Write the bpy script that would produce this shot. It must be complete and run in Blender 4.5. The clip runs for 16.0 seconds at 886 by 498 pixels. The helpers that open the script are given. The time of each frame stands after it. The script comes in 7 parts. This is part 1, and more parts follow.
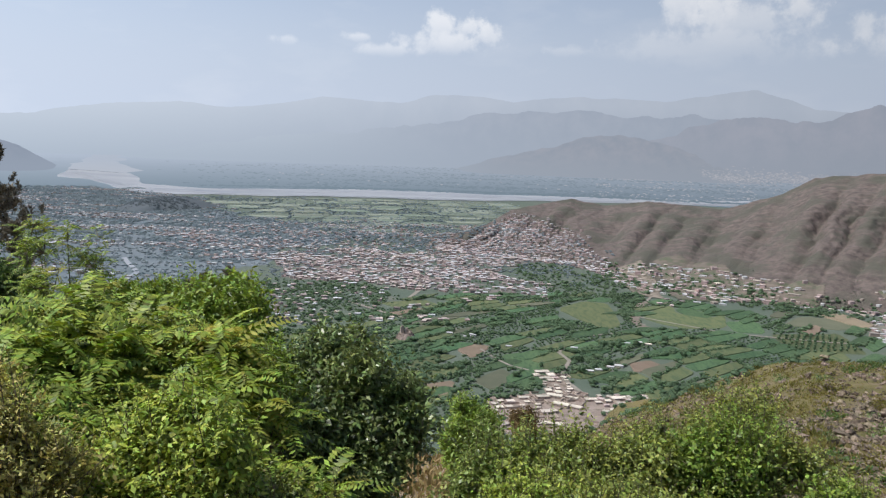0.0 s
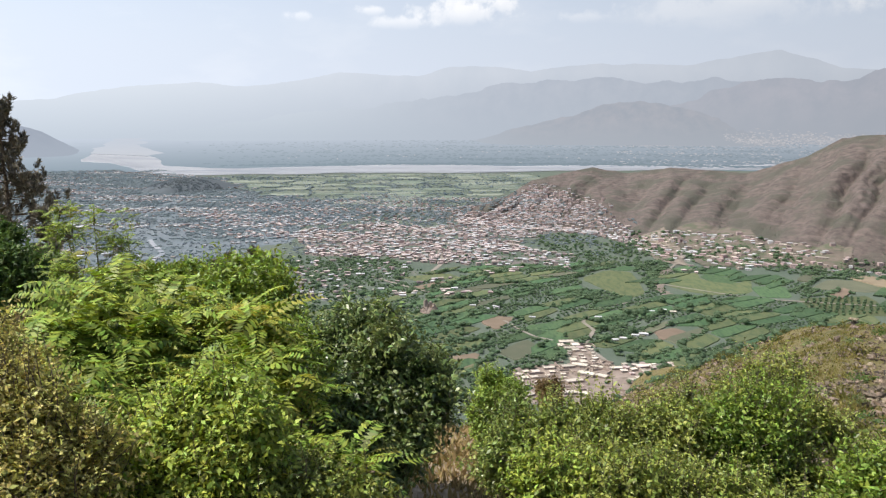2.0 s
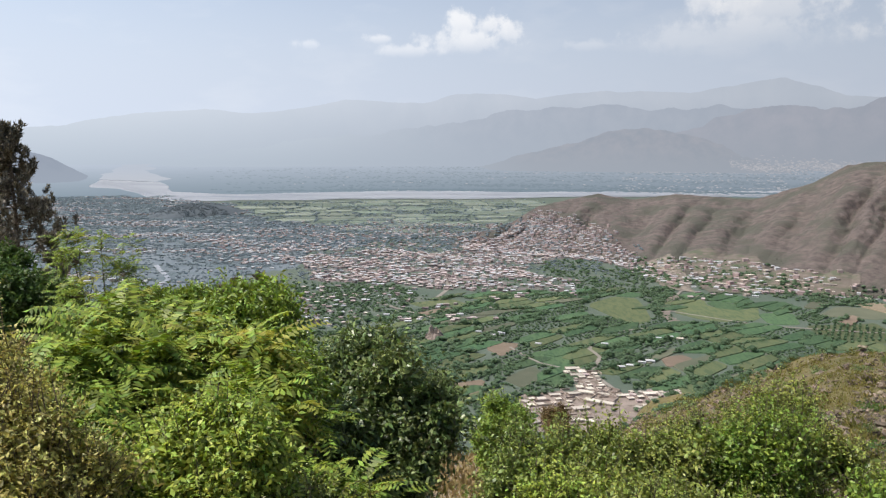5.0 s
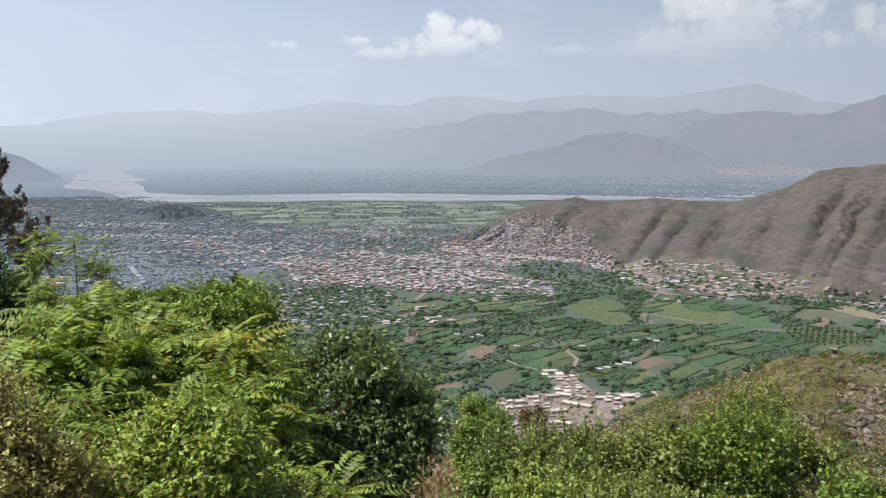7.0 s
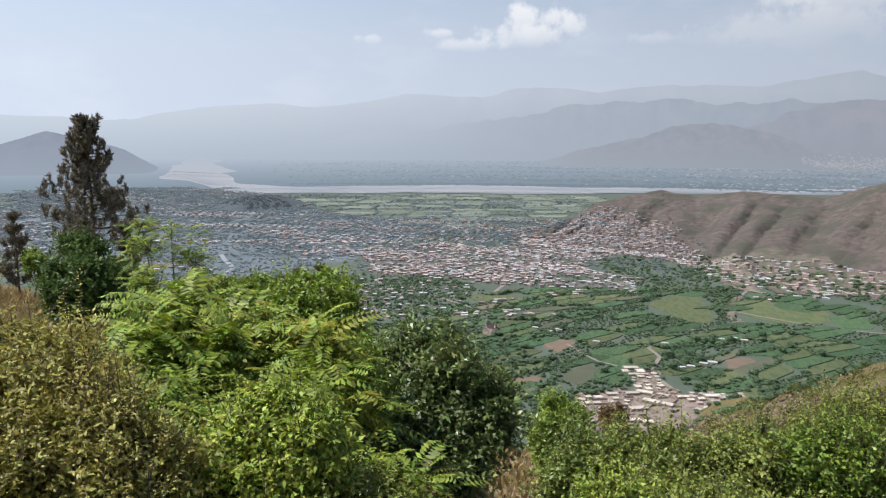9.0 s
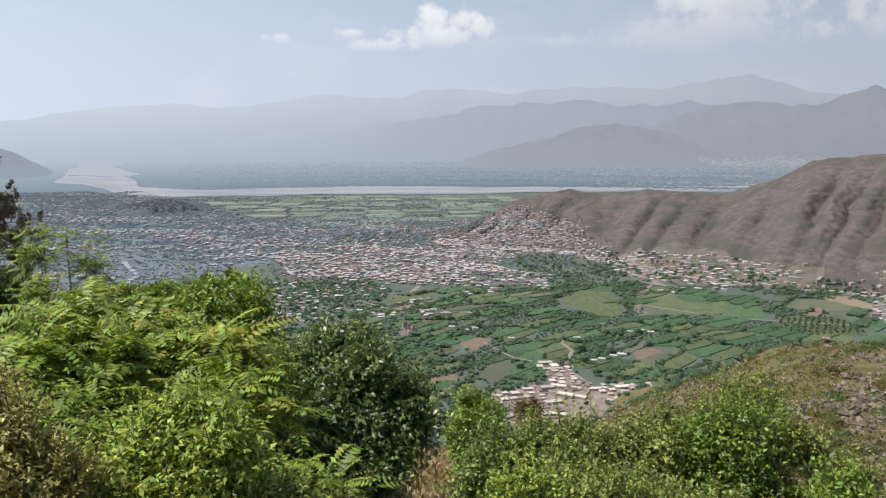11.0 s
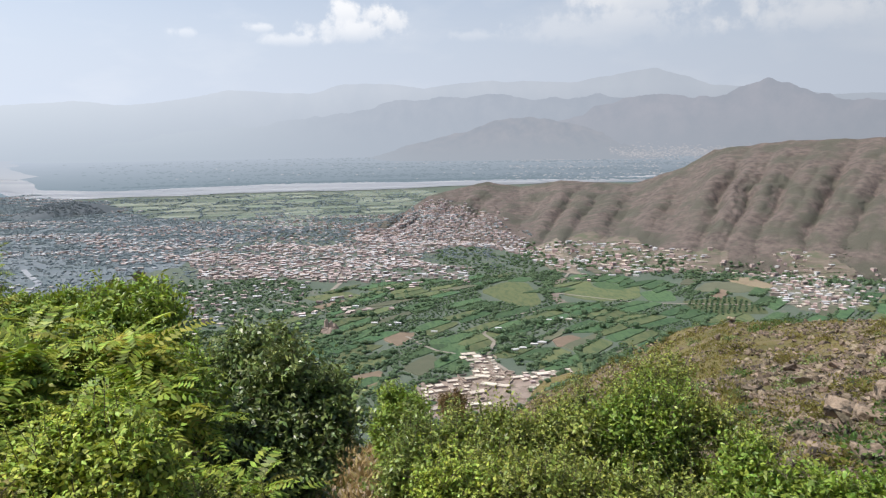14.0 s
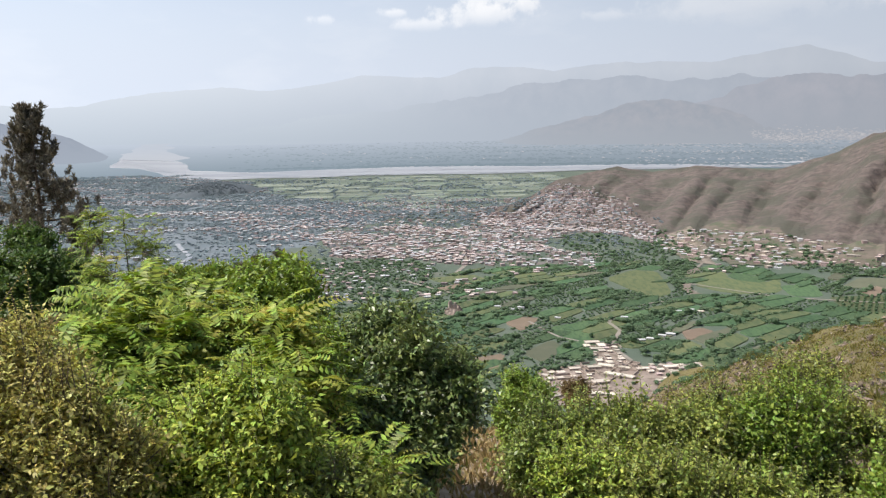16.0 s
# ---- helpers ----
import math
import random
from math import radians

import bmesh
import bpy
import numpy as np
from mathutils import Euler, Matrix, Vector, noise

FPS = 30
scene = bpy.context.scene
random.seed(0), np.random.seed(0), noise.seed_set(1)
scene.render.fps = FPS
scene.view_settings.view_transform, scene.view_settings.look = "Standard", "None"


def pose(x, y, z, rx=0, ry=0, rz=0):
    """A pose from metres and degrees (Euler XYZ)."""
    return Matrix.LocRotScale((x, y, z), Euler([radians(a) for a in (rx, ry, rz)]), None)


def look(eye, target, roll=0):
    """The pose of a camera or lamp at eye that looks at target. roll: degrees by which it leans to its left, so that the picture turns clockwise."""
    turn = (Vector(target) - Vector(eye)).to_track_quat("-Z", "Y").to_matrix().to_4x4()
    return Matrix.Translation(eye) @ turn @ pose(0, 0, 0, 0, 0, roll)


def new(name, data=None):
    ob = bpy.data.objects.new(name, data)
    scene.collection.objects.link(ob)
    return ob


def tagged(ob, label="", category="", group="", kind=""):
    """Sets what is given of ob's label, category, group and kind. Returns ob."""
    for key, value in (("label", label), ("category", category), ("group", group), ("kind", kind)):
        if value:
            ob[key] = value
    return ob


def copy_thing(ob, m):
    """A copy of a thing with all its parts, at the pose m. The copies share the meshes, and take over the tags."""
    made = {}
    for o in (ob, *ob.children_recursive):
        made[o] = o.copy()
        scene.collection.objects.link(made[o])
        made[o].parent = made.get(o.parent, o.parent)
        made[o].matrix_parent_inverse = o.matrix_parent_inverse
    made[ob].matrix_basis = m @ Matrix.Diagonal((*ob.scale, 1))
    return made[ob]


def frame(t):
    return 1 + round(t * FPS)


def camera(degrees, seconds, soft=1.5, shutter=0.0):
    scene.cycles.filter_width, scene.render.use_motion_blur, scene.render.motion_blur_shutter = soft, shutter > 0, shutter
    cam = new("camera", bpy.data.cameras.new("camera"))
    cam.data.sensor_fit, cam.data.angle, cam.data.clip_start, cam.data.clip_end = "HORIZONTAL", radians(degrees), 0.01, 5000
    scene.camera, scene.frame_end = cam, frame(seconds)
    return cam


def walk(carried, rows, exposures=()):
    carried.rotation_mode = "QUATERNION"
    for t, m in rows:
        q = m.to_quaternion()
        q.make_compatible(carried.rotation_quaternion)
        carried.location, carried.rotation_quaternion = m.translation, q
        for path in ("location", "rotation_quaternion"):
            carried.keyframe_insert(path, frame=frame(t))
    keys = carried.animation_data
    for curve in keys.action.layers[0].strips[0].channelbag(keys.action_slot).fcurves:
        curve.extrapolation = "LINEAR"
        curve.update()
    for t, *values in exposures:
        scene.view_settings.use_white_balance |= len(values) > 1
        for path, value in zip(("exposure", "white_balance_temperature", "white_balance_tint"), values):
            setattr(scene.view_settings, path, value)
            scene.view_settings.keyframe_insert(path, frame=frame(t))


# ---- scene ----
# The camera stands at a lookout on a hillside and turns where it is.
EYE = 200.0
TURNS = (
    (0, -0.06, -7.98, 1.89),
    (0.5, -0.39, -10.67, 1.46),
    (1, 0.11, -10.97, 1.03),
    (1.5, 0.62, -10.52, 0.44),
    (2, 1.66, -10.17, -0.05),
    (2.5, 2.75, -10.40, -0.29),
    (3, 2.87, -9.98, -0.28),
    (3.5, 1.70, -8.87, -0.31),
    (3.7, 1.39, -8.57, -1.03),
    (5.8, 2.05, -7.91, 0.91),
    (6, 0.49, -7.79, 0.66),
    (6.5, -2.52, -7.58, 0.33),
    (7, 0.37, -7.86, 0.42),
    (7.5, 2.79, -8.15, 0.04),
    (8, 5.84, -8.10, -0.04),
    (8.2, 6.83, -8.20, 0.30),
    (10.3, 6.43, -9.27, 0.66),
    (10.5, 4.15, -9.37, 0.18),
    (11, -0.09, -8.45, 0.08),
    (11.5, -2.50, -8.53, 0.25),
    (12, -7.91, -8.76, -0.32),
    (12.5, -12.15, -8.33, -0.51),
    (13, -12.47, -8.41, -0.45),
    (13.5, -9.57, -8.61, -0.54),
    (14, -6.60, -8.90, -0.81),
    (14.5, -3.55, -9.22, -1.28),
    (15, -0.98, -9.32, -0.92),
    (15.5, 1.61, -9.44, -0.87),
    (16, 3.63, -10.05, -0.95),
)


def station(t, yaw, pitch, roll):
    a, b = radians(yaw), radians(pitch)
    eye = Vector((-0.35 * math.sin(a), 0.35 * math.cos(a), EYE))
    way = Vector((-math.sin(a) * math.cos(b), math.cos(a) * math.cos(b), math.sin(b)))
    return t, look(eye, eye + way, roll)


cam = camera(64.07, 16.0, soft=1.28)
walk(cam, [station(*row) for row in TURNS], exposures=[
    (0.0, -0.17, 6200, 10), (0.5, 0.0, 6400, 10), (1.0, 0.14, 6500, 10), (1.5, 0.17, 6550, 10), (2.5, 0.18, 6550, 10), (3.5, 0.17, 6500, 10), (6.0, -0.10, 6350, 10), (7.0, -0.09, 6300, 10), (7.5, -0.07, 6300, 10), (8.0, -0.09, 6300, 10), (10.5, -0.08, 6350, 10),
    (11.5, -0.09, 6350, 10), (12.0, -0.12, 6400, 10), (12.5, 0.02, 6450, 10), (13.0, 0.06, 6450, 10), (14.0, 0.07, 6450, 10), (14.5, 0.08, 6500, 10), (15.5, 0.10, 6500, 10), (16.0, 0.12, 6550, 10)])

# ---- light ----
SUN_YAW, SUN_UP = 98.0, 58.0


def node(nt, kind, **values):
    n = nt.nodes.new(kind)
    for key, value in values.items():
        n.inputs[key].default_value = value
    return n


def make_world():
    w = bpy.data.worlds.new("sky")
    scene.world = w
    w.use_nodes = True
    nt = w.node_tree
    nt.nodes.clear()
    link = nt.links.new
    sky = nt.nodes.new("ShaderNodeTexSky")
    sky.sky_type, sky.sun_disc = "NISHITA", False
    sky.sun_elevation, sky.sun_rotation = radians(SUN_UP), radians(-SUN_YAW)
    sky.altitude, sky.air_density, sky.dust_density = 900, 1.0, 2.5
    coord = nt.nodes.new("ShaderNodeTexCoord")
    split = nt.nodes.new("ShaderNodeSeparateXYZ")
    link(coord.outputs["Generated"], split.inputs[0])
    # hazy air: whiter towards the horizon
    haze = nt.nodes.new("ShaderNodeMapRange")
    haze.interpolation_type = "SMOOTHSTEP"
    for key, value in (("From Min", 0.05), ("From Max", 0.45), ("To Min", 1.0), ("To Max", 0.0)):
        haze.inputs[key].default_value = value
    link(split.outputs["Z"], haze.inputs["Value"])
    dim = nt.nodes.new("ShaderNodeVectorMath")
    dim.operation = "SCALE"
    dim.inputs["Scale"].default_value = 0.13
    link(sky.outputs["Color"], dim.inputs[0])
    veil = nt.nodes.new("ShaderNodeMix")
    veil.data_type = "RGBA"
    veil.inputs["B"].default_value = (0.60, 0.662, 0.768, 1)
    link(haze.outputs["Result"], veil.inputs["Factor"])
    link(dim.outputs["Vector"], veil.inputs["A"])
    # fair-weather clouds along the far ranges: soft streaks and a few heaps
    flat = nt.nodes.new("ShaderNodeMapping")
    flat.inputs["Scale"].default_value = (3.2, 3.2, 9.0)
    link(coord.outputs["Generated"], flat.inputs["Vector"])
    streak = node(nt, "ShaderNodeTexNoise", Scale=1.6, Detail=8.0, Roughness=0.55)
    link(flat.outputs[0], streak.inputs["Vector"])
    thin = nt.nodes.new("ShaderNodeMapRange")
    for key, value in (("From Min", 0.48), ("From Max", 0.75), ("To Min", 0.0), ("To Max", 0.55)):
        thin.inputs[key].default_value = value
    link(streak.outputs["Fac"], thin.inputs["Value"])
    last = nt.nodes.new("ShaderNodeMix")
    last.data_type = "RGBA"
    last.inputs["B"].default_value = (0.72, 0.76, 0.83, 1)
    link(thin.outputs["Result"], last.inputs["Factor"])
    link(veil.outputs["Result"], last.inputs["A"])
    puff = node(nt, "ShaderNodeTexNoise", Scale=34.0, Detail=8.0, Roughness=0.62)
    link(coord.outputs["Generated"], puff.inputs["Vector"])
    result = last.outputs["Result"]
    for yaw, up, wide, high, strength in CLOUDS:
        a, b = radians(yaw), radians(up)
        to = nt.nodes.new("ShaderNodeVectorMath")
        to.operation = "SUBTRACT"
        to.inputs[1].default_value = (-math.sin(a) * math.cos(b), math.cos(a) * math.cos(b), math.sin(b))
        link(coord.outputs["Generated"], to.inputs[0])
        size = nt.nodes.new("ShaderNodeVectorMath")
        size.operation = "MULTIPLY"
        size.inputs[1].default_value = (1 / radians(wide), 1 / radians(wide), 1 / radians(high))
        link(to.outputs[0], size.inputs[0])
        far = nt.nodes.new("ShaderNodeVectorMath")
        far.operation = "LENGTH"
        link(size.outputs[0], far.inputs[0])
        edge = nt.nodes.new("ShaderNodeMath")
        edge.operation = "MULTIPLY_ADD"
        edge.inputs[1].default_value = 2.9
        link(puff.outputs["Fac"], edge.inputs[0])
        minus = nt.nodes.new("ShaderNodeMath")
        minus.operation = "MULTIPLY"
        minus.inputs[1].default_value = -1.0
        link(far.outputs["Value"], minus.inputs[0])
        link(minus.outputs[0], edge.inputs[2])
        body = nt.nodes.new("ShaderNodeMapRange")
        body.interpolation_type = "SMOOTHSTEP"
        for key, value in (("From Min", 0.2), ("From Max", 1.0), ("To Min", 0.0), ("To Max", strength)):
            body.inputs[key].default_value = value
        link(edge.outputs[0], body.inputs["Value"])
        # the flat base dissolves in the haze
        base = nt.nodes.new("ShaderNodeMapRange")
        base.interpolation_type = "SMOOTHSTEP"
        base.inputs["From Min"].default_value, base.inputs["From Max"].default_value = math.sin(b - radians(high) * 1.3), math.sin(b + radians(high) * 0.55)
        link(split.outputs["Z"], base.inputs["Value"])
        solid = nt.nodes.new("ShaderNodeMath")
        solid.operation = "MULTIPLY"
        link(body.outputs["Result"], solid.inputs[0])
        link(base.outputs["Result"], solid.inputs[1])
        mix = nt.nodes.new("ShaderNodeMix")
        mix.data_type = "RGBA"
        mix.inputs["B"].default_value = (0.93, 0.935, 0.955, 1)
        link(solid.outputs[0], mix.inputs["Factor"])
        link(result, mix.inputs["A"])
        result = mix.outputs["Result"]
    # the hazy air is brighter on the sun's side
    side = nt.nodes.new("ShaderNodeMath")
    side.operation = "MULTIPLY_ADD"
    side.inputs[1].default_value, side.inputs[2].default_value = -0.34, 1.0
    link(split.outputs["X"], side.inputs[0])
    back = nt.nodes.new("ShaderNodeBackground")
    link(side.outputs[0], back.inputs["Strength"])
    link(result, back.inputs["Color"])
    out = nt.nodes.new("ShaderNodeOutputWorld")
    link(back.outputs[0], out.inputs["Surface"])


# bearing, height over the horizon, half width and half height in degrees, density
CLOUDS = (
    (0.6, 9.3, 1.1, 1.5, 0.95), (-1.6, 9.3, 1.3, 1.0, 0.9), (-2.7, 8.8, 1.5, 0.9, 0.8), (0.2, 8.1, 3.6, 0.9, 0.7), (4.4, 7.5, 2.6, 0.5, 0.5), (7.4, 8.4, 1.0, 0.4, 0.6),
    (12.6, 7.9, 0.9, 0.4, 0.4), (-17.6, 10.8, 1.6, 1.7, 0.85), (-19.6, 10.4, 1.6, 1.3, 0.75), (-21.8, 9.6, 4.6, 1.6, 0.55), (-25.4, 10.5, 1.7, 1.1, 0.8), (-20.0, 8.0, 7.0, 1.4, 0.3),
    (-29.4, 9.2, 0.9, 1.2, 0.6), (-33.5, 8.4, 4.5, 1.5, 0.45), (-42.0, 10.0, 5.0, 2.2, 0.65), (-37.0, 7.8, 8.0, 1.2, 0.3), (-9.5, 7.8, 2.0, 0.5, 0.3),
)
make_world()
lamp = bpy.data.lights.new("sun", "SUN")
lamp.energy, lamp.angle, lamp.color = 4.8, radians(0.6), (1.0, 0.95, 0.87)
sun = new("sun", lamp)
su, sy = radians(SUN_UP), radians(SUN_YAW)
sun.matrix_world = look((-math.sin(sy) * math.cos(su) * 90, math.cos(sy) * math.cos(su) * 90, EYE + math.sin(su) * 90), (0, 0, EYE))

# ---- materials ----


def paint(name, low, high, scale=1.0, rough=0.85, bump=0.0, bump_scale=None, detail=6.0, by="", spread=0.35, through_light=0.0,
          spots=None, spot_scale=1.0, spot_cut=(0.55, 0.7), stretch=(1, 1, 1), gloss=0.3):
    """A surface whose colour wanders between low and high, with spots of a third colour, grain and relief."""
    m = bpy.data.materials.new(name)
    m.use_nodes = True
    nt = m.node_tree
    nt.nodes.clear()
    link = nt.links.new
    coord = nt.nodes.new("ShaderNodeNewGeometry")
    mapping = nt.nodes.new("ShaderNodeMapping")
    mapping.inputs["Scale"].default_value = stretch
    link(coord.outputs["Position"], mapping.inputs["Vector"])
    tex = node(nt, "ShaderNodeTexNoise", Scale=scale, Detail=detail, Roughness=0.62)
    link(mapping.outputs[0], tex.inputs["Vector"])
    fac = nt.nodes.new("ShaderNodeMapRange")
    for key, value in (("From Min", 0.3), ("From Max", 0.7)):
        fac.inputs[key].default_value = value
    link(tex.outputs["Fac"], fac.inputs["Value"])
    mix = nt.nodes.new("ShaderNodeMix")
    mix.data_type = "RGBA"
    mix.inputs["A"].default_value, mix.inputs["B"].default_value = (*low, 1), (*high, 1)
    link(fac.outputs["Result"], mix.inputs["Factor"])
    colour = mix.outputs["Result"]
    if spots:
        tex2 = node(nt, "ShaderNodeTexNoise", Scale=spot_scale, Detail=5.0, Roughness=0.6)
        link(mapping.outputs[0], tex2.inputs["Vector"])
        cut = nt.nodes.new("ShaderNodeMapRange")
        cut.inputs["From Min"].default_value, cut.inputs["From Max"].default_value = spot_cut
        link(tex2.outputs["Fac"], cut.inputs["Value"])
        mix2 = nt.nodes.new("ShaderNodeMix")
        mix2.data_type = "RGBA"
        mix2.inputs["B"].default_value = (*spots, 1)
        link(cut.outputs["Result"], mix2.inputs["Factor"])
        link(colour, mix2.inputs["A"])
        colour = mix2.outputs["Result"]
    if by:
        if by == "object":
            pick = nt.nodes.new("ShaderNodeObjectInfo").outputs["Random"]
        else:
            pick = coord.outputs["Random Per Island"]
        hsv = nt.nodes.new("ShaderNodeHueSaturation")
        for key, lo, hi in (("Value", 1 - spread, 1 + spread), ("Hue", 0.5 - 0.016 * spread / 0.35, 0.5 + 0.018 * spread / 0.35)):
            span = nt.nodes.new("ShaderNodeMapRange")
            span.inputs["To Min"].default_value, span.inputs["To Max"].default_value = lo, hi
            if key == "Hue":
                wrap = nt.nodes.new("ShaderNodeMath")
                wrap.operation = "FRACT"
                times = nt.nodes.new("ShaderNodeMath")
                times.operation = "MULTIPLY"
                times.inputs[1].default_value = 7.31
                link(pick, times.inputs[0])
                link(times.outputs[0], wrap.inputs[0])
                link(wrap.outputs[0], span.inputs["Value"])
            else:
                link(pick, span.inputs["Value"])
            link(span.outputs["Result"], hsv.inputs[key])
        link(colour, hsv.inputs["Color"])
        colour = hsv.outputs["Color"]
    shade = node(nt, "ShaderNodeBsdfPrincipled", Roughness=rough)
    shade.inputs["Specular IOR Level"].default_value = gloss
    link(colour, shade.inputs["Base Color"])
    if bump:
        tex3 = node(nt, "ShaderNodeTexNoise", Scale=bump_scale or scale * 4, Detail=6.0, Roughness=0.65)
        link(mapping.outputs[0], tex3.inputs["Vector"])
        relief = node(nt, "ShaderNodeBump", Strength=0.8, Distance=bump)
        link(tex3.outputs["Fac"], relief.inputs["Height"])
        link(relief.outputs[0], shade.inputs["Normal"])
    surface = shade.outputs[0]
    if through_light:
        leaf = nt.nodes.new("ShaderNodeBsdfTranslucent")
        warm = nt.nodes.new("ShaderNodeHueSaturation")
        warm.inputs["Hue"].default_value, warm.inputs["Saturation"].default_value, warm.inputs["Value"].default_value = 0.485, 1.1, 1.5
        link(colour, warm.inputs["Color"])
        link(warm.outputs[0], leaf.inputs["Color"])
        blend = nt.nodes.new("ShaderNodeMixShader")
        blend.inputs[0].default_value = through_light
        link(surface, blend.inputs[1])
        link(leaf.outputs[0], blend.inputs[2])
        surface = blend.outputs[0]
    out = nt.nodes.new("ShaderNodeOutputMaterial")
    link(surface, out.inputs["Surface"])
    return m


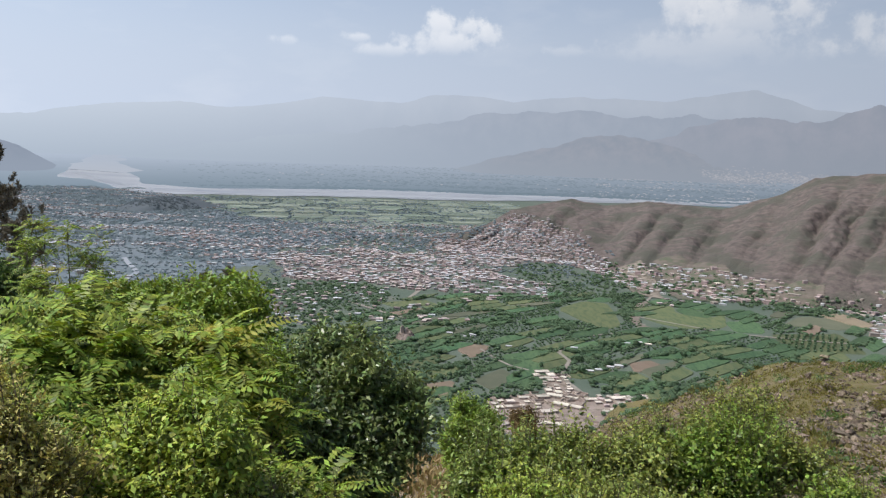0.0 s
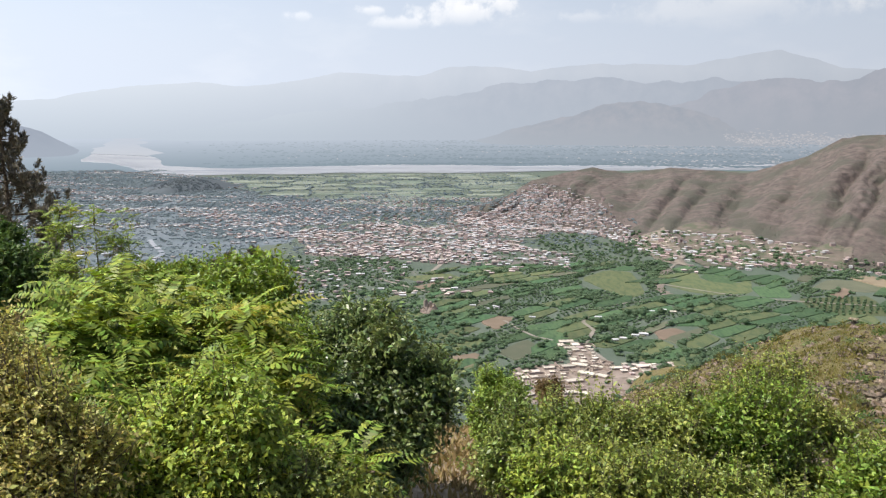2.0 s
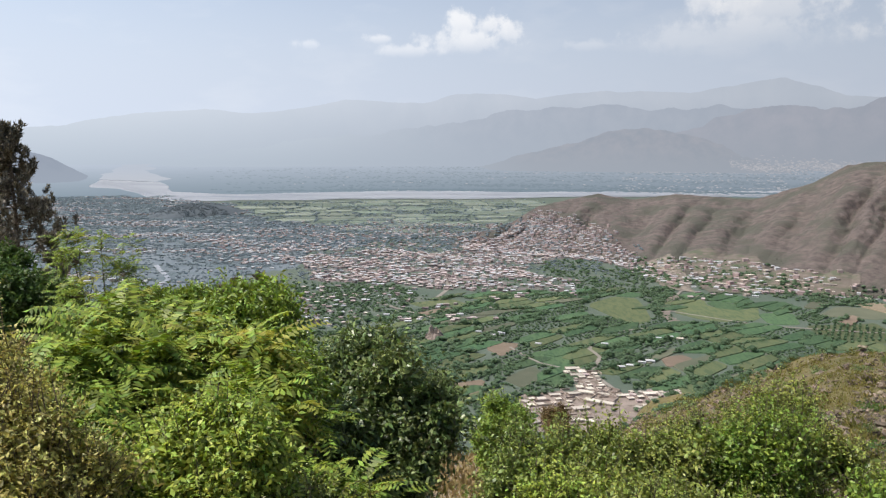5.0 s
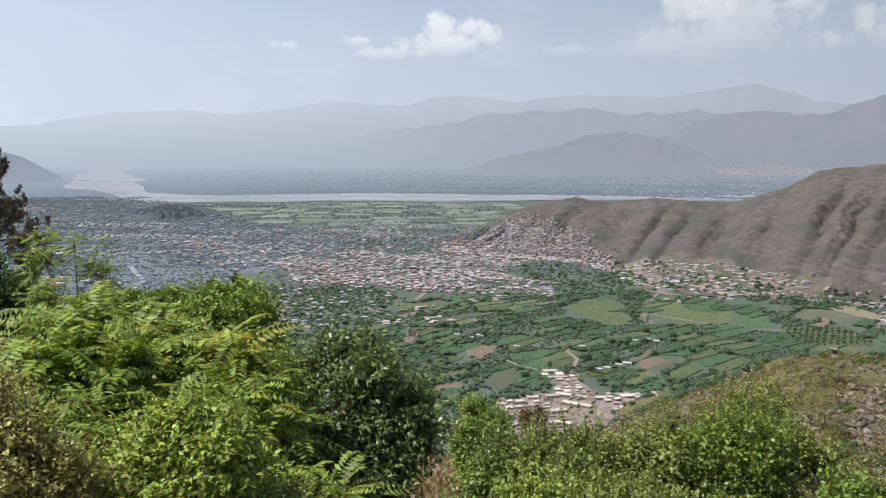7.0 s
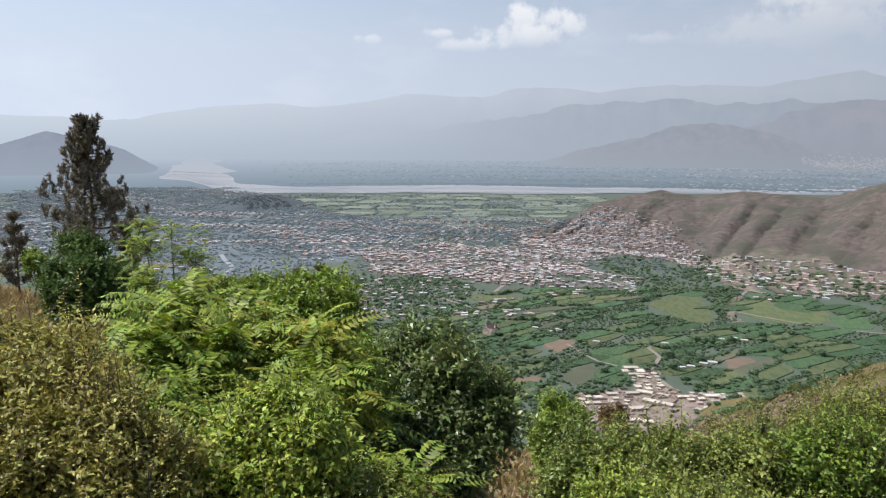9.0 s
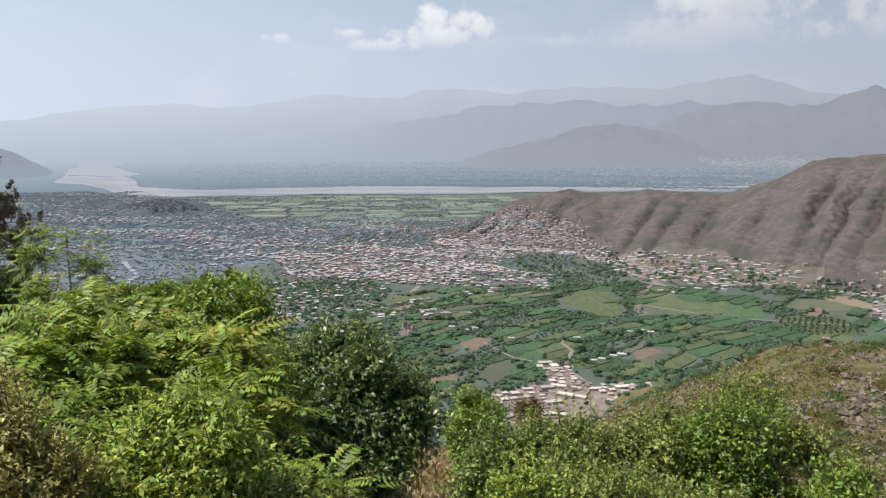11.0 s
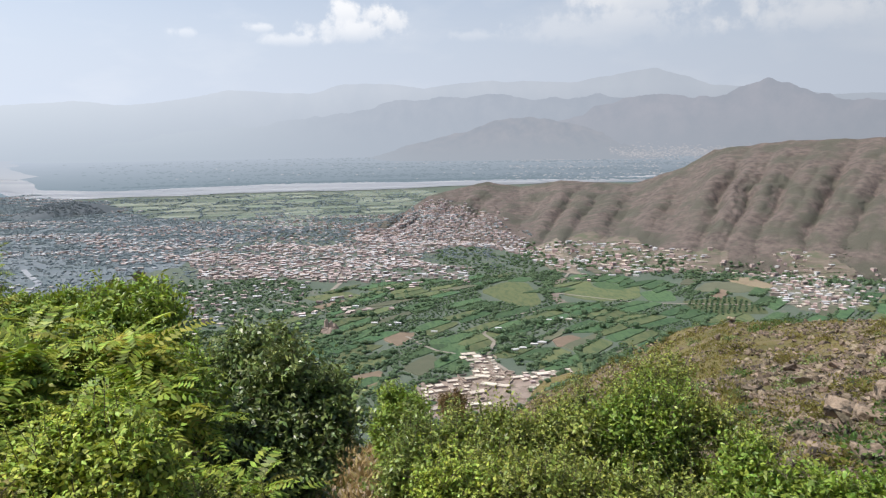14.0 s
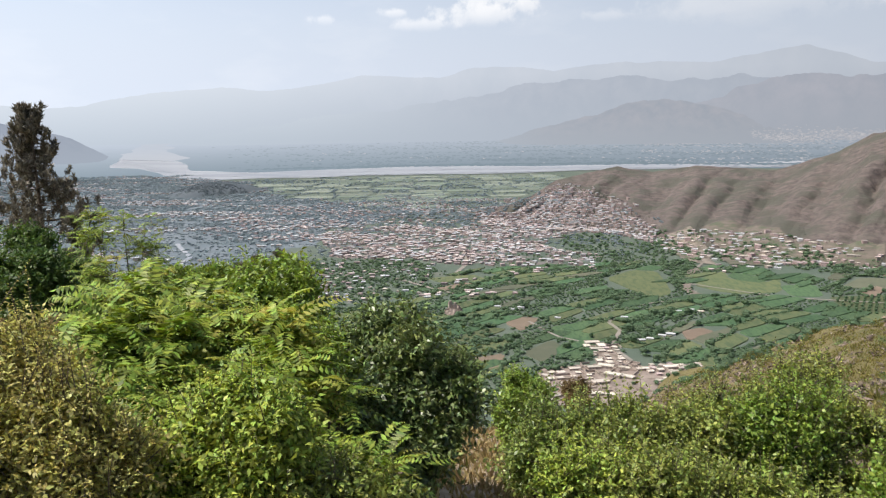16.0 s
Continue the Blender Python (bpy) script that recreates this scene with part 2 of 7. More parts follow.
M = {
    "slope": paint("dry_grass_slope", (0.096, 0.091, 0.028), (0.218, 0.173, 0.068), 0.3, bump=0.12, bump_scale=7.0, spots=(0.205, 0.158, 0.1), spot_scale=0.9, spot_cut=(0.55, 0.66)),
    "path": paint("sandy_path", (0.26, 0.19, 0.12), (0.38, 0.30, 0.20), 2.0, bump=0.03, bump_scale=14),
    "rock": paint("weathered_rock", (0.118, 0.091, 0.066), (0.325, 0.255, 0.183), 4.5, rough=0.9, bump=0.1, bump_scale=8, spots=(0.05, 0.042, 0.033), spot_scale=3.5, spot_cut=(0.53, 0.61), by="island", spread=0.4),
    "bark": paint("bark", (0.09, 0.07, 0.05), (0.19, 0.15, 0.11), 6.0, bump=0.02, bump_scale=30),
    "pale_bark": paint("pale_bark", (0.22, 0.19, 0.12), (0.34, 0.30, 0.20), 6.0, bump=0.01, bump_scale=30),
    "heaven": paint("pinnate_leaves", (0.15, 0.218, 0.031), (0.275, 0.348, 0.058), 1.3, rough=0.5, by="island", spread=0.6, through_light=0.2, gloss=0.28),
    "heaven_yellow": paint("yellowing_leaves", (0.27, 0.31, 0.045), (0.4, 0.36, 0.075), 1.3, rough=0.5, by="island", spread=0.3, through_light=0.38, gloss=0.4),
    "dark_leaf": paint("dark_leaves", (0.095, 0.145, 0.038), (0.22, 0.27, 0.085), 1.5, rough=0.4, by="island", spread=0.6, through_light=0.16, gloss=0.65),
    "deep_leaf": paint("deep_green_leaves", (0.055, 0.105, 0.022), (0.11, 0.175, 0.04), 1.3, rough=0.5, by="island", spread=0.45, through_light=0.25, gloss=0.4),
    "fresh_leaf": paint("fresh_leaves", (0.155, 0.235, 0.036), (0.262, 0.345, 0.062), 1.3, rough=0.45, by="island", spread=0.55, through_light=0.23, gloss=0.4),
    "small_leaf": paint("small_leaves", (0.18, 0.228, 0.042), (0.315, 0.35, 0.085), 1.3, rough=0.45, by="island", spread=0.6, through_light=0.2, gloss=0.4),
    "silver_leaf": paint("pale_green_leaves", (0.17, 0.235, 0.05), (0.31, 0.365, 0.098), 1.3, rough=0.4, by="island", spread=0.55, through_light=0.22, gloss=0.5),
    "lime_leaf": paint("lime_green_leaves", (0.24, 0.325, 0.052), (0.385, 0.45, 0.092), 1.3, rough=0.48, by="island", spread=0.6, through_light=0.22, gloss=0.3),
    "olive_leaf": paint("olive_leaves", (0.3, 0.298, 0.075), (0.52, 0.47, 0.155), 1.5, rough=0.5, by="island", spread=0.6, through_light=0.24, gloss=0.35),
    "brown_leaf": paint("dry_brown_leaves", (0.13, 0.085, 0.035), (0.21, 0.15, 0.06), 1.5, rough=0.7, by="island", spread=0.4, through_light=0.2),
    "scrub_leaf": paint("hill_scrub", (0.1, 0.112, 0.085), (0.14, 0.148, 0.115), 0.02, by="island", spread=0.2, through_light=0.35),
    "needle": paint("pine_needles", (0.15, 0.14, 0.105), (0.275, 0.24, 0.182), 1.0, rough=0.55, by="island", spread=0.5, through_light=0.15),
    "grass": paint("green_grass", (0.128, 0.13, 0.032), (0.24, 0.205, 0.064), 0.5, by="island", spread=0.5, through_light=0.35),
    "straw": paint("straw_grass", (0.26, 0.20, 0.085), (0.40, 0.31, 0.15), 0.8, by="island", spread=0.3, through_light=0.2),
    "valley": paint("valley_ground", (0.085, 0.114, 0.084), (0.12, 0.142, 0.106), 0.012, bump=0.5, bump_scale=0.2, spots=(0.165, 0.158, 0.128), spot_scale=0.02, spot_cut=(0.6, 0.72)),
    "crop_a": paint("green_crop", (0.055, 0.108, 0.046), (0.084, 0.136, 0.06), 0.05, by="object", spread=0.25, bump=0.2, bump_scale=0.6, spots=(0.043, 0.083, 0.04), spot_scale=0.22, spot_cut=(0.48, 0.6), stretch=(1.6, 0.5, 1)),
    "crop_b": paint("light_crop", (0.098, 0.122, 0.054), (0.13, 0.145, 0.066), 0.05, by="object", spread=0.18, bump=0.2, bump_scale=0.6, spots=(0.075, 0.104, 0.048), spot_scale=0.12, spot_cut=(0.48, 0.62), stretch=(1.6, 0.5, 1)),
    "crop_c": paint("stubble", (0.1, 0.11, 0.07), (0.135, 0.137, 0.088), 0.05, by="object", spread=0.2, bump=0.15, bump_scale=0.6),
    "crop_d": paint("ploughed_soil", (0.185, 0.138, 0.098), (0.23, 0.175, 0.125), 0.06, by="object", spread=0.1, bump=0.15, bump_scale=0.6),
    "valley_tree": paint("valley_foliage", (0.115, 0.18, 0.102), (0.16, 0.222, 0.125), 0.03, by="island", spread=0.22, through_light=0.48),
    # haze is mixed into the base colour of these two, paler and bluer
    "town_tree": paint("hazed_foliage", (0.225, 0.27, 0.29), (0.275, 0.312, 0.322), 0.01, by="island", spread=0.1, through_light=0.5),
    "far_tree": paint("hazed_far_foliage", (0.185, 0.215, 0.235), (0.21, 0.235, 0.25), 0.01, by="island", spread=0.1, through_light=0.5),
    "mud": paint("mud_wall", (0.28, 0.225, 0.185), (0.38, 0.315, 0.265), 0.05, by="island", spread=0.25, bump=0.05, bump_scale=2),
    "brick": paint("brick_wall", (0.4, 0.29, 0.26), (0.5, 0.385, 0.35), 0.03, by="island", spread=0.25, bump=0.05, bump_scale=2),
    "lime": paint("whitewash", (0.48, 0.46, 0.43), (0.6, 0.58, 0.55), 0.1, by="island", spread=0.12),
    "flat_roof": paint("roof_screed", (0.29, 0.225, 0.205), (0.5, 0.42, 0.385), 0.06, by="island", spread=0.45),
    "tin": paint("tin_roof", (0.44, 0.435, 0.435), (0.6, 0.585, 0.575), 0.1, rough=0.5, by="island", spread=0.2),
    "gap": paint("dark_opening", (0.17, 0.15, 0.14), (0.21, 0.185, 0.175), 0.5),
    "earth": paint("trodden_earth", (0.215, 0.168, 0.14), (0.335, 0.272, 0.23), 0.08, bump=0.3, bump_scale=0.5, spots=(0.17, 0.14, 0.105), spot_scale=0.14, spot_cut=(0.5, 0.62)),
    "dust_road": paint("dust_road", (0.22, 0.195, 0.16), (0.29, 0.26, 0.22), 0.05, bump=0.1, bump_scale=0.5),
    "hill": paint("barren_hill", (0.076, 0.062, 0.054), (0.19, 0.151, 0.131), 0.075, bump=4.5, bump_scale=0.13, spots=(0.092, 0.088, 0.067), spot_scale=0.014, spot_cut=(0.46, 0.6), stretch=(1, 1, 1.8), detail=12.0),
    "village_roof": paint("cream_roof_screed", (0.45, 0.40, 0.33), (0.60, 0.54, 0.455), 0.2, by="object", spread=0.32, bump=0.05, bump_scale=2),
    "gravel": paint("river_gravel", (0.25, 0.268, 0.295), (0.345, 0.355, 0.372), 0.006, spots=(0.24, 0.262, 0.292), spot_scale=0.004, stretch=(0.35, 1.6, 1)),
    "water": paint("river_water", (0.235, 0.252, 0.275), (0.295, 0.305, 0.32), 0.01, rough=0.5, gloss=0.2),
}


# haze colours of the far air over the plain, and higher up
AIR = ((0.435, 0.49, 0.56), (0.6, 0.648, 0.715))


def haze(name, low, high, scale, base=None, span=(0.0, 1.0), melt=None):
    """Glowing far distance with miles of bright haze painted in, paler towards its foot."""
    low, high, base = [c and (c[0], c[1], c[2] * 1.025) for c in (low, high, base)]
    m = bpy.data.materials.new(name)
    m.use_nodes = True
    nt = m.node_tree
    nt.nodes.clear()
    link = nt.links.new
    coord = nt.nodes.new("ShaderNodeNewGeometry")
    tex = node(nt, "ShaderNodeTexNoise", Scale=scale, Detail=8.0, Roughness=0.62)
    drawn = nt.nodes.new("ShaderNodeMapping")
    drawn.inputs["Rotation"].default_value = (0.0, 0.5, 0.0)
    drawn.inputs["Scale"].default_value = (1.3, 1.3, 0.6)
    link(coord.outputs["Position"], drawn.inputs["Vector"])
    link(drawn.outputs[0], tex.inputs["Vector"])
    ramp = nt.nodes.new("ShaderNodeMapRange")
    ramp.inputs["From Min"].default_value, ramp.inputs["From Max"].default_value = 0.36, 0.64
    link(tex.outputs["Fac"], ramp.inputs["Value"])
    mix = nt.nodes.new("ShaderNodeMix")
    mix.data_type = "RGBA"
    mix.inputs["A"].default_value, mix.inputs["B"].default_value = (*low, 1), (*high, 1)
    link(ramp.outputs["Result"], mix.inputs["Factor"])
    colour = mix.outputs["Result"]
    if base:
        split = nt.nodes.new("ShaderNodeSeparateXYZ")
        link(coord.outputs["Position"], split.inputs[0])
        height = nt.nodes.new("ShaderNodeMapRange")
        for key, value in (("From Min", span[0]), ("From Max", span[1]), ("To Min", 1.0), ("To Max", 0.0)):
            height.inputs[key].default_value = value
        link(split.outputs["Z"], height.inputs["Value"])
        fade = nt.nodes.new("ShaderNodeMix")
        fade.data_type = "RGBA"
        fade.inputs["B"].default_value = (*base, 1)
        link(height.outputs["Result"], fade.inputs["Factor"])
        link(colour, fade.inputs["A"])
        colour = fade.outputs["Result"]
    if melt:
        # towards the sun, thicker haze is painted: the ridge takes the far range's colour
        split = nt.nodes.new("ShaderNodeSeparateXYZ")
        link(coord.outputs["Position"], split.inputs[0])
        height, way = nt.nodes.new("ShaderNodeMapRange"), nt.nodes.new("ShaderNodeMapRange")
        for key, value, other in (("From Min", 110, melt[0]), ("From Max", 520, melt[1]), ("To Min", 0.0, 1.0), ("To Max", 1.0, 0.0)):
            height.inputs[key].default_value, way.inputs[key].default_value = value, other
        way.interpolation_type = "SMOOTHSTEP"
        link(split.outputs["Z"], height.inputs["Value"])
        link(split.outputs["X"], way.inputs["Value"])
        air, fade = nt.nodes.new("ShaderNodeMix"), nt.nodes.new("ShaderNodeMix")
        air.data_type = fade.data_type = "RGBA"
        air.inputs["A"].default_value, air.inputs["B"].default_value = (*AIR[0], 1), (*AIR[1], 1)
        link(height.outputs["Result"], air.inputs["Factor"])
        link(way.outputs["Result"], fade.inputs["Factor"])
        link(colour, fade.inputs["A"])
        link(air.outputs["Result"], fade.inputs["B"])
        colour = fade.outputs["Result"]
    # the painted haze glows more on the sun's side
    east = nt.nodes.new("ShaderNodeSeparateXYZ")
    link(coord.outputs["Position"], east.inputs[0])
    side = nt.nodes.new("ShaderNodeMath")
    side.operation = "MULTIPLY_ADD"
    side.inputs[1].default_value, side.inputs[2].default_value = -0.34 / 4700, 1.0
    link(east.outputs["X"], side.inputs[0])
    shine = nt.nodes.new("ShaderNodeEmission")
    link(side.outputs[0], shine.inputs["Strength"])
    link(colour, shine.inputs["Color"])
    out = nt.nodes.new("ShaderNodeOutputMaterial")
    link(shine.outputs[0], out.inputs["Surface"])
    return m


# self-lit far surfaces, with the haze held in their colours
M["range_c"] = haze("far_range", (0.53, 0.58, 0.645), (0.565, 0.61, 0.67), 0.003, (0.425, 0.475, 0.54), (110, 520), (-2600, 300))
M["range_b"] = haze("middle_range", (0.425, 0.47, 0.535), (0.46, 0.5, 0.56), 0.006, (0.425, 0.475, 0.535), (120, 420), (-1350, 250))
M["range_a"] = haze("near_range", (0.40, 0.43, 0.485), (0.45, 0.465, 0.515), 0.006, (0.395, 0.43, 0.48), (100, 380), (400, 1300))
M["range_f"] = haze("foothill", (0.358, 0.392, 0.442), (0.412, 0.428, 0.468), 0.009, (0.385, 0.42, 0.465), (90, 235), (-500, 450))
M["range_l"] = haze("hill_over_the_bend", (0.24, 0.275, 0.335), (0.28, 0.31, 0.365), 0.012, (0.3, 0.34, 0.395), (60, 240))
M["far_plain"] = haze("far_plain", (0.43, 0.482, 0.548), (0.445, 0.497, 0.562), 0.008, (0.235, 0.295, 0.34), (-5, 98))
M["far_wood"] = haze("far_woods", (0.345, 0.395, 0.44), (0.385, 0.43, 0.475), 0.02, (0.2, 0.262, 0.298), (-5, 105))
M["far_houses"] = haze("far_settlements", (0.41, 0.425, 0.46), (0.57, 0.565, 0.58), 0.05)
# the bluish grey of far haze is put into this ground's colour
M["hazed_ground"] = paint("hazed_ground", (0.135, 0.162, 0.18), (0.175, 0.198, 0.212), 0.01, spots=(0.115, 0.145, 0.155), spot_scale=0.012, spot_cut=(0.47, 0.55), stretch=(0.5, 1.6, 1), bump=0.3, bump_scale=0.1)
M["town_ground"] = paint("town_ground", (0.17, 0.14, 0.13), (0.235, 0.195, 0.18), 0.02, spots=(0.09, 0.115, 0.085), spot_scale=0.022, spot_cut=(0.42, 0.52))
M["earth_green"] = paint("earthy_green", (0.115, 0.13, 0.085), (0.20, 0.185, 0.15), 0.02, bump=0.2, bump_scale=0.3)
M["pale_earth"] = paint("pale_earth", (0.165, 0.135, 0.11), (0.245, 0.205, 0.165), 0.05, bump=0.5, bump_scale=0.3, spots=(0.12, 0.115, 0.075), spot_scale=0.06, spot_cut=(0.54, 0.64))
M["cutting"] = paint("pale_cutting", (0.2, 0.167, 0.132), (0.3, 0.255, 0.205), 0.05, bump=0.6, bump_scale=0.3, spots=(0.13, 0.115, 0.085), spot_scale=0.07, spot_cut=(0.46, 0.6))
M["terrace_earth"] = paint("terrace_earth", (0.115, 0.098, 0.078), (0.2, 0.163, 0.132), 0.045, bump=0.8, bump_scale=0.2, spots=(0.105, 0.112, 0.07), spot_scale=0.05, spot_cut=(0.48, 0.6), stretch=(1, 1, 4))
M["straw_field"] = paint("stubble_terrace", (0.22, 0.175, 0.115), (0.29, 0.235, 0.16), 0.05, bump=0.2, bump_scale=0.5)
# distant copies of the crops, faded in base colour to stand for haze
M["far_crop_a"] = paint("hazed_green_crop", (0.135, 0.17, 0.13), (0.17, 0.2, 0.15), 0.02, by="object", spread=0.22)
M["far_crop_b"] = paint("hazed_light_crop", (0.18, 0.205, 0.158), (0.215, 0.235, 0.185), 0.02, by="object", spread=0.18)

# ---- mesh helpers ----


def quads_mesh(name, quads, material, index=None, smooth=False):
    """A mesh from an array of separate four-cornered faces (n, 4, 3)."""
    n = len(quads)
    me = bpy.data.meshes.new(name)
    me.vertices.add(4 * n)
    me.vertices.foreach_set("co", np.ascontiguousarray(quads, dtype=np.float32).ravel())
    me.loops.add(4 * n)
    me.loops.foreach_set("vertex_index", np.arange(4 * n, dtype=np.int32))
    me.polygons.add(n)
    me.polygons.foreach_set("loop_start", np.arange(0, 4 * n, 4, dtype=np.int32))
    me.polygons.foreach_set("loop_total", np.full(n, 4, dtype=np.int32))
    for m in (material if isinstance(material, (list, tuple)) else [material]):
        me.materials.append(m)
    if index is not None:
        me.polygons.foreach_set("material_index", np.asarray(index, dtype=np.int32))
    me.update(calc_edges=True)
    return me


def solid_mesh(name, verts, faces, material, smooth=False, index=None):
    """A mesh from shared vertices and an (n, k) array of faces."""
    verts, faces = np.asarray(verts, dtype=np.float32), np.asarray(faces, dtype=np.int32)
    n, k = faces.shape
    me = bpy.data.meshes.new(name)
    me.vertices.add(len(verts))
    me.vertices.foreach_set("co", verts.ravel())
    me.loops.add(n * k)
    me.loops.foreach_set("vertex_index", faces.ravel())
    me.polygons.add(n)
    me.polygons.foreach_set("loop_start", np.arange(0, n * k, k, dtype=np.int32))
    me.polygons.foreach_set("loop_total", np.full(n, k, dtype=np.int32))
    me.polygons.foreach_set("use_smooth", np.full(n, smooth, dtype=bool))
    for m in (material if isinstance(material, (list, tuple)) else [material]):
        me.materials.append(m)
    if index is not None:
        me.polygons.foreach_set("material_index", np.asarray(index, dtype=np.int32))
    me.update(calc_edges=True)
    return me


def child(name, me, parent, label=""):
    ob = new(name, me)
    ob.parent = parent
    return tagged(ob, label) if label else ob


BOX_V = np.array([(x, y, z) for z in (0, 1) for y in (-0.5, 0.5) for x in (-0.5, 0.5)], float)
BOX_F = np.array([(0, 2, 3, 1), (4, 5, 7, 6), (0, 1, 5, 4), (2, 6, 7, 3), (0, 4, 6, 2), (1, 3, 7, 5)])


def boxes(rows):
    """Vertices and faces of upright boxes (x, y, z of the foot's middle, width, depth, height, turn)."""
    rows = np.asarray(rows, float)
    c, s = np.cos(rows[:, 6]), np.sin(rows[:, 6])
    v = BOX_V[None] * rows[:, None, 3:6]
    x = v[..., 0] * c[:, None] - v[..., 1] * s[:, None] + rows[:, None, 0]
    y = v[..., 0] * s[:, None] + v[..., 1] * c[:, None] + rows[:, None, 1]
    verts = np.stack([x, y, v[..., 2] + rows[:, None, 2]], -1).reshape(-1, 3)
    faces = (BOX_F[None] + 8 * np.arange(len(rows))[:, None, None]).reshape(-1, 4)
    return verts, faces


def tube(points, radii, sides=7):
    """Vertices and faces of a tapered limb along points."""
    points = [Vector(p) for p in points]
    verts, faces = [], []
    for i, p in enumerate(points):
        d = (points[min(i + 1, len(points) - 1)] - points[max(i - 1, 0)]).normalized()
        a = d.orthogonal().normalized()
        b = d.cross(a)
        for k in range(sides):
            w = 2 * math.pi * k / sides
            verts.append(p + (math.cos(w) * a + math.sin(w) * b) * float(radii[i]))
    for i in range(len(points) - 1):
        for k in range(sides):
            q = (k + 1) % sides
            faces.append((i * sides + k, i * sides + q, (i + 1) * sides + q, (i + 1) * sides + k))
    return [tuple(v) for v in verts], faces


def tubes(limbs, sides=6):
    verts, faces = [], []
    for points, radii in limbs:
        v, f = tube(points, radii, sides)
        n = len(verts)
        verts += v
        faces += [tuple(n + i for i in q) for q in f]
    return verts, faces


def polar(yaw, r):
    a = math.radians(yaw)
    return -math.sin(a) * r, math.cos(a) * r


def fbm(x, y, scale, octaves=4, seed=0.0):
    """Smooth noise in numpy: sums of turned waves, about -1 to 1."""
    out, amp, total = np.zeros(np.broadcast(x, y).shape), 1.0, 0.0
    r = np.random.default_rng(int(seed * 1000) + 11)
    f = 1.0 / scale
    for _ in range(octaves):
        layer = 0
        for _ in range(4):
            a, p = r.uniform(0, 2 * math.pi), r.uniform(0, 2 * math.pi)
            layer = layer + np.sin((x * math.cos(a) + y * math.sin(a)) * f * 2 * math.pi * r.uniform(0.6, 1.4) + p)
        out = out + amp * layer / 2.6
        total += amp
        amp *= 0.5
        f *= 2.03
    return out / total


# ---- hillside, valley, hills ----
# bearing, slope down to the brow, distance of the brow
BROW = np.array((
    (-180, -0.300, 400), (-90, -0.050, 60), (-60, 0.064, 45), (-45, 0.117, 42), (-42.5, 0.142, 44), (-38.9, 0.161, 52), (-35, 0.176, 58),
    (-29.4, 0.199, 70), (-26.6, 0.222, 85), (-20.8, 0.280, 120), (-15.2, 0.333, 170), (-10, 0.40, 55), (-7, 0.37, 32), (-4.5, 0.29, 24), (0, 0.262, 19), (15, 0.25, 20),
    (25, 0.20, 30), (33, 0.133, 60), (40, 0.103, 60), (60, 0.053, 60), (90, -0.050, 60), (180, -0.300, 400),
))


def hillside_z(x, y):
    x, y = np.asarray(x, float), np.asarray(y, float)
    r, yaw = np.hypot(x, y), np.degrees(np.arctan2(-x, y))
    s, brow = np.interp(yaw, BROW[:, 0], BROW[:, 1]), np.interp(yaw, BROW[:, 0], BROW[:, 2])
    w = 0.05 * brow
    past = w * np.logaddexp(0, (r - brow) / w)
    rough = np.clip(r / 40, 0.02, 1.0) * (0.5 * fbm(x, y, 14, 4, 1) + 0.12 * fbm(x, y, 2.5, 3, 2)) + np.clip((r - 40) / 150, 0, 1) * 3 * fbm(x, y, 60, 3, 3)
    return EYE - 1.6 - 1.6 * (1 - np.exp(-r / 4.0)) - s * r - (0.64 - s) * past + rough


def foot(x, y):
    return float(hillside_z(x, y))


def rise(r):
    return np.maximum(0.0, 0.0742 * (np.asarray(r, float) - 3300))


def build_hillside():
    yaws = np.concatenate([np.arange(-180, -60, 3.0), np.arange(-60, 60, 0.4), np.arange(60, 180.1, 3.0)])
    rs = np.concatenate([[0.0], np.geomspace(0.6, 1300, 130)])
    yy, rr = np.meshgrid(np.radians(yaws), rs)
    x, y = -np.sin(yy) * rr, np.cos(yy) * rr
    z = np.maximum(hillside_z(x, y), -6.0)
    n, m = len(rs), len(yaws)
    i = np.arange(n * m).reshape(n, m)
    faces = np.stack([i[:-1, :-1], i[1:, :-1], i[1:, 1:], i[:-1, 1:]], -1).reshape(-1, 4)
    ob = new("hillside", solid_mesh("hillside", np.stack([x, y, z], -1).reshape(-1, 3), faces, M["slope"], True))
    tagged(ob, "steep hillside of dry grass, earth and scattered stone", "hillside", kind="structure")


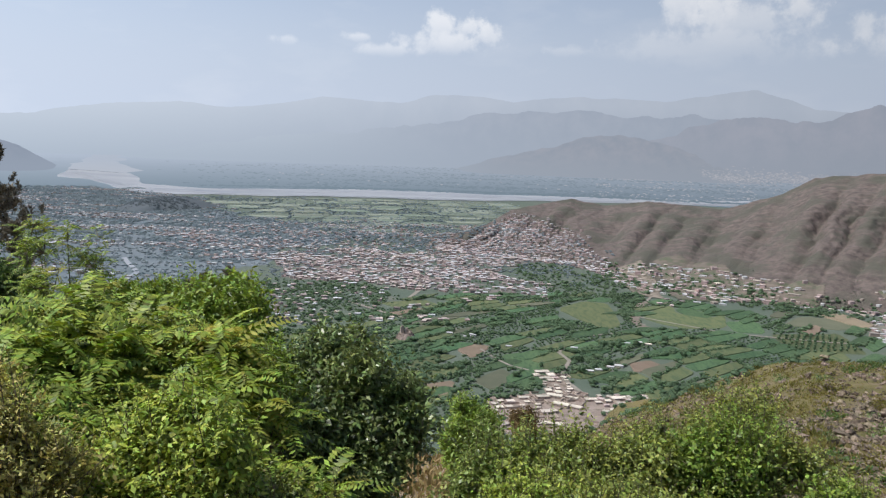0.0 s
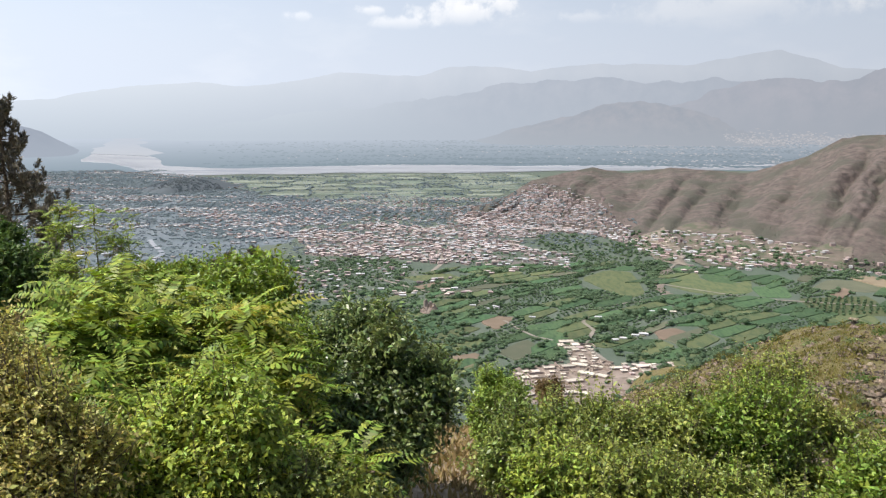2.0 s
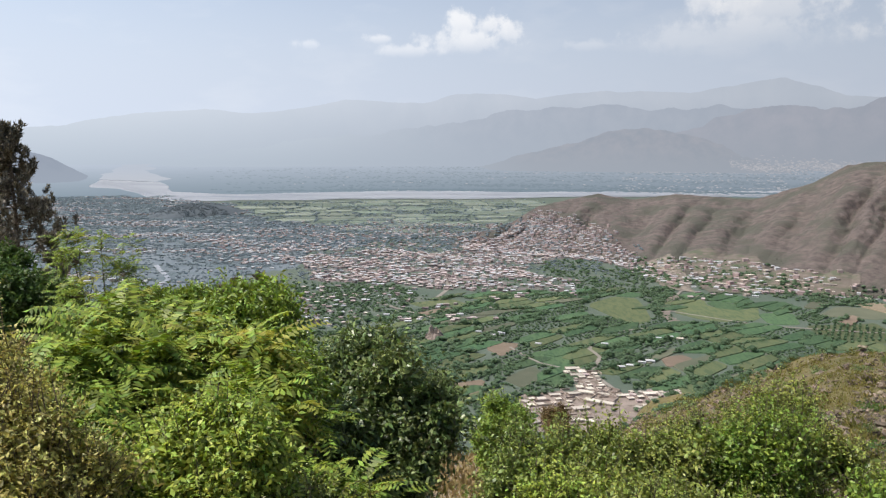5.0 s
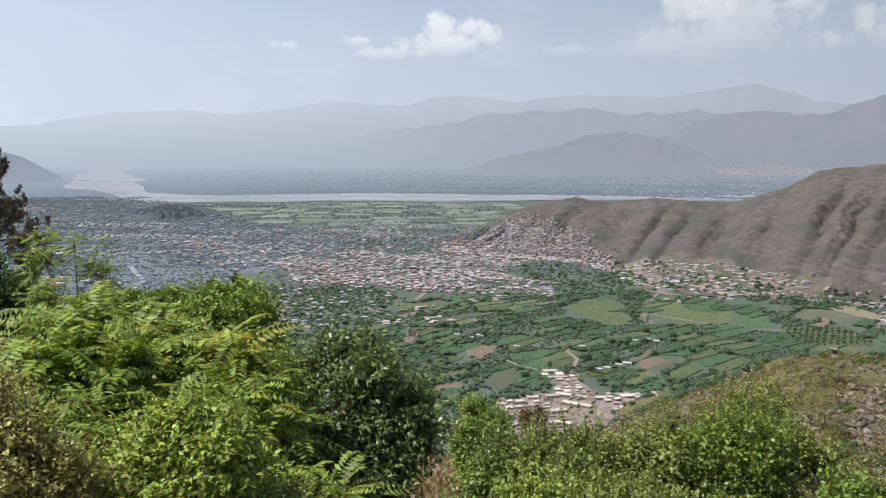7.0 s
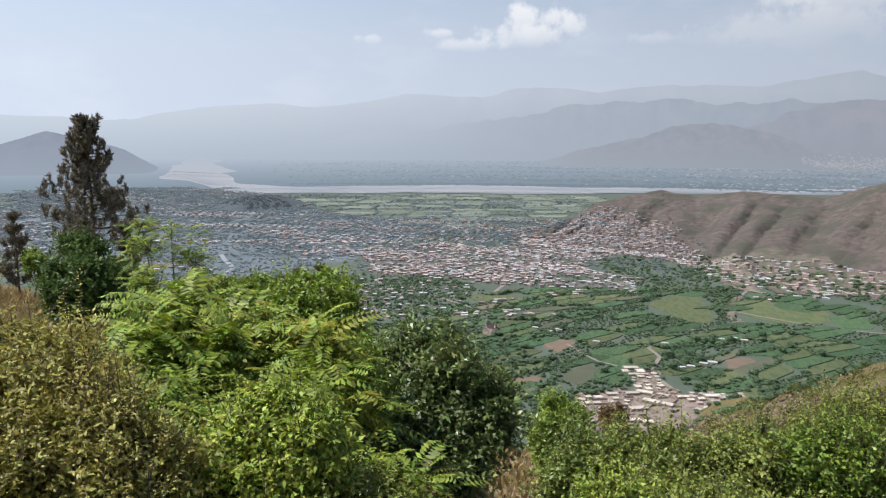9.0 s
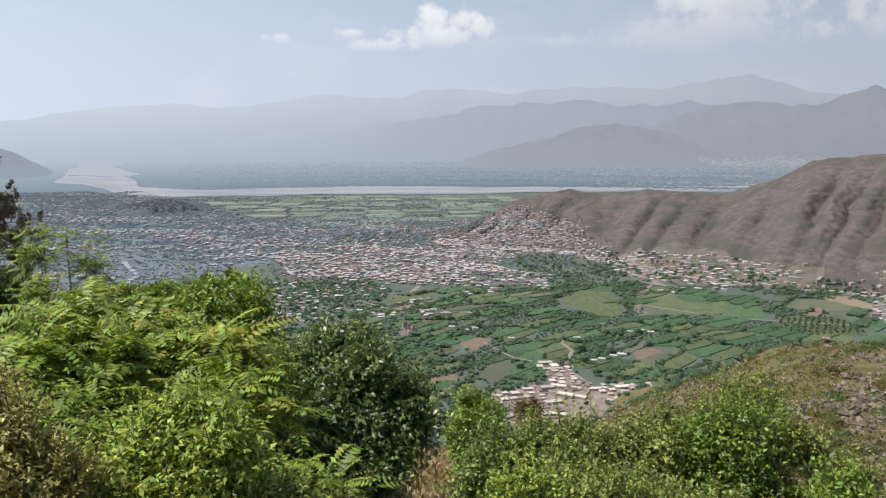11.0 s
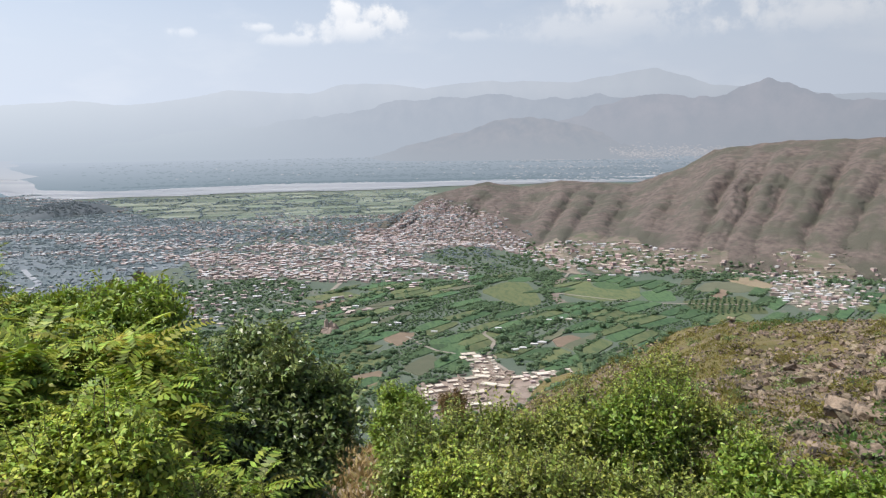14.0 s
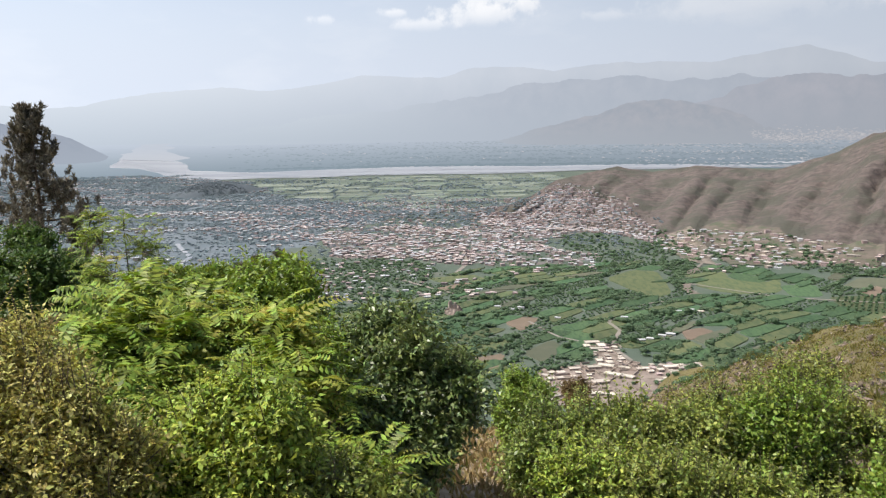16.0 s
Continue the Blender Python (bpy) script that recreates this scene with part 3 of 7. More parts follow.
def build_valley():
    """The flat valley floor, out to the river."""
    yaws, rs = np.radians(np.arange(-180, 180.1, 2.0)), np.concatenate([[0.0], np.geomspace(60, 3240, 60)])
    yy, rr = np.meshgrid(yaws, rs)
    x, y = -np.sin(yy) * rr, np.cos(yy) * rr
    z = rise(rr) + 0.0
    n, m = len(rs), len(yaws)
    i = np.arange(n * m).reshape(n, m)
    faces = np.stack([i[:-1, :-1], i[1:, :-1], i[1:, 1:], i[:-1, 1:]], -1).reshape(-1, 4)
    tagged(new("ground", solid_mesh("ground", np.stack([x, y, z], -1).reshape(-1, 3), faces, M["valley"], True)),
           "flat green valley floor with bare earthy patches", "valley floor", kind="structure")
    rs = np.linspace(3170, 4920, 30)
    yy, rr = np.meshgrid(yaws, rs)
    z = rise(rr) + 0.6
    i = np.arange(len(rs) * m).reshape(len(rs), m)
    faces = np.stack([i[:-1, :-1], i[1:, :-1], i[1:, 1:], i[:-1, 1:]], -1).reshape(-1, 4)
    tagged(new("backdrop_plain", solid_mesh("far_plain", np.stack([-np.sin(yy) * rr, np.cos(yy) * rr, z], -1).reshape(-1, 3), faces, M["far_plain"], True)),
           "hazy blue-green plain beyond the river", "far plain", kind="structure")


def strip(name, near, far, material, lift, label, category, kind="structure", smooth=False):
    """A flat band between two lines of as many points."""
    near, far = [np.array(v, float) for v in (near, far)]
    rows = []
    for t in np.linspace(0, 1, 5):
        p = near * (1 - t) + far * t
        rows.append(np.column_stack([p, rise(np.hypot(p[:, 0], p[:, 1])) + lift]))
    v = np.concatenate(rows)
    m = len(near)
    i = np.arange(5 * m).reshape(5, m)
    f = np.stack([i[:-1, :-1], i[:-1, 1:], i[1:, 1:], i[1:, :-1]], -1).reshape(-1, 4)
    return tagged(new(name, solid_mesh(name, v, f, material, smooth)), label, category, kind=kind)


def wavy(points, step, amp, seed):
    """Points along a line, close together, with an uneven course."""
    pts = np.array(points, float)
    d = np.concatenate([[0], np.cumsum(np.hypot(*np.diff(pts, axis=0).T))])
    n = max(3, int(d[-1] / step))
    t = np.linspace(0, d[-1], n)
    x, y = np.interp(t, d, pts[:, 0]), np.interp(t, d, pts[:, 1])
    return np.column_stack([x + amp * fbm(t, 0 * t, step * 7, 3, seed), y + amp * fbm(t, 0 * t + 99, step * 7, 3, seed + 1)])


def build_river():
    near = wavy([(-1731, 3181), (-1602, 3157), (-1488, 3088), (-1252, 2797), (-1118, 2650), (-987, 2663), (-885, 2730), (-688, 2720), (-478, 2804), (-252, 2823), (-27, 2812), (198, 2865), (386, 2949), (1239, 3010), (2600, 3050)], 40, 12, 5)
    far = wavy([(-1760, 3230), (-1829, 3480), (-1640, 3470), (-1507, 3441), (-1330, 3130), (-1148, 3100), (-984, 3079), (-803, 3176), (-557, 3269), (-298, 3337), (-32, 3334), (225, 3270), (481, 3297), (1352, 3200), (2700, 3340)], 40, 12, 6)
    n = min(len(near), len(far))
    near, far = [v[np.linspace(0, len(v) - 1, n).astype(int)] for v in (near, far)]
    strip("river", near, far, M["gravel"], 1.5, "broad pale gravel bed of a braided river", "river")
    side = wavy([(-1840, 3470), (-1985, 3900), (-2060, 4200)], 40, 45, 7)
    other = wavy([(-1500, 3425), (-1590, 3640), (-1760, 3900), (-1935, 4260)], 40, 75, 8)
    n = min(len(side), len(other))
    side, other = [v[np.linspace(0, len(v) - 1, n).astype(int)] for v in (side, other)]
    # the sandbank is self-lit as well, its fade into haze painted by height
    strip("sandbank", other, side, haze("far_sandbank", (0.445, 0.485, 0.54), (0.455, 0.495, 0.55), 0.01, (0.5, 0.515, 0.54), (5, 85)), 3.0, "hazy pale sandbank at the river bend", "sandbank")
    for pts, wide, s in (([(-1780, 3385), (-1480, 3120), (-1200, 2900), (-800, 2780), (-300, 2860), (100, 2890), (500, 2990), (1300, 3040), (2500, 3100)], 24, 9),
                         ([(-1100, 3000), (-700, 3000), (-200, 3110), (300, 3080), (900, 3080), (1700, 3100)], 18, 10)):
        line = wavy(pts, 40, 22, s)
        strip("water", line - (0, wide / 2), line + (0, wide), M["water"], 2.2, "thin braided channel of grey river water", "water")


# bearing, distance of the foot, distance and height of the crest
SPUR = np.array((
    (2, 1480, 1560, 2), (-2, 1420, 1560, 22), (-3.5, 1400, 1640, 30), (-5.6, 1380, 1760, 60), (-10.2, 1340, 1900, 83), (-12.9, 1270, 1900, 69),
    (-16.1, 1190, 1850, 89), (-21.5, 1120, 1800, 82), (-25.4, 1100, 1780, 125), (-27.5, 1095, 1780, 166), (-32.4, 1110, 1720, 185),
    (-37.4, 1110, 1680, 189), (-44, 1140, 1640, 195), (-56, 1040, 1560, 200), (-75, 1000, 1500, 160)))


def gully(yaw, r):
    """How far across from one spur of the hill to the next, 0 to 1, and the length along the hill."""
    x, y = -np.sin(np.radians(yaw)) * r, np.cos(np.radians(yaw)) * r
    a, b = [np.interp(-yaw, -SPUR[:, 0], SPUR[:, k]) for k in (1, 2)]
    along = -np.radians(yaw) * 1450 + 95 * (1 - (r - a) / (b - a)) + 9 * fbm(x, y, 150, 3, 21)
    phase = along / 74 + 0.55 * fbm(along, 0 * along, 330, 2, 25)
    return phase - np.floor(phase), along, 0.5 + 0.5 * np.sin(12.9 * np.floor(phase + 0.5) ** 2 + 1.7)


def spur_z(yaw, r):
    a, b, h = [np.interp(-yaw, -SPUR[:, 0], SPUR[:, k]) for k in (1, 2, 3)]
    s = (r - a) / (b - a)
    up = np.where(s < 1, np.clip(s, 0, 1), np.clip(1 - (s - 1) * 1.1, 0, 1))
    x, y = -np.sin(np.radians(yaw)) * r, np.cos(np.radians(yaw)) * r
    t, along, own = gully(yaw, r)
    # sharp gullies between rounded ribs
    ridge = (1 - np.abs(np.sin(math.pi * t))) ** 1.15
    small = 1 - np.abs(np.sin(along / 15 + 0.9 * fbm(along, s * 60, 120, 2, 22)))
    body = np.clip(s * 1.7, 0, 1) * np.clip((1.04 - s) * 1.8, 0, 1)
    deep = (0.75 + 0.4 * own) * (1 + 0.25 * fbm(along, s * 200, 260, 2, 27)) * np.clip(1.3 - 0.6 * s, 0.4, 1)
    z = h * np.clip(up, 0, 1) ** 0.75
    z = z - body * np.clip(h, 60, 130) * ((0.2 + 0.11 * np.clip(1.1 - 1.6 * s, 0, 1)) * deep * ridge + 0.06 * small ** 1.3) + np.clip(up, 0, 1) * 1.6 * fbm(x, y, 46, 4, 23)
    # beds of harder rock stand out as ledges
    bed = z + 4 * fbm(x, y, 160, 3, 26)
    z = z + body * (2.5 * np.sin(bed / 3.1) + 1.2 * np.sin(bed / 1.5 + 1)) * np.clip(0.5 + 1.0 * fbm(x, y, 70, 3, 28), 0, 1)
    z = np.maximum(z, np.where(s > 0, 2.0 * s, 0))
    return np.where(up > 0, z, -4.0)


def build_spur():
    yaws, t = np.arange(2, -62.1, -0.125), np.concatenate([np.linspace(-0.02, 1.1, 210), np.linspace(1.15, 1.95, 14)])
    yy, tt = np.meshgrid(yaws, t)
    a, b = np.interp(-yy, -SPUR[:, 0], SPUR[:, 1]), np.interp(-yy, -SPUR[:, 0], SPUR[:, 2])
    rr = a + (b - a) * tt
    z = spur_z(yy, rr)
    x, y = -np.sin(np.radians(yy)) * rr, np.cos(np.radians(yy)) * rr
    i = np.arange(z.size).reshape(z.shape)
    f = np.stack([i[:-1, :-1], i[:-1, 1:], i[1:, 1:], i[1:, :-1]], -1).reshape(-1, 4)
    tagged(new("barren_hill", solid_mesh("barren_hill", np.stack([x, y, z], -1).reshape(-1, 3), f, M["hill"], True)),
           "bare grey-brown hill cut by gullies", "hill", kind="structure")


def build_range(name, crest, dist, deep, material, label, jag, seed, base=None):
    """A mountain range: crest as (bearing, degrees over the horizon), with spurs that come down towards the valley."""
    crest = np.array(sorted(crest), float)
    yaws = np.arange(crest[0, 0], crest[-1, 0], 0.12)
    top = EYE + dist * np.tan(np.radians(np.interp(yaws, crest[:, 0], crest[:, 1])))
    top = top + 2.0 * jag * fbm(yaws, 0 * yaws, 7.0, 6, seed) + 0.35 * jag * fbm(yaws, 0 * yaws, 1.1, 4, seed + 2)
    k = np.linspace(0, 1, 22)[:, None]
    low = (rise(dist - deep) if base is None else base) - 12
    r = dist - deep * (1 - k) + 0 * yaws[None]
    z = low + (top[None] - low) * (k ** 0.9 + 0.05 * np.sin(k * math.pi) * fbm(yaws[None] * 9, k * 5, 6, 3, seed + 1))
    x, y = -np.sin(np.radians(yaws))[None] * r, np.cos(np.radians(yaws))[None] * r
    i = np.arange(z.size).reshape(z.shape)
    f = np.stack([i[:-1, 1:], i[:-1, :-1], i[1:, :-1], i[1:, 1:]], -1).reshape(-1, 4)
    tagged(new(name, solid_mesh(name, np.stack([x, y, z], -1).reshape(-1, 3), f, material, True)), label, "mountain range", kind="structure")


build_hillside()
build_valley()
build_river()
build_spur()
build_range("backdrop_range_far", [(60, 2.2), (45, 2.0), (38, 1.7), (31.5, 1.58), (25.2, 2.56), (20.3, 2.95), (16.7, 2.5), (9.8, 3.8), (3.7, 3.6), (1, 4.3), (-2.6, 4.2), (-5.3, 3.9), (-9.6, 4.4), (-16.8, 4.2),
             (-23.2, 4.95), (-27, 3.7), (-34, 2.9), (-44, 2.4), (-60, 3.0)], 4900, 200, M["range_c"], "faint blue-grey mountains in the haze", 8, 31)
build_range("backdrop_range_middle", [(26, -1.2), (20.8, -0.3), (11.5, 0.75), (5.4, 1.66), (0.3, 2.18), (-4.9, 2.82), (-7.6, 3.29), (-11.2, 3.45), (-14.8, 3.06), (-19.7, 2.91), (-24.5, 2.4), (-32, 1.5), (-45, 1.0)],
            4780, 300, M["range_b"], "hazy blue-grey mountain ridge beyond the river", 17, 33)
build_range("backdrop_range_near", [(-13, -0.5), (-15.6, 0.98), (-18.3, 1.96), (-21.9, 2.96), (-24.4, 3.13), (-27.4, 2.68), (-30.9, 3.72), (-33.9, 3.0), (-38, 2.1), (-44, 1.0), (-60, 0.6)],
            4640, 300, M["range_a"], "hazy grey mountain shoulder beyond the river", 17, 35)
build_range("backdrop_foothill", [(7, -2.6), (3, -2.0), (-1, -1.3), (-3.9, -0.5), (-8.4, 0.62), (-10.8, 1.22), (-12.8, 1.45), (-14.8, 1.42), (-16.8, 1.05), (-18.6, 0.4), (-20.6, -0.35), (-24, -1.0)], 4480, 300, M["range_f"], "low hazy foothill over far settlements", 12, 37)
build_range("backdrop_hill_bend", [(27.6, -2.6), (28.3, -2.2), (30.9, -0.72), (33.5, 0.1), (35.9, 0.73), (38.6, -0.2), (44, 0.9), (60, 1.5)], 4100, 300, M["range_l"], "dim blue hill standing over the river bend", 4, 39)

# ---- plants ----


def unit(v):
    return v / np.maximum(np.linalg.norm(v, axis=-1, keepdims=True), 1e-9)


def leaf_quads(base, way, side, length, width, droop=0.15):
    """Folded, pointed leaves: base points, directions and sideways directions as (n, 3) arrays."""
    length, width = np.asarray(length)[:, None], np.asarray(width)[:, None]
    up = unit(np.cross(side, way))
    mid = base + way * length * 0.45
    a = mid + side * width * 0.5 + up * width * 0.18
    b = mid - side * width * 0.5 + up * width * 0.18
    tip = base + way * length - up * length * droop
    return np.stack([base, a, tip, b], 1)


def in_lobes(lobes, n, r, shell=0.5):
    """n points in ellipsoid lobes (x, y, z, rx, ry, rz), more near their outsides; and the ways out."""
    lobes = np.array(lobes, float)
    area = (lobes[:, 3] * lobes[:, 5]) ** 0.8
    k = r.choice(len(lobes), n, p=area / area.sum())
    d = unit(r.normal(size=(n, 3)))
    rad = 1 - shell * r.random(n) ** 1.6
    rad = rad * (1 + 0.16 * np.sin(d[:, 0] * 7 + k) * np.sin(d[:, 1] * 6 + 2 * k) + 0.10 * r.normal(size=n))
    return lobes[k, :3] + d * rad[:, None] * lobes[k, 3:], d


def on_lobes(lobes, n, r, deep=0.25, bury=0.7):
    """n places on the outside of the crown that the lobes make together, and the ways out."""
    lobes = np.array(lobes, float)
    area = lobes[:, 3] * lobes[:, 5]
    pts, outs, got = [], [], 0
    while got < n:
        k = r.choice(len(lobes), 2 * n, p=area / area.sum())
        d = unit(r.normal(size=(2 * n, 3)) + (0, 0, 0.25))
        lump = 1 + 0.14 * np.sin(d[:, 0] * 5 + 3 * k) * np.sin(d[:, 2] * 6 + k)
        p = lobes[k, :3] + d * lobes[k, 3:] * (lump * (1 - deep * r.random(2 * n) ** 1.3))[:, None]
        inner = np.min(np.linalg.norm((p[:, None] - lobes[None, :, :3]) / lobes[None, :, 3:], axis=-1), 1)
        keep = inner > bury
        pts.append(p[keep])
        outs.append(unit(d[keep] / lobes[k[keep], 3:]))
        got += int(keep.sum())
    return np.concatenate(pts)[:n], np.concatenate(outs)[:n]


def crown(at, dist, rows, r, depth=0.9, lean=0.024):
    """Lobes of a crown from (bearing, height angle, half width, half height) in degrees, round a foot at that distance."""
    out = []
    top = max(row[1] for row in rows)
    for k, (yaw, pitch, wide, high) in enumerate(rows):
        # the lower boughs reach out towards the open side
        d = dist * (1 + lean * (pitch - top)) + 0.25 * math.radians(wide) * dist * math.sin(2.4 * k)
        w, h = math.radians(wide) * d, math.radians(high) * d / math.cos(radians(pitch))
        x, y = polar(yaw, d)
        c, size = np.array((x - at[0], y - at[1], EYE + d * math.tan(radians(pitch)) - at[2])), np.array((w, max(w, h) * depth, h))
        out.append((*c, *(size * 0.78)))
        for _ in range(5):
            a = unit(r.normal(size=3) + (0, -0.2, 0.25))
            out.append((*(c + a * size * r.uniform(0.5, 0.78)), *(size * r.uniform(0.26, 0.46) * (1, 1, r.uniform(0.8, 1.3)))))
    return out


def limbs_to(lobes, root, trunk_r, r, forks=3):
    """A trunk with limbs that reach into the lobes."""
    out = []
    lobes = np.array(lobes, float)
    top = lobes[:, :3].mean(0)
    root = np.array(root, float)
    fork = root + (top - root) * 0.45
    bend = root + (fork - root) * 0.5 + r.normal(size=3) * 0.04 * np.linalg.norm(fork - root)
    out.append(([root - (0, 0, 0.15), bend, fork], [trunk_r, trunk_r * 0.85, trunk_r * 0.7]))
    for l in lobes:
        for _ in range(forks):
            end = l[:3] + unit(r.normal(size=3)) * l[3:] * 0.75
            mid = (fork + end) / 2 + r.normal(size=3) * 0.08 * np.linalg.norm(end - fork)
            out.append(([fork, mid, end], [trunk_r * 0.5, trunk_r * 0.3, trunk_r * 0.08]))
    return out


def pinnate(base, way, r, length, pairs=12, arch=0.55):
    """Compound leaves: an arching stalk with pairs of narrow, drooping leaflets."""
    quads, stalks = [], []
    level = unit(np.cross(way, np.array([0, 0, 1.0])) + 1e-6)
    up = np.array([0, 0, 1.0])
    s = (np.arange(pairs) + 1.6) / (pairs + 0.6)
    taper = np.clip(1.15 - 0.75 * np.abs(s - 0.42), 0, 1)
    for j in range(len(base)):
        L = length[j]
        sag = arch * r.uniform(0.6, 1.35)
        pts = base[j] + way[j] * (s * L)[:, None] - up * (sag * L * s ** 2)[:, None]
        along = unit(way[j] - up * (2 * sag * s)[:, None])
        side = unit(level[j] + 0.22 * r.normal() * up)
        size = 0.185 * L * taper * r.uniform(0.88, 1.1, pairs)
        for sign in (1, -1):
            d = unit(side * sign + along * 0.42 - up * r.uniform(0.1, 0.4) + r.normal(size=(pairs, 3)) * 0.07)
            flat = unit(np.cross(d, np.cross(along, side * sign)))
            quads.append(leaf_quads(pts, d, flat, size, size * 0.31, 0.12))
        stalks.append(np.stack([base[j] - level[j] * 0.004, base[j] + level[j] * 0.004, pts[-1] + level[j] * 0.002, pts[-1] - level[j] * 0.002]))
    return np.concatenate(quads), np.array(stalks)


def tree_thing(name, yaw, dist, label, category, group=""):
    x, y = polar(yaw, dist)
    thing = new(name)
    thing.location = (x, y, foot(x, y))
    tagged(thing, label, category, group)
    return thing, np.array((x, y, foot(x, y)))


def heaven_tree(yaw, dist, rows, whorls, seed, label, yellow=0.12, leaf=0.68, bark="bark", trunk=0.0, fronds=8):
    """A young tree of heaven: bare limbs with whorls of long feathered leaves at their ends."""
    r = np.random.default_rng(seed)
    whorls, leaf = int(whorls * 0.68), leaf * 1.2
    thing, at = tree_thing("tree_of_heaven", yaw, dist, label, "tree", "feather-leaved trees on the slope")
    lobes = crown(at, dist, rows, r)
    tips, out = on_lobes(lobes, whorls, r, 0.45, 0.45)
    top = max(l[2] for l in lobes)
    thick = trunk or 0.02 + 0.012 * top
    limbs = limbs_to(lobes[::6], (0, 0, 0), thick, r, 1)
    ends = np.array([l[0][2] for l in limbs[1:]])
    for p in tips:
        near = ends[np.argmin(np.linalg.norm(ends - p, axis=1))]
        limbs.append(([near, (near + p) / 2 - (0, 0, 0.04), p], [thick * 0.3, thick * 0.22, 0.006]))
    v, f = tubes(limbs, 5)
    child("trunk", solid_mesh("trunk", v, f, M[bark], True), thing, "thin crooked limbs")
    n = whorls * fronds
    p, out = np.repeat(tips, fronds, 0), np.repeat(out, fronds, 0)
    turn = np.tile(np.arange(fronds) * 2.4, whorls) + 0.3 * r.normal(size=n) + np.repeat(r.uniform(0, 6.28, whorls), fronds)
    lift = np.tile(np.linspace(0.15, 1.0, fronds), whorls) + 0.2 * r.normal(size=n)
    way = unit(np.column_stack([np.cos(turn), np.sin(turn), lift]) + 0.4 * out)
    p = p - np.column_stack([0 * turn, 0 * turn, np.tile(np.linspace(0.16, 0.0, fronds), whorls)])
    sizes = leaf * r.uniform(0.7, 1.15, n)
    gold = np.repeat(r.random(whorls) < yellow, fronds) & (r.random(n) < 0.8)
    for name, pick, m, lab in (("foliage", ~gold, M["heaven"], ""), ("yellow_foliage", gold, M["heaven_yellow"], "yellowing feathered leaves")):
        if pick.sum():
            q, s = pinnate(p[pick], way[pick], r, sizes[pick])
            child(name, quads_mesh(name, np.concatenate([q, s]), m), thing, lab)
    return thing


def sprays_of(lobes, clumps, shoots, leaves, r, span, leaf, upright=0.5, bury=0.7, fill=0.25):
    """Leafy twigs in clumps over a crown: the leaf quads, and the twigs as (start, end)."""
    c, n = on_lobes(lobes, int(clumps * 1.5), r, 0.3, bury)
    # the twigs gather into boughs, with shaded hollows between them
    w = c * (3.3 / span) + r.uniform(0, 6.28, 3)
    bough = np.sin(w[:, 0] + 0.6 * w[:, 2]) + np.sin(w[:, 1] - 0.5 * w[:, 0]) + np.sin(w[:, 2] + 0.4 * w[:, 1]) + 0.35 * r.normal(size=len(w))
    best = np.argsort(-bough)[:clumps]
    c, n = c[best], n[best]
    own = span * r.uniform(0.65, 1.25, clumps)
    c, n, own = np.repeat(c, shoots, 0), np.repeat(n, shoots, 0), np.repeat(own, shoots)
    k = len(c)
    d = unit(0.75 * n + (0, 0, upright) + 0.62 * r.normal(size=(k, 3)))
    start = c - n * (0.55 * own)[:, None] + 0.3 * own[:, None] * r.normal(size=(k, 3))
    end = start + d * (own * r.uniform(0.7, 1.3, k))[:, None]
    t = np.tile((np.arange(leaves) + 0.5) / leaves, k) ** 0.8
    s, e, dd, nn = [np.repeat(a, leaves, 0) for a in (start, end, d, n)]
    m = len(t)
    p = s + (e - s) * t[:, None] + 0.012 * r.normal(size=(m, 3))
    radial = unit(np.cross(dd, r.normal(size=(m, 3))))
    way = unit(0.55 * dd + 0.85 * radial + (0, 0, -0.08))
    face = unit(0.7 * nn + (0, 0, 0.75) + 0.5 * r.normal(size=(m, 3)))
    if fill:
        extra = int(m * fill)
        q, out = in_lobes(lobes, extra, r, 0.75)
        q = np.array(lobes)[:, :3].mean(0) * 0.06 + q * 0.94
        p, way, face = np.concatenate([p, q]), np.concatenate([way, unit(out + r.normal(size=q.shape))]), np.concatenate([face, unit(r.normal(size=q.shape) + (0, 0, 0.7))])
    side = unit(np.cross(way, face))
    size = leaf[0] * r.uniform(0.6, 1.3, len(p))
    return leaf_quads(p, way, side, size, size * leaf[1] / leaf[0], r.uniform(0.0, 0.3)), start, end


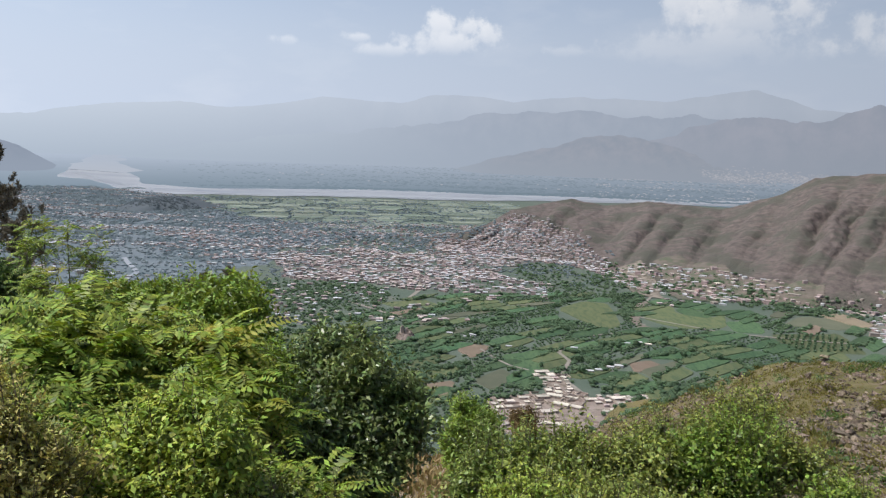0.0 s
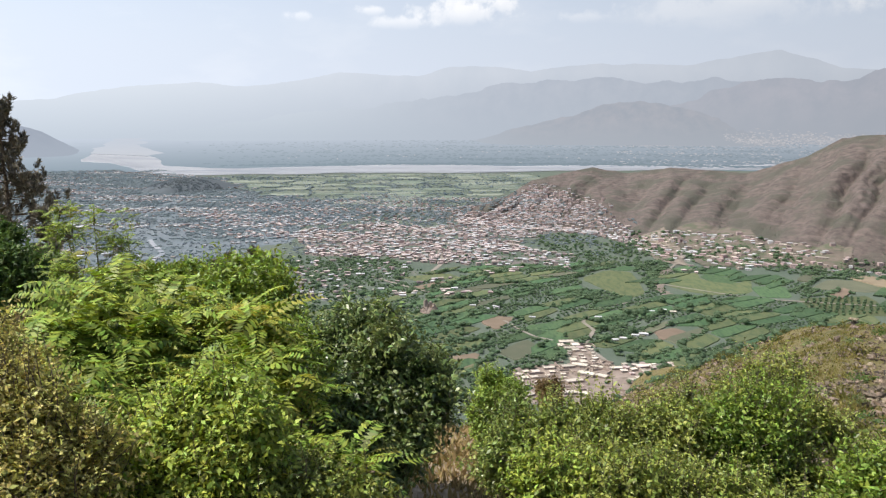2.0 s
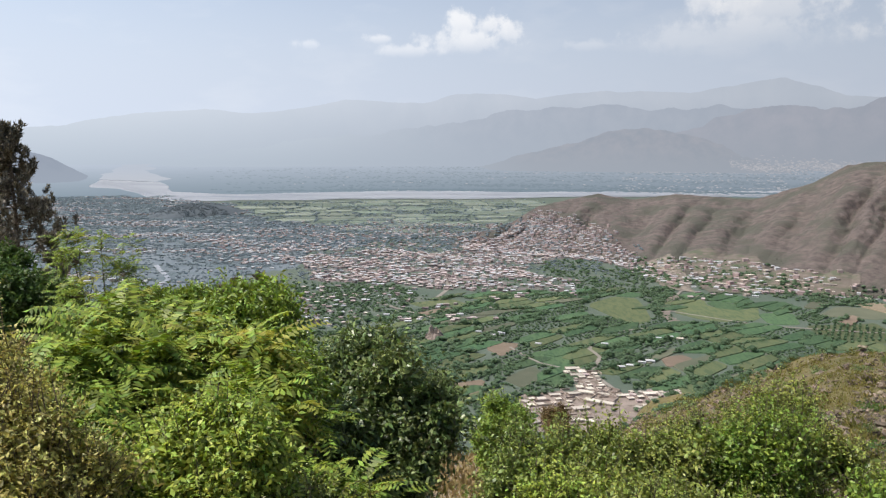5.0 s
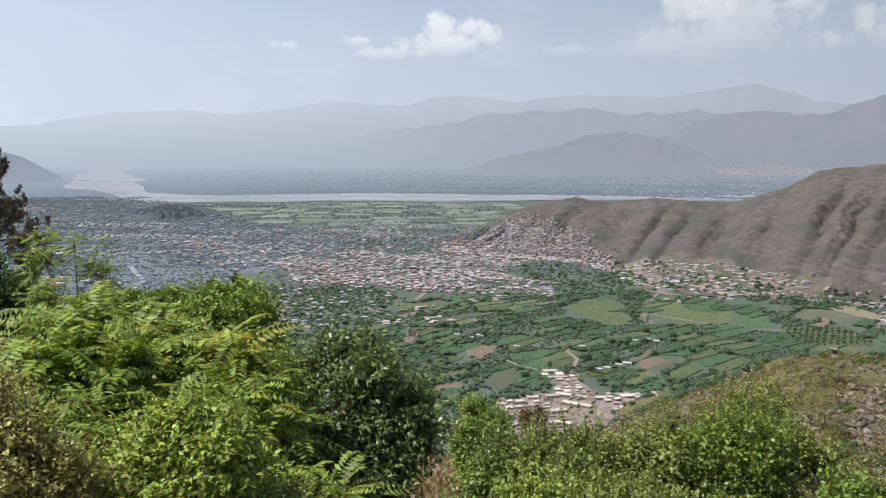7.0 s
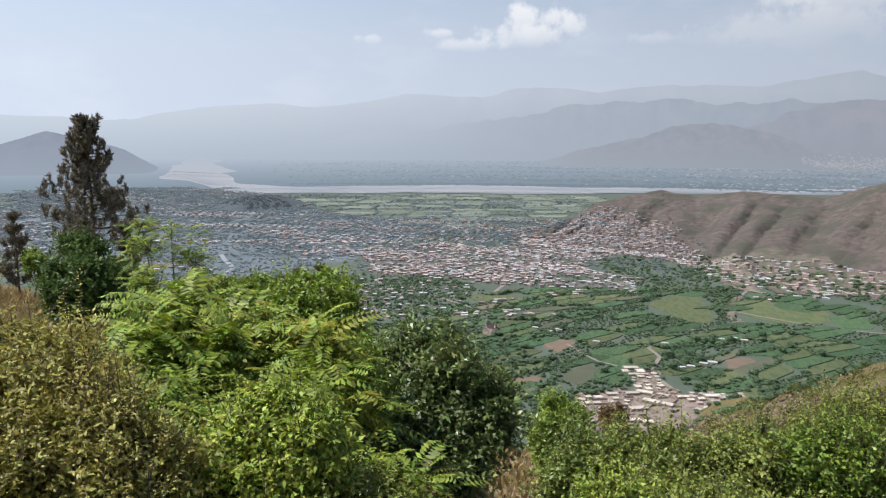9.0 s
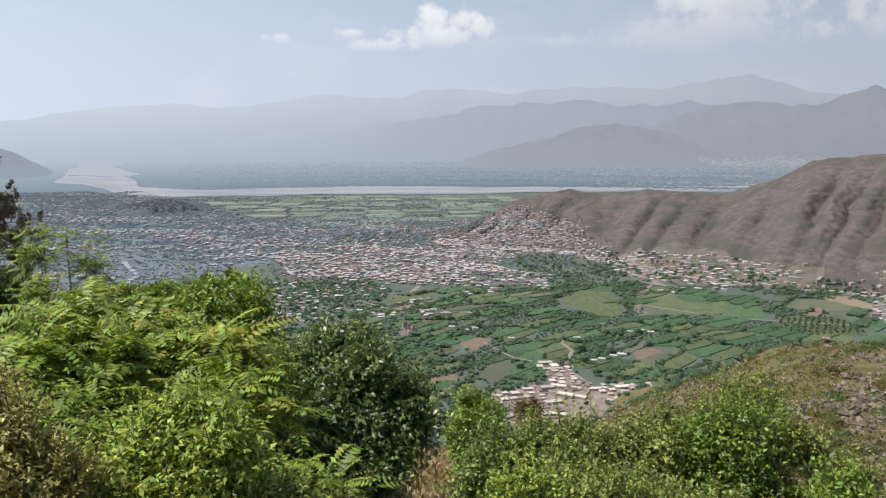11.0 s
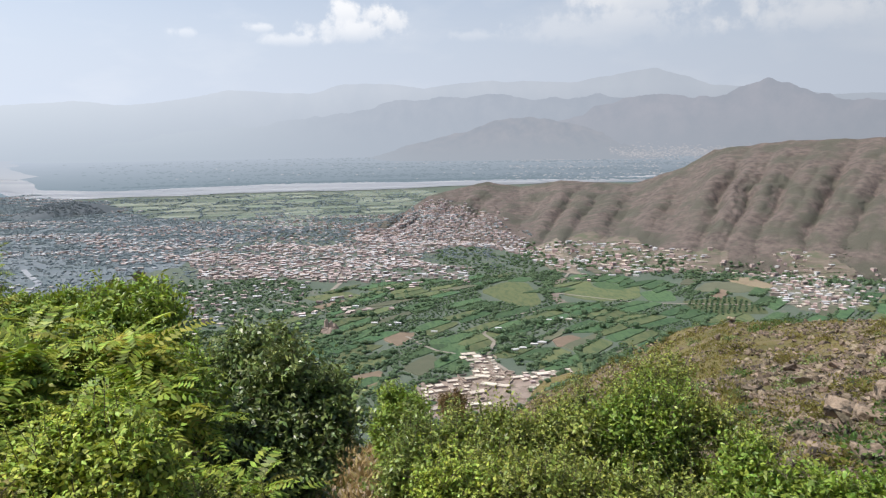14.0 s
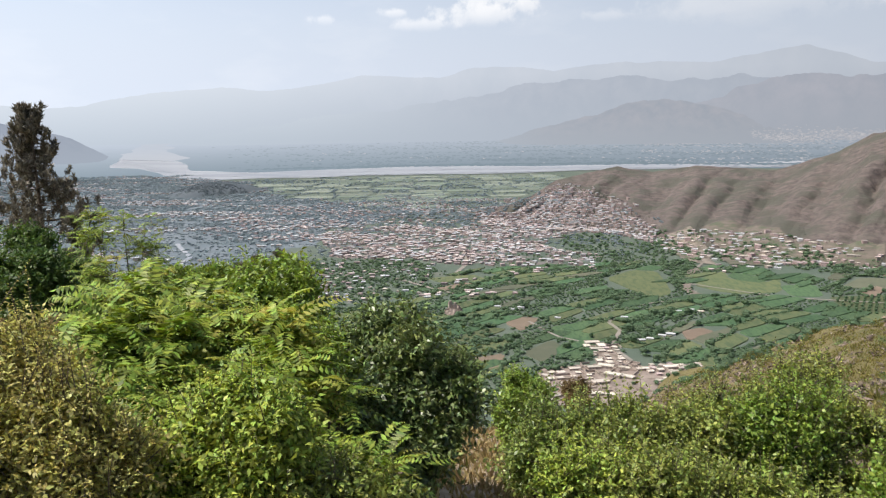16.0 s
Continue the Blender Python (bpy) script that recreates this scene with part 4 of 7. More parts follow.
def bush(name, yaw, dist, rows, clumps, seed, label, material, leaf=(0.06, 0.03), category="shrub", group="", span=0.3, shoots=7, leaves=12, upright=0.5,
         bark="bark", fill=0.25, bury=0.7, whips=0, lean=0.024):
    """A shrub or small tree: forked stems, and leafy twigs in clumps round the crown."""
    r = np.random.default_rng(seed)
    thing, at = tree_thing(name, yaw, dist, label, category, group)
    lobes = crown(at, dist, rows, r, 0.9, lean)
    top = max(l[2] + l[5] for l in lobes)
    limbs = limbs_to(lobes[::6], (0, 0, 0), 0.02 + 0.014 * top, r, 3)
    q, start, end = sprays_of(lobes, clumps, shoots, leaves, r, span, leaf, upright, bury, fill)
    hub = limbs[0][0][2]
    for k in range(0, len(start), 3):
        limbs.append(([start[k], (start[k] + end[k]) / 2, end[k]], [0.004, 0.003, 0.0015]))
    quads = [q]
    for _ in range(whips):
        # long shoots that stand out of the crown
        l = lobes[r.integers(len(lobes))]
        a = r.uniform(0, 2 * math.pi)
        s = np.array(l[:3]) + np.array([math.cos(a) * l[3] * 0.8, math.sin(a) * l[4] * 0.8, l[5] * 0.35])
        e = s + np.array([r.normal() * 0.16, r.normal() * 0.16, r.uniform(0.2, 0.7)]) * min(1.0, top / 1.6)
        limbs.append(([hub, s, (s + e) / 2 + 0.02 * r.normal(size=3), e], [0.008, 0.005, 0.004, 0.001]))
        n = 26
        t = (np.arange(n) + 0.5)[:, None] / n
        p = s + (e - s) * t
        radial = unit(np.cross(np.repeat((e - s)[None], n, 0), r.normal(size=(n, 3))))
        way = unit(radial + 0.5 * unit(e - s))
        size = 1.1 * leaf[0] * (1.1 - 0.6 * t[:, 0])
        quads.append(leaf_quads(p, way, unit(np.cross(way, r.normal(size=(n, 3)) * 0.4 + (0, 0, 1))), size, size * leaf[1] / leaf[0]))
    v, f = tubes(limbs, 4)
    child("stem", solid_mesh("stem", v, f, M[bark], True), thing, "thin woody stems")
    child("foliage", quads_mesh("foliage", np.concatenate(quads), material), thing)
    return thing


def pine(yaw, dist, top_pitch, wide, seed, label, bare=0.3, limbs_each=7):
    """A pine: straight trunk, whorls of rising limbs, tufts of needles at their upturned ends."""
    r = np.random.default_rng(seed)
    thing, at = tree_thing("pine_tree", yaw, dist, label, "pine tree", "pines on the slope")
    top = max(0.35, EYE + dist * math.tan(radians(top_pitch)) - at[2])
    limbs = [([(0, 0, -0.2), (0.05, 0, top * 0.5), (0, 0.03, top * 0.98)], [0.014 * top, 0.01 * top, 0.02])]
    tufts, ways = [], []
    levels = int(15 * top / 9)
    for i in range(levels):
        h = top * (bare + (0.97 - bare) * i / (levels - 1))
        s = (h / top - bare) / (1 - bare)
        reach = wide * (0.78 + 1.6 * s if s < 0.15 else 1.0 * ((1 - s) / 0.85) ** 1.05 + 0.05)
        for k in range(limbs_each):
            a = r.uniform(0, 2 * math.pi)
            L = reach * r.uniform(0.45, 1.12)
            e = np.array([math.cos(a) * L, math.sin(a) * L, h + L * r.uniform(-0.05, 0.3)])
            st = np.array([0, 0, h - 0.1])
            mid = (st + e) / 2 - (0, 0, 0.08 * L)
            limbs.append(([st, mid, e], [0.03, 0.02, 0.008]))
            # upturned twigs, each ending in a candle of needles
            for t in (0.5, 0.78, 1.0):
                b = st + (e - st) * t + np.array([0, 0, -0.08 * L * math.sin(math.pi * t)])
                tip = b + np.array([r.normal() * 0.16, r.normal() * 0.16, r.uniform(0.32, 0.62)]) * min(1.0, 0.3 + 0.3 * wide)
                limbs.append(([b, tip], [0.012, 0.006]))
                for q in (0.35, 0.7, 1.0):
                    tufts.append(b + (tip - b) * q)
                    ways.append(unit(tip - b))
    tufts += [np.array([0, 0, top - 0.25 * k]) for k in range(3)]
    ways += [np.array([0, 0, 1.0])] * 3
    tufts, ways = np.array(tufts), np.array(ways)
    v, f = tubes(limbs, 4)
    child("trunk", solid_mesh("trunk", v, f, M["bark"], True), thing, "straight brown pine trunk with whorled limbs")
    n = 15
    p = np.repeat(tufts, n, 0) + r.normal(size=(len(tufts) * n, 3)) * 0.035
    way = unit(np.repeat(ways, n, 0) * 0.95 + r.normal(size=p.shape) * 0.45)
    side = unit(np.cross(way, r.normal(size=p.shape)))
    size = r.uniform(0.16, 0.3, len(p)) * min(1.0, 0.45 + 0.35 * wide)
    child("needle_foliage", quads_mesh("needles", leaf_quads(p, way, side, size, size * 0.3, 0.05), M["needle"]), thing, "grey-green needle tufts")
    return thing


def foreground():
    bright = "young tree of heaven with feathered leaves"
    heaven_tree(29.8, 9.4, [(29.26, -13.3, 2.3, 1.9), (26.2, -13.0, 3.2, 1.5), (27.56, -15.4, 3.6, 2.4), (30.24, -16.27, 2.5, 2.3)], 62, 103, bright + " beside an olive shrub", 0.10)
    heaven_tree(24.8, 9.0, [(22.0, -14.2, 3.0, 1.7), (23.85, -16.5, 3.8, 2.4), (25.88, -18.65, 3.3, 2.3)], 58, 102, bright + " over shrubs", 0.18)
    heaven_tree(18.8, 8.6, [(18.2, -15.6, 2.7, 1.7), (19.5, -17.77, 2.9, 2.2), (17.2, -19.03, 2.1, 2.1)], 46, 104, "tree of heaven with yellowing feathered leaves", 0.34)
    heaven_tree(28.2, 7.6, [(27.6, -20.3, 2.7, 2.0), (29.82, -18.99, 2.5, 2.0)], 18, 106, bright + " and crooked pale limbs", 0.05, 0.62, "pale_bark", 0.05)
    heaven_tree(15.4, 8.2, [(15.2, -21.0, 2.0, 2.0), (12.9, -20.4, 1.8, 1.4), (15.0, -18.4, 1.7, 1.4)], 22, 105, "tree of heaven with some orange-tinged leaves", 0.32, 0.6)
    heaven_tree(11.7, 6.8, [(12.78, -25.18, 3.0, 1.6), (8.47, -26.15, 2.4, 1.1)], 15, 107, "low tree of heaven with long feathered leaves", 0.05, 0.6)
    heaven_tree(21.5, 7.9, [(21.6, -19.0, 2.6, 1.6), (23.2, -20.6, 2.2, 1.4)], 22, 112, "tree of heaven with golden-green leaves over shrubs", 0.3, 0.6)
    heaven_tree(31.8, 8.2, [(32.2, -16.0, 1.8, 1.4), (31.0, -18.2, 2.0, 1.6)], 20, 113, bright + " leaning over olive shrubs", 0.12, 0.62)
    heaven_tree(28.6, 18.0, [(29.25, -6.3, 1.1, 0.7), (29.53, -7.7, 1.5, 0.9), (27.5, -7.07, 0.8, 1.1), (28.46, -9.54, 1.5, 1.0), (29.6, -10.3, 1.6, 0.8)], 58, 109, "open young tree of heaven with bare forked limbs", 0.1, 0.36, "bark", 0.055, 6)
    heaven_tree(26.3, 18.5, [(26.54, -7.4, 0.7, 0.7), (25.3, -7.0, 0.6, 0.6), (26.0, -8.84, 1.1, 1.1), (26.09, -10.56, 1.5, 1.0)], 44, 110, "slim young tree of heaven on the slope", 0.3, 0.34, "pale_bark", 0.05, 6)
    bush("broadleaf_tree", 17.1, 12.5, [(16.89, -13.05, 2.3, 2.0), (18.94, -14.06, 1.9, 1.9), (15.1, -14.24, 1.3, 2.3), (17.98, -12.1, 1.2, 0.9), (15.72, -12.0, 1.2, 0.8)], 330, 101,
         "dense bright green tree among feathered trees", M["fresh_leaf"], (0.10, 0.042), "tree", span=0.36, shoots=7, leaves=10, bury=0.66, whips=24)
    bush("shrub", 20.0, 6.7, [(19.89, -21.9, 3.8, 3.0), (22.42, -23.18, 3.1, 3.0), (17.21, -23.66, 2.9, 3.2), (20.28, -25.85, 5.0, 2.5)], 300, 121, "tall light green broad-leaved shrub among feathered trees", M["lime_leaf"], (0.066, 0.033), span=0.28, shoots=6, leaves=14, whips=40)
    bush("shrub", 26.4, 6.4, [(25.98, -24.36, 3.2, 2.0), (28.15, -25.23, 3.0, 1.7)], 130, 122, "light green shrub with small leaves", M["lime_leaf"], (0.06, 0.03), span=0.26, shoots=6, leaves=10, whips=24)
    bush("shrub", 12.6, 6.2, [(13.2, -27.4, 3.6, 1.5), (9.5, -28.4, 3.0, 1.2), (16.5, -28.0, 3.0, 1.5)], 120, 123, "leafy green shrub on the slope", M["small_leaf"], (0.06, 0.03), span=0.26, shoots=6, leaves=10, whips=24)
    bush("broadleaf_tree", 6.5, 11.0, [(9.3, -16.2, 2.0, 1.7), (10.9, -18.6, 2.2, 2.4), (6.75, -19.34, 3.3, 3.2), (6.51, -16.3, 1.5, 1.2), (3.19, -19.9, 2.4, 2.6), (1.9, -22.0, 1.7, 2.2), (6.0, -23.24, 4.0, 3.2), (9.88, -23.19, 2.8, 3.2), (4.9, -25.2, 2.2, 1.8), (7.6, -26.17, 4.0, 2.0)],
         620, 130, "dense dark green broad-leaved tree beside the path", M["dark_leaf"], (0.1, 0.042), "tree", span=0.36, shoots=7, leaves=10, bury=0.66, fill=0.4, whips=40, lean=0.015)
    bush("shrub", 12.4, 9.6, [(13.4, -17.2, 1.7, 1.5), (14.2, -18.9, 1.8, 1.6), (13.0, -20.6, 1.8, 1.8)], 130, 124, "yellow-green shrub leaning against a dark tree", M["fresh_leaf"], (0.08, 0.036), span=0.3, shoots=6, leaves=10, whips=24)
    bush("shrub", -2.7, 14.5, [(-2.5, -21.0, 1.4, 1.7), (-3.69, -22.11, 1.5, 2.4), (-1.6, -23.07, 1.6, 2.8), (-3.06, -25.09, 2.0, 2.4), (-4.44, -23.75, 1.1, 2.0)], 330, 131, "upright bright green shrub beside the path", M["fresh_leaf"], (0.085, 0.03),
         span=0.26, shoots=6, leaves=10, upright=0.9, whips=14, lean=0.01)
    fresh = "bushy shrub with small fresh green leaves"
    for k, (yaw, d, rows, n, m) in enumerate((
            (-5.2, 8.3, [(-4.2, -24.46, 1.7, 1.9), (-6.05, -23.9, 2.0, 1.5), (-3.3, -26.47, 1.5, 1.5)], 120, "silver_leaf"),
            (-9.9, 8.4, [(-8.93, -23.6, 2.2, 1.6), (-11.34, -23.1, 2.0, 1.4), (-9.85, -25.54, 2.9, 2.0)], 160, "small_leaf"),
            (-15.7, 8.6, [(-15.18, -23.9, 2.4, 1.6), (-17.57, -23.2, 2.0, 1.8), (-16.14, -25.97, 2.9, 2.0)], 170, "small_leaf"),
            (-21.3, 8.9, [(-20.41, -22.8, 2.0, 2.2), (-22.26, -21.9, 1.8, 2.3), (-23.63, -21.0, 1.2, 1.9), (-21.39, -24.95, 2.8, 2.0)], 200, "fresh_leaf"),
            (-25.4, 9.2, [(-25.06, -22.8, 1.3, 2.2), (-26.05, -25.44, 2.4, 1.8)], 90, "small_leaf"),
            (-7.1, 7.2, [(-6.92, -27.3, 2.6, 1.7), (-9.6, -28.2, 2.4, 1.5)], 100, "lime_leaf"),
            (-12.8, 7.2, [(-12.74, -27.5, 3.0, 1.7), (-15.6, -28.2, 2.4, 1.5)], 100, "small_leaf"),
            (-19.0, 7.3, [(-19.04, -27.4, 3.0, 1.7), (-22.4, -27.6, 2.6, 1.6), (-25.8, -27.8, 2.4, 1.4)], 130, "small_leaf"))):
        bush("shrub", yaw, d, rows, n, 140 + k, fresh, M[m], (0.056, 0.03), group="green shrubs along the slope", span=0.34, shoots=6, leaves=13, lean=0.01, upright=0.8, whips=50, bury=0.62)
    for k, (yaw, d, rows, n) in enumerate(((-21.6, 10.2, [(-20.38, -20.7, 1.0, 1.4), (-21.5, -21.6, 1.2, 1.4)], 50), (-23.2, 10.0, [(-22.68, -19.9, 1.0, 1.4), (-23.9, -20.9, 1.1, 1.3)], 50), (-17.6, 9.8, [(-17.4, -21.8, 0.9, 1.1)], 26), (-24.6, 10.2, [(-24.3, -18.4, 0.9, 1.3), (-22.2, -19.3, 0.9, 1.1), (-25.3, -20.4, 1.3, 1.5), (-26.8, -21.3, 1.0, 1.6)], 95), (-28.4, 9.6, [(-28.2, -22.0, 0.8, 1.3), (-31.2, -23.1, 0.8, 1.2)], 34))):
        bush("shrub", yaw, d, rows, n, 150 + k, "tall loose shrub with thin upright shoots", M["small_leaf"], (0.06, 0.031), group="green shrubs along the slope", span=0.26, shoots=5, leaves=11, upright=1.0, whips=34, fill=0.1)
    for k, (yaw, d, rows, n) in enumerate((
            (-29.4, 8.7, [(-29.5, -23.8, 1.2, 1.7), (-29.1, -25.6, 2.0, 1.5)], 80), (-33.2, 8.3, [(-32.7, -25.2, 2.0, 1.2), (-35.24, -25.2, 2.0, 1.2)], 70), (-38.6, 8.3, [(-39.58, -24.2, 1.8, 1.5), (-37.28, -25.17, 2.0, 1.2)], 75),
            (-43.6, 8.2, [(-43.34, -24.1, 2.8, 1.0), (-46.11, -23.44, 2.4, 1.0)], 70), (-31.0, 7.4, [(-29.6, -28.2, 2.6, 1.3), (-33.0, -28.0, 2.6, 1.2)], 60), (-39.5, 7.4, [(-37.0, -27.4, 2.6, 1.3), (-41.5, -27.0, 3.0, 1.3)], 70))):
        bush("shrub", yaw, d, rows, n, 160 + k, "deep green leafy shrub below the rocks", M["fresh_leaf"] if k != 3 else M["small_leaf"], (0.075, 0.035), group="shrubs below the rocks", span=0.28, shoots=6, leaves=10, whips=26, bury=0.62)
    for k, (yaw, d, rows, n) in enumerate((
            (37.6, 6.8, [(38.6, -15.2, 2.8, 2.0), (36.1, -16.9, 3.5, 3.0), (38.64, -17.8, 3.8, 3.6), (33.6, -15.6, 1.9, 1.6)], 330),
            (32.5, 6.4, [(32.49, -18.2, 2.3, 2.2), (31.52, -21.0, 2.8, 2.3), (34.53, -20.1, 2.9, 2.4)], 190),
            (36.4, 5.8, [(37.23, -22.4, 4.6, 2.3), (33.26, -23.9, 3.3, 2.0)], 170),
            (29.0, 5.9, [(28.8, -23.8, 2.0, 1.6), (30.6, -26.0, 2.6, 1.5)], 80),
            (42.7, 6.8, [(43.0, -16.4, 3.8, 3.4), (41.0, -18.8, 4.0, 4.0)], 230))):
        bush("shrub", yaw, d, rows, n, 170 + k, "olive-yellow shrub with tiny dry leaves", M["olive_leaf"], (0.05, 0.022), group="olive shrubs on the slope", span=0.3, shoots=7, leaves=15, whips=50, bury=0.6, upright=0.75)
    pine(33.1, 40.0, 1.1, 2.8, 180, "grey-green pine standing on the slope below", 0.36, 7)
    pine(38.0, 42.0, -5.3, 1.0, 181, "small dark pine at the slope's edge", 0.2)
    pine(18.4, 30.0, -10.1, 0.5, 182, "small dark pine tip behind leafy trees", 0.3)
    pine(16.75, 30.0, -9.7, 0.5, 183, "small dark pine tip behind leafy trees", 0.3)
    pine(19.7, 30.0, -10.7, 0.45, 185, "small dark pine tip behind leafy trees", 0.3)
    pine(30.9, 24.0, -6.4, 0.55, 184, "slim dark pine behind a young tree", 0.2)
    pine(30.3, 25.0, -8.6, 0.7, 186, "small dark pine behind a young tree", 0.2)
    bush("broadleaf_tree", 33.9, 22.0, [(33.52, -8.3, 1.7, 1.7), (34.55, -9.88, 1.8, 1.8), (32.57, -10.47, 1.8, 2.2), (33.6, -12.0, 2.4, 1.8), (35.18, -11.22, 1.5, 1.5)], 240, 190, "round dark green tree below a pine", M["deep_leaf"], (0.12, 0.05), "tree", span=0.42, shoots=7, leaves=10)
    bush("broadleaf_tree", 30.8, 23.0, [(30.6, -10.6, 1.4, 1.2), (31.3, -12.0, 1.6, 1.2)], 90, 194, "low dark green tree on the slope", M["deep_leaf"], (0.12, 0.05), "tree", span=0.42)
    bush("broadleaf_tree", 25.4, 22.0, [(24.6, -11.4, 1.8, 0.9), (27.0, -12.0, 2.0, 1.0)], 90, 195, "low green tree on the slope", M["fresh_leaf"], (0.12, 0.05), "tree", span=0.4)
    bush("broadleaf_tree", 21.4, 20.0, [(21.4, -11.9, 2.0, 0.9), (19.8, -12.4, 1.6, 0.8)], 90, 196, "leafy green tree on the slope", M["fresh_leaf"], (0.12, 0.05), "tree", span=0.4)
    bush("shrub", 37.2, 40.0, [(37.0, -8.6, 0.7, 0.7), (36.2, -9.2, 0.6, 0.5)], 60, 191, "low green shrub at the edge of the slope", M["fresh_leaf"], (0.14, 0.06), span=0.4)
    bush("shrub", 40.3, 42.0, [(40.3, -8.6, 1.1, 0.8)], 50, 193, "low green shrub at the edge of the slope", M["fresh_leaf"], (0.14, 0.06), span=0.4)
    bush("shrub", -7.1, 26.0, [(-6.8, -21.0, 0.75, 0.8), (-7.7, -20.9, 0.65, 0.75), (-7.25, -21.8, 1.1, 0.6)], 90, 192, "rust-brown withered bush above the village", M["brown_leaf"], (0.09, 0.035), span=0.24)


# ---- rocks and grass ----


def rock_hull(r, n=16, sx=1.0, sy=1.0, sz=0.7):
    """One angular boulder as vertices and triangles."""
    bm = bmesh.new()
    for _ in range(n):
        d = Vector(r.normal(size=3)).normalized() * r.uniform(0.8, 1.0)
        bm.verts.new((d.x * sx, d.y * sy, d.z * sz))
    bmesh.ops.convex_hull(bm, input=bm.verts)
    bmesh.ops.delete(bm, geom=[v for v in bm.verts if not v.link_faces], context="VERTS")
    return bm


def boulder(yaw, dist, size, seed, label, tilt=(0, 0, 0), lift=0.0, layers=1):
    """A split, weathered boulder: angular blocks lying on one another."""
    r = np.random.default_rng(seed)
    x, y = polar(yaw, dist)
    bm = bmesh.new()
    for k in range(layers):
        one = rock_hull(r, 13, size[0] * r.uniform(0.8, 1.1), size[1] * r.uniform(0.8, 1.1), size[2] / layers * 1.25)
        bmesh.ops.triangulate(one, faces=one.faces[:])
        bmesh.ops.subdivide_edges(one, edges=one.edges[:], cuts=2, use_grid_fill=True)
        for v in one.verts:
            v.co += noise.noise_vector(v.co * 2.2 / max(0.3, size[0]) + Vector((seed * 1.7, k, 0))) * min(size) * 0.16
            v.co += noise.noise_vector(v.co * 7.0 + Vector((0, seed, k))) * min(size) * 0.06
        bmesh.ops.rotate(one, verts=one.verts, matrix=Euler((r.normal() * 0.12, r.normal() * 0.12, r.normal() * 0.3)).to_matrix(), cent=(0, 0, 0))
        bmesh.ops.translate(one, verts=one.verts, vec=(r.normal() * 0.15 * size[0], r.normal() * 0.15 * size[1], (2 * k + 1 - layers) * size[2] / layers))
        tmp = bpy.data.meshes.new("layer")
        one.to_mesh(tmp)
        bm.from_mesh(tmp)
        bpy.data.meshes.remove(tmp)
        one.free()
    me = bpy.data.meshes.new("boulder")
    bm.to_mesh(me)
    bm.free()
    me.materials.append(M["rock"])
    ob = new("boulder", me)
    ob.matrix_world = pose(x, y, foot(x, y) + size[2] * 0.4 + lift, *tilt)
    return tagged(ob, label, "boulder", "boulders on the grassy slope")


def block(yaw, dist, half, tilt, seed, label, lift=0.0, worn=0.1, warp=0.35):
    """A squared block or slab of rock with worn edges and pitted faces; half sizes along, across and up, tilted as seen from the lookout."""
    x, y = polar(yaw, dist)
    bm = bmesh.new()
    bmesh.ops.create_cube(bm, size=2.0)
    bmesh.ops.subdivide_edges(bm, edges=bm.edges[:], cuts=7, use_grid_fill=True)
    off = Vector((seed * 3.1, seed * 1.3, 0))
    for v in bm.verts:
        # round the corners, then pit and warp the faces
        p = v.co.copy()
        far = sum(max(0.0, abs(c) - (1 - worn * 2.5)) ** 2 for c in p) ** 0.5
        p = p * (1 - 0.35 * max(0.0, far - worn * 1.5))
        p = Vector((p.x * half[0] * (1 + 0.15 * p.z), p.y * half[1] * (1 - 0.12 * p.x), p.z * half[2]))
        p += noise.noise_vector(p * (0.9 / max(half)) + off) * min(half) * warp
        p += noise.noise_vector(p * (3.2 / max(half)) + off) * min(half) * 0.2
        p += noise.noise_vector(p * 9.0 + off) * min(half) * 0.08
        v.co = p
    me = bpy.data.meshes.new("boulder")
    bm.to_mesh(me)
    bm.free()
    me.materials.append(M["rock"])
    ob = new("boulder", me)
    ob.matrix_world = Matrix.Translation((x, y, foot(x, y) + half[2] * 0.6 + lift)) @ pose(0, 0, 0, 0, 0, yaw + tilt[2]) @ pose(0, 0, 0, tilt[0], tilt[1], 0)
    return tagged(ob, label, "boulder", "boulders on the grassy slope")


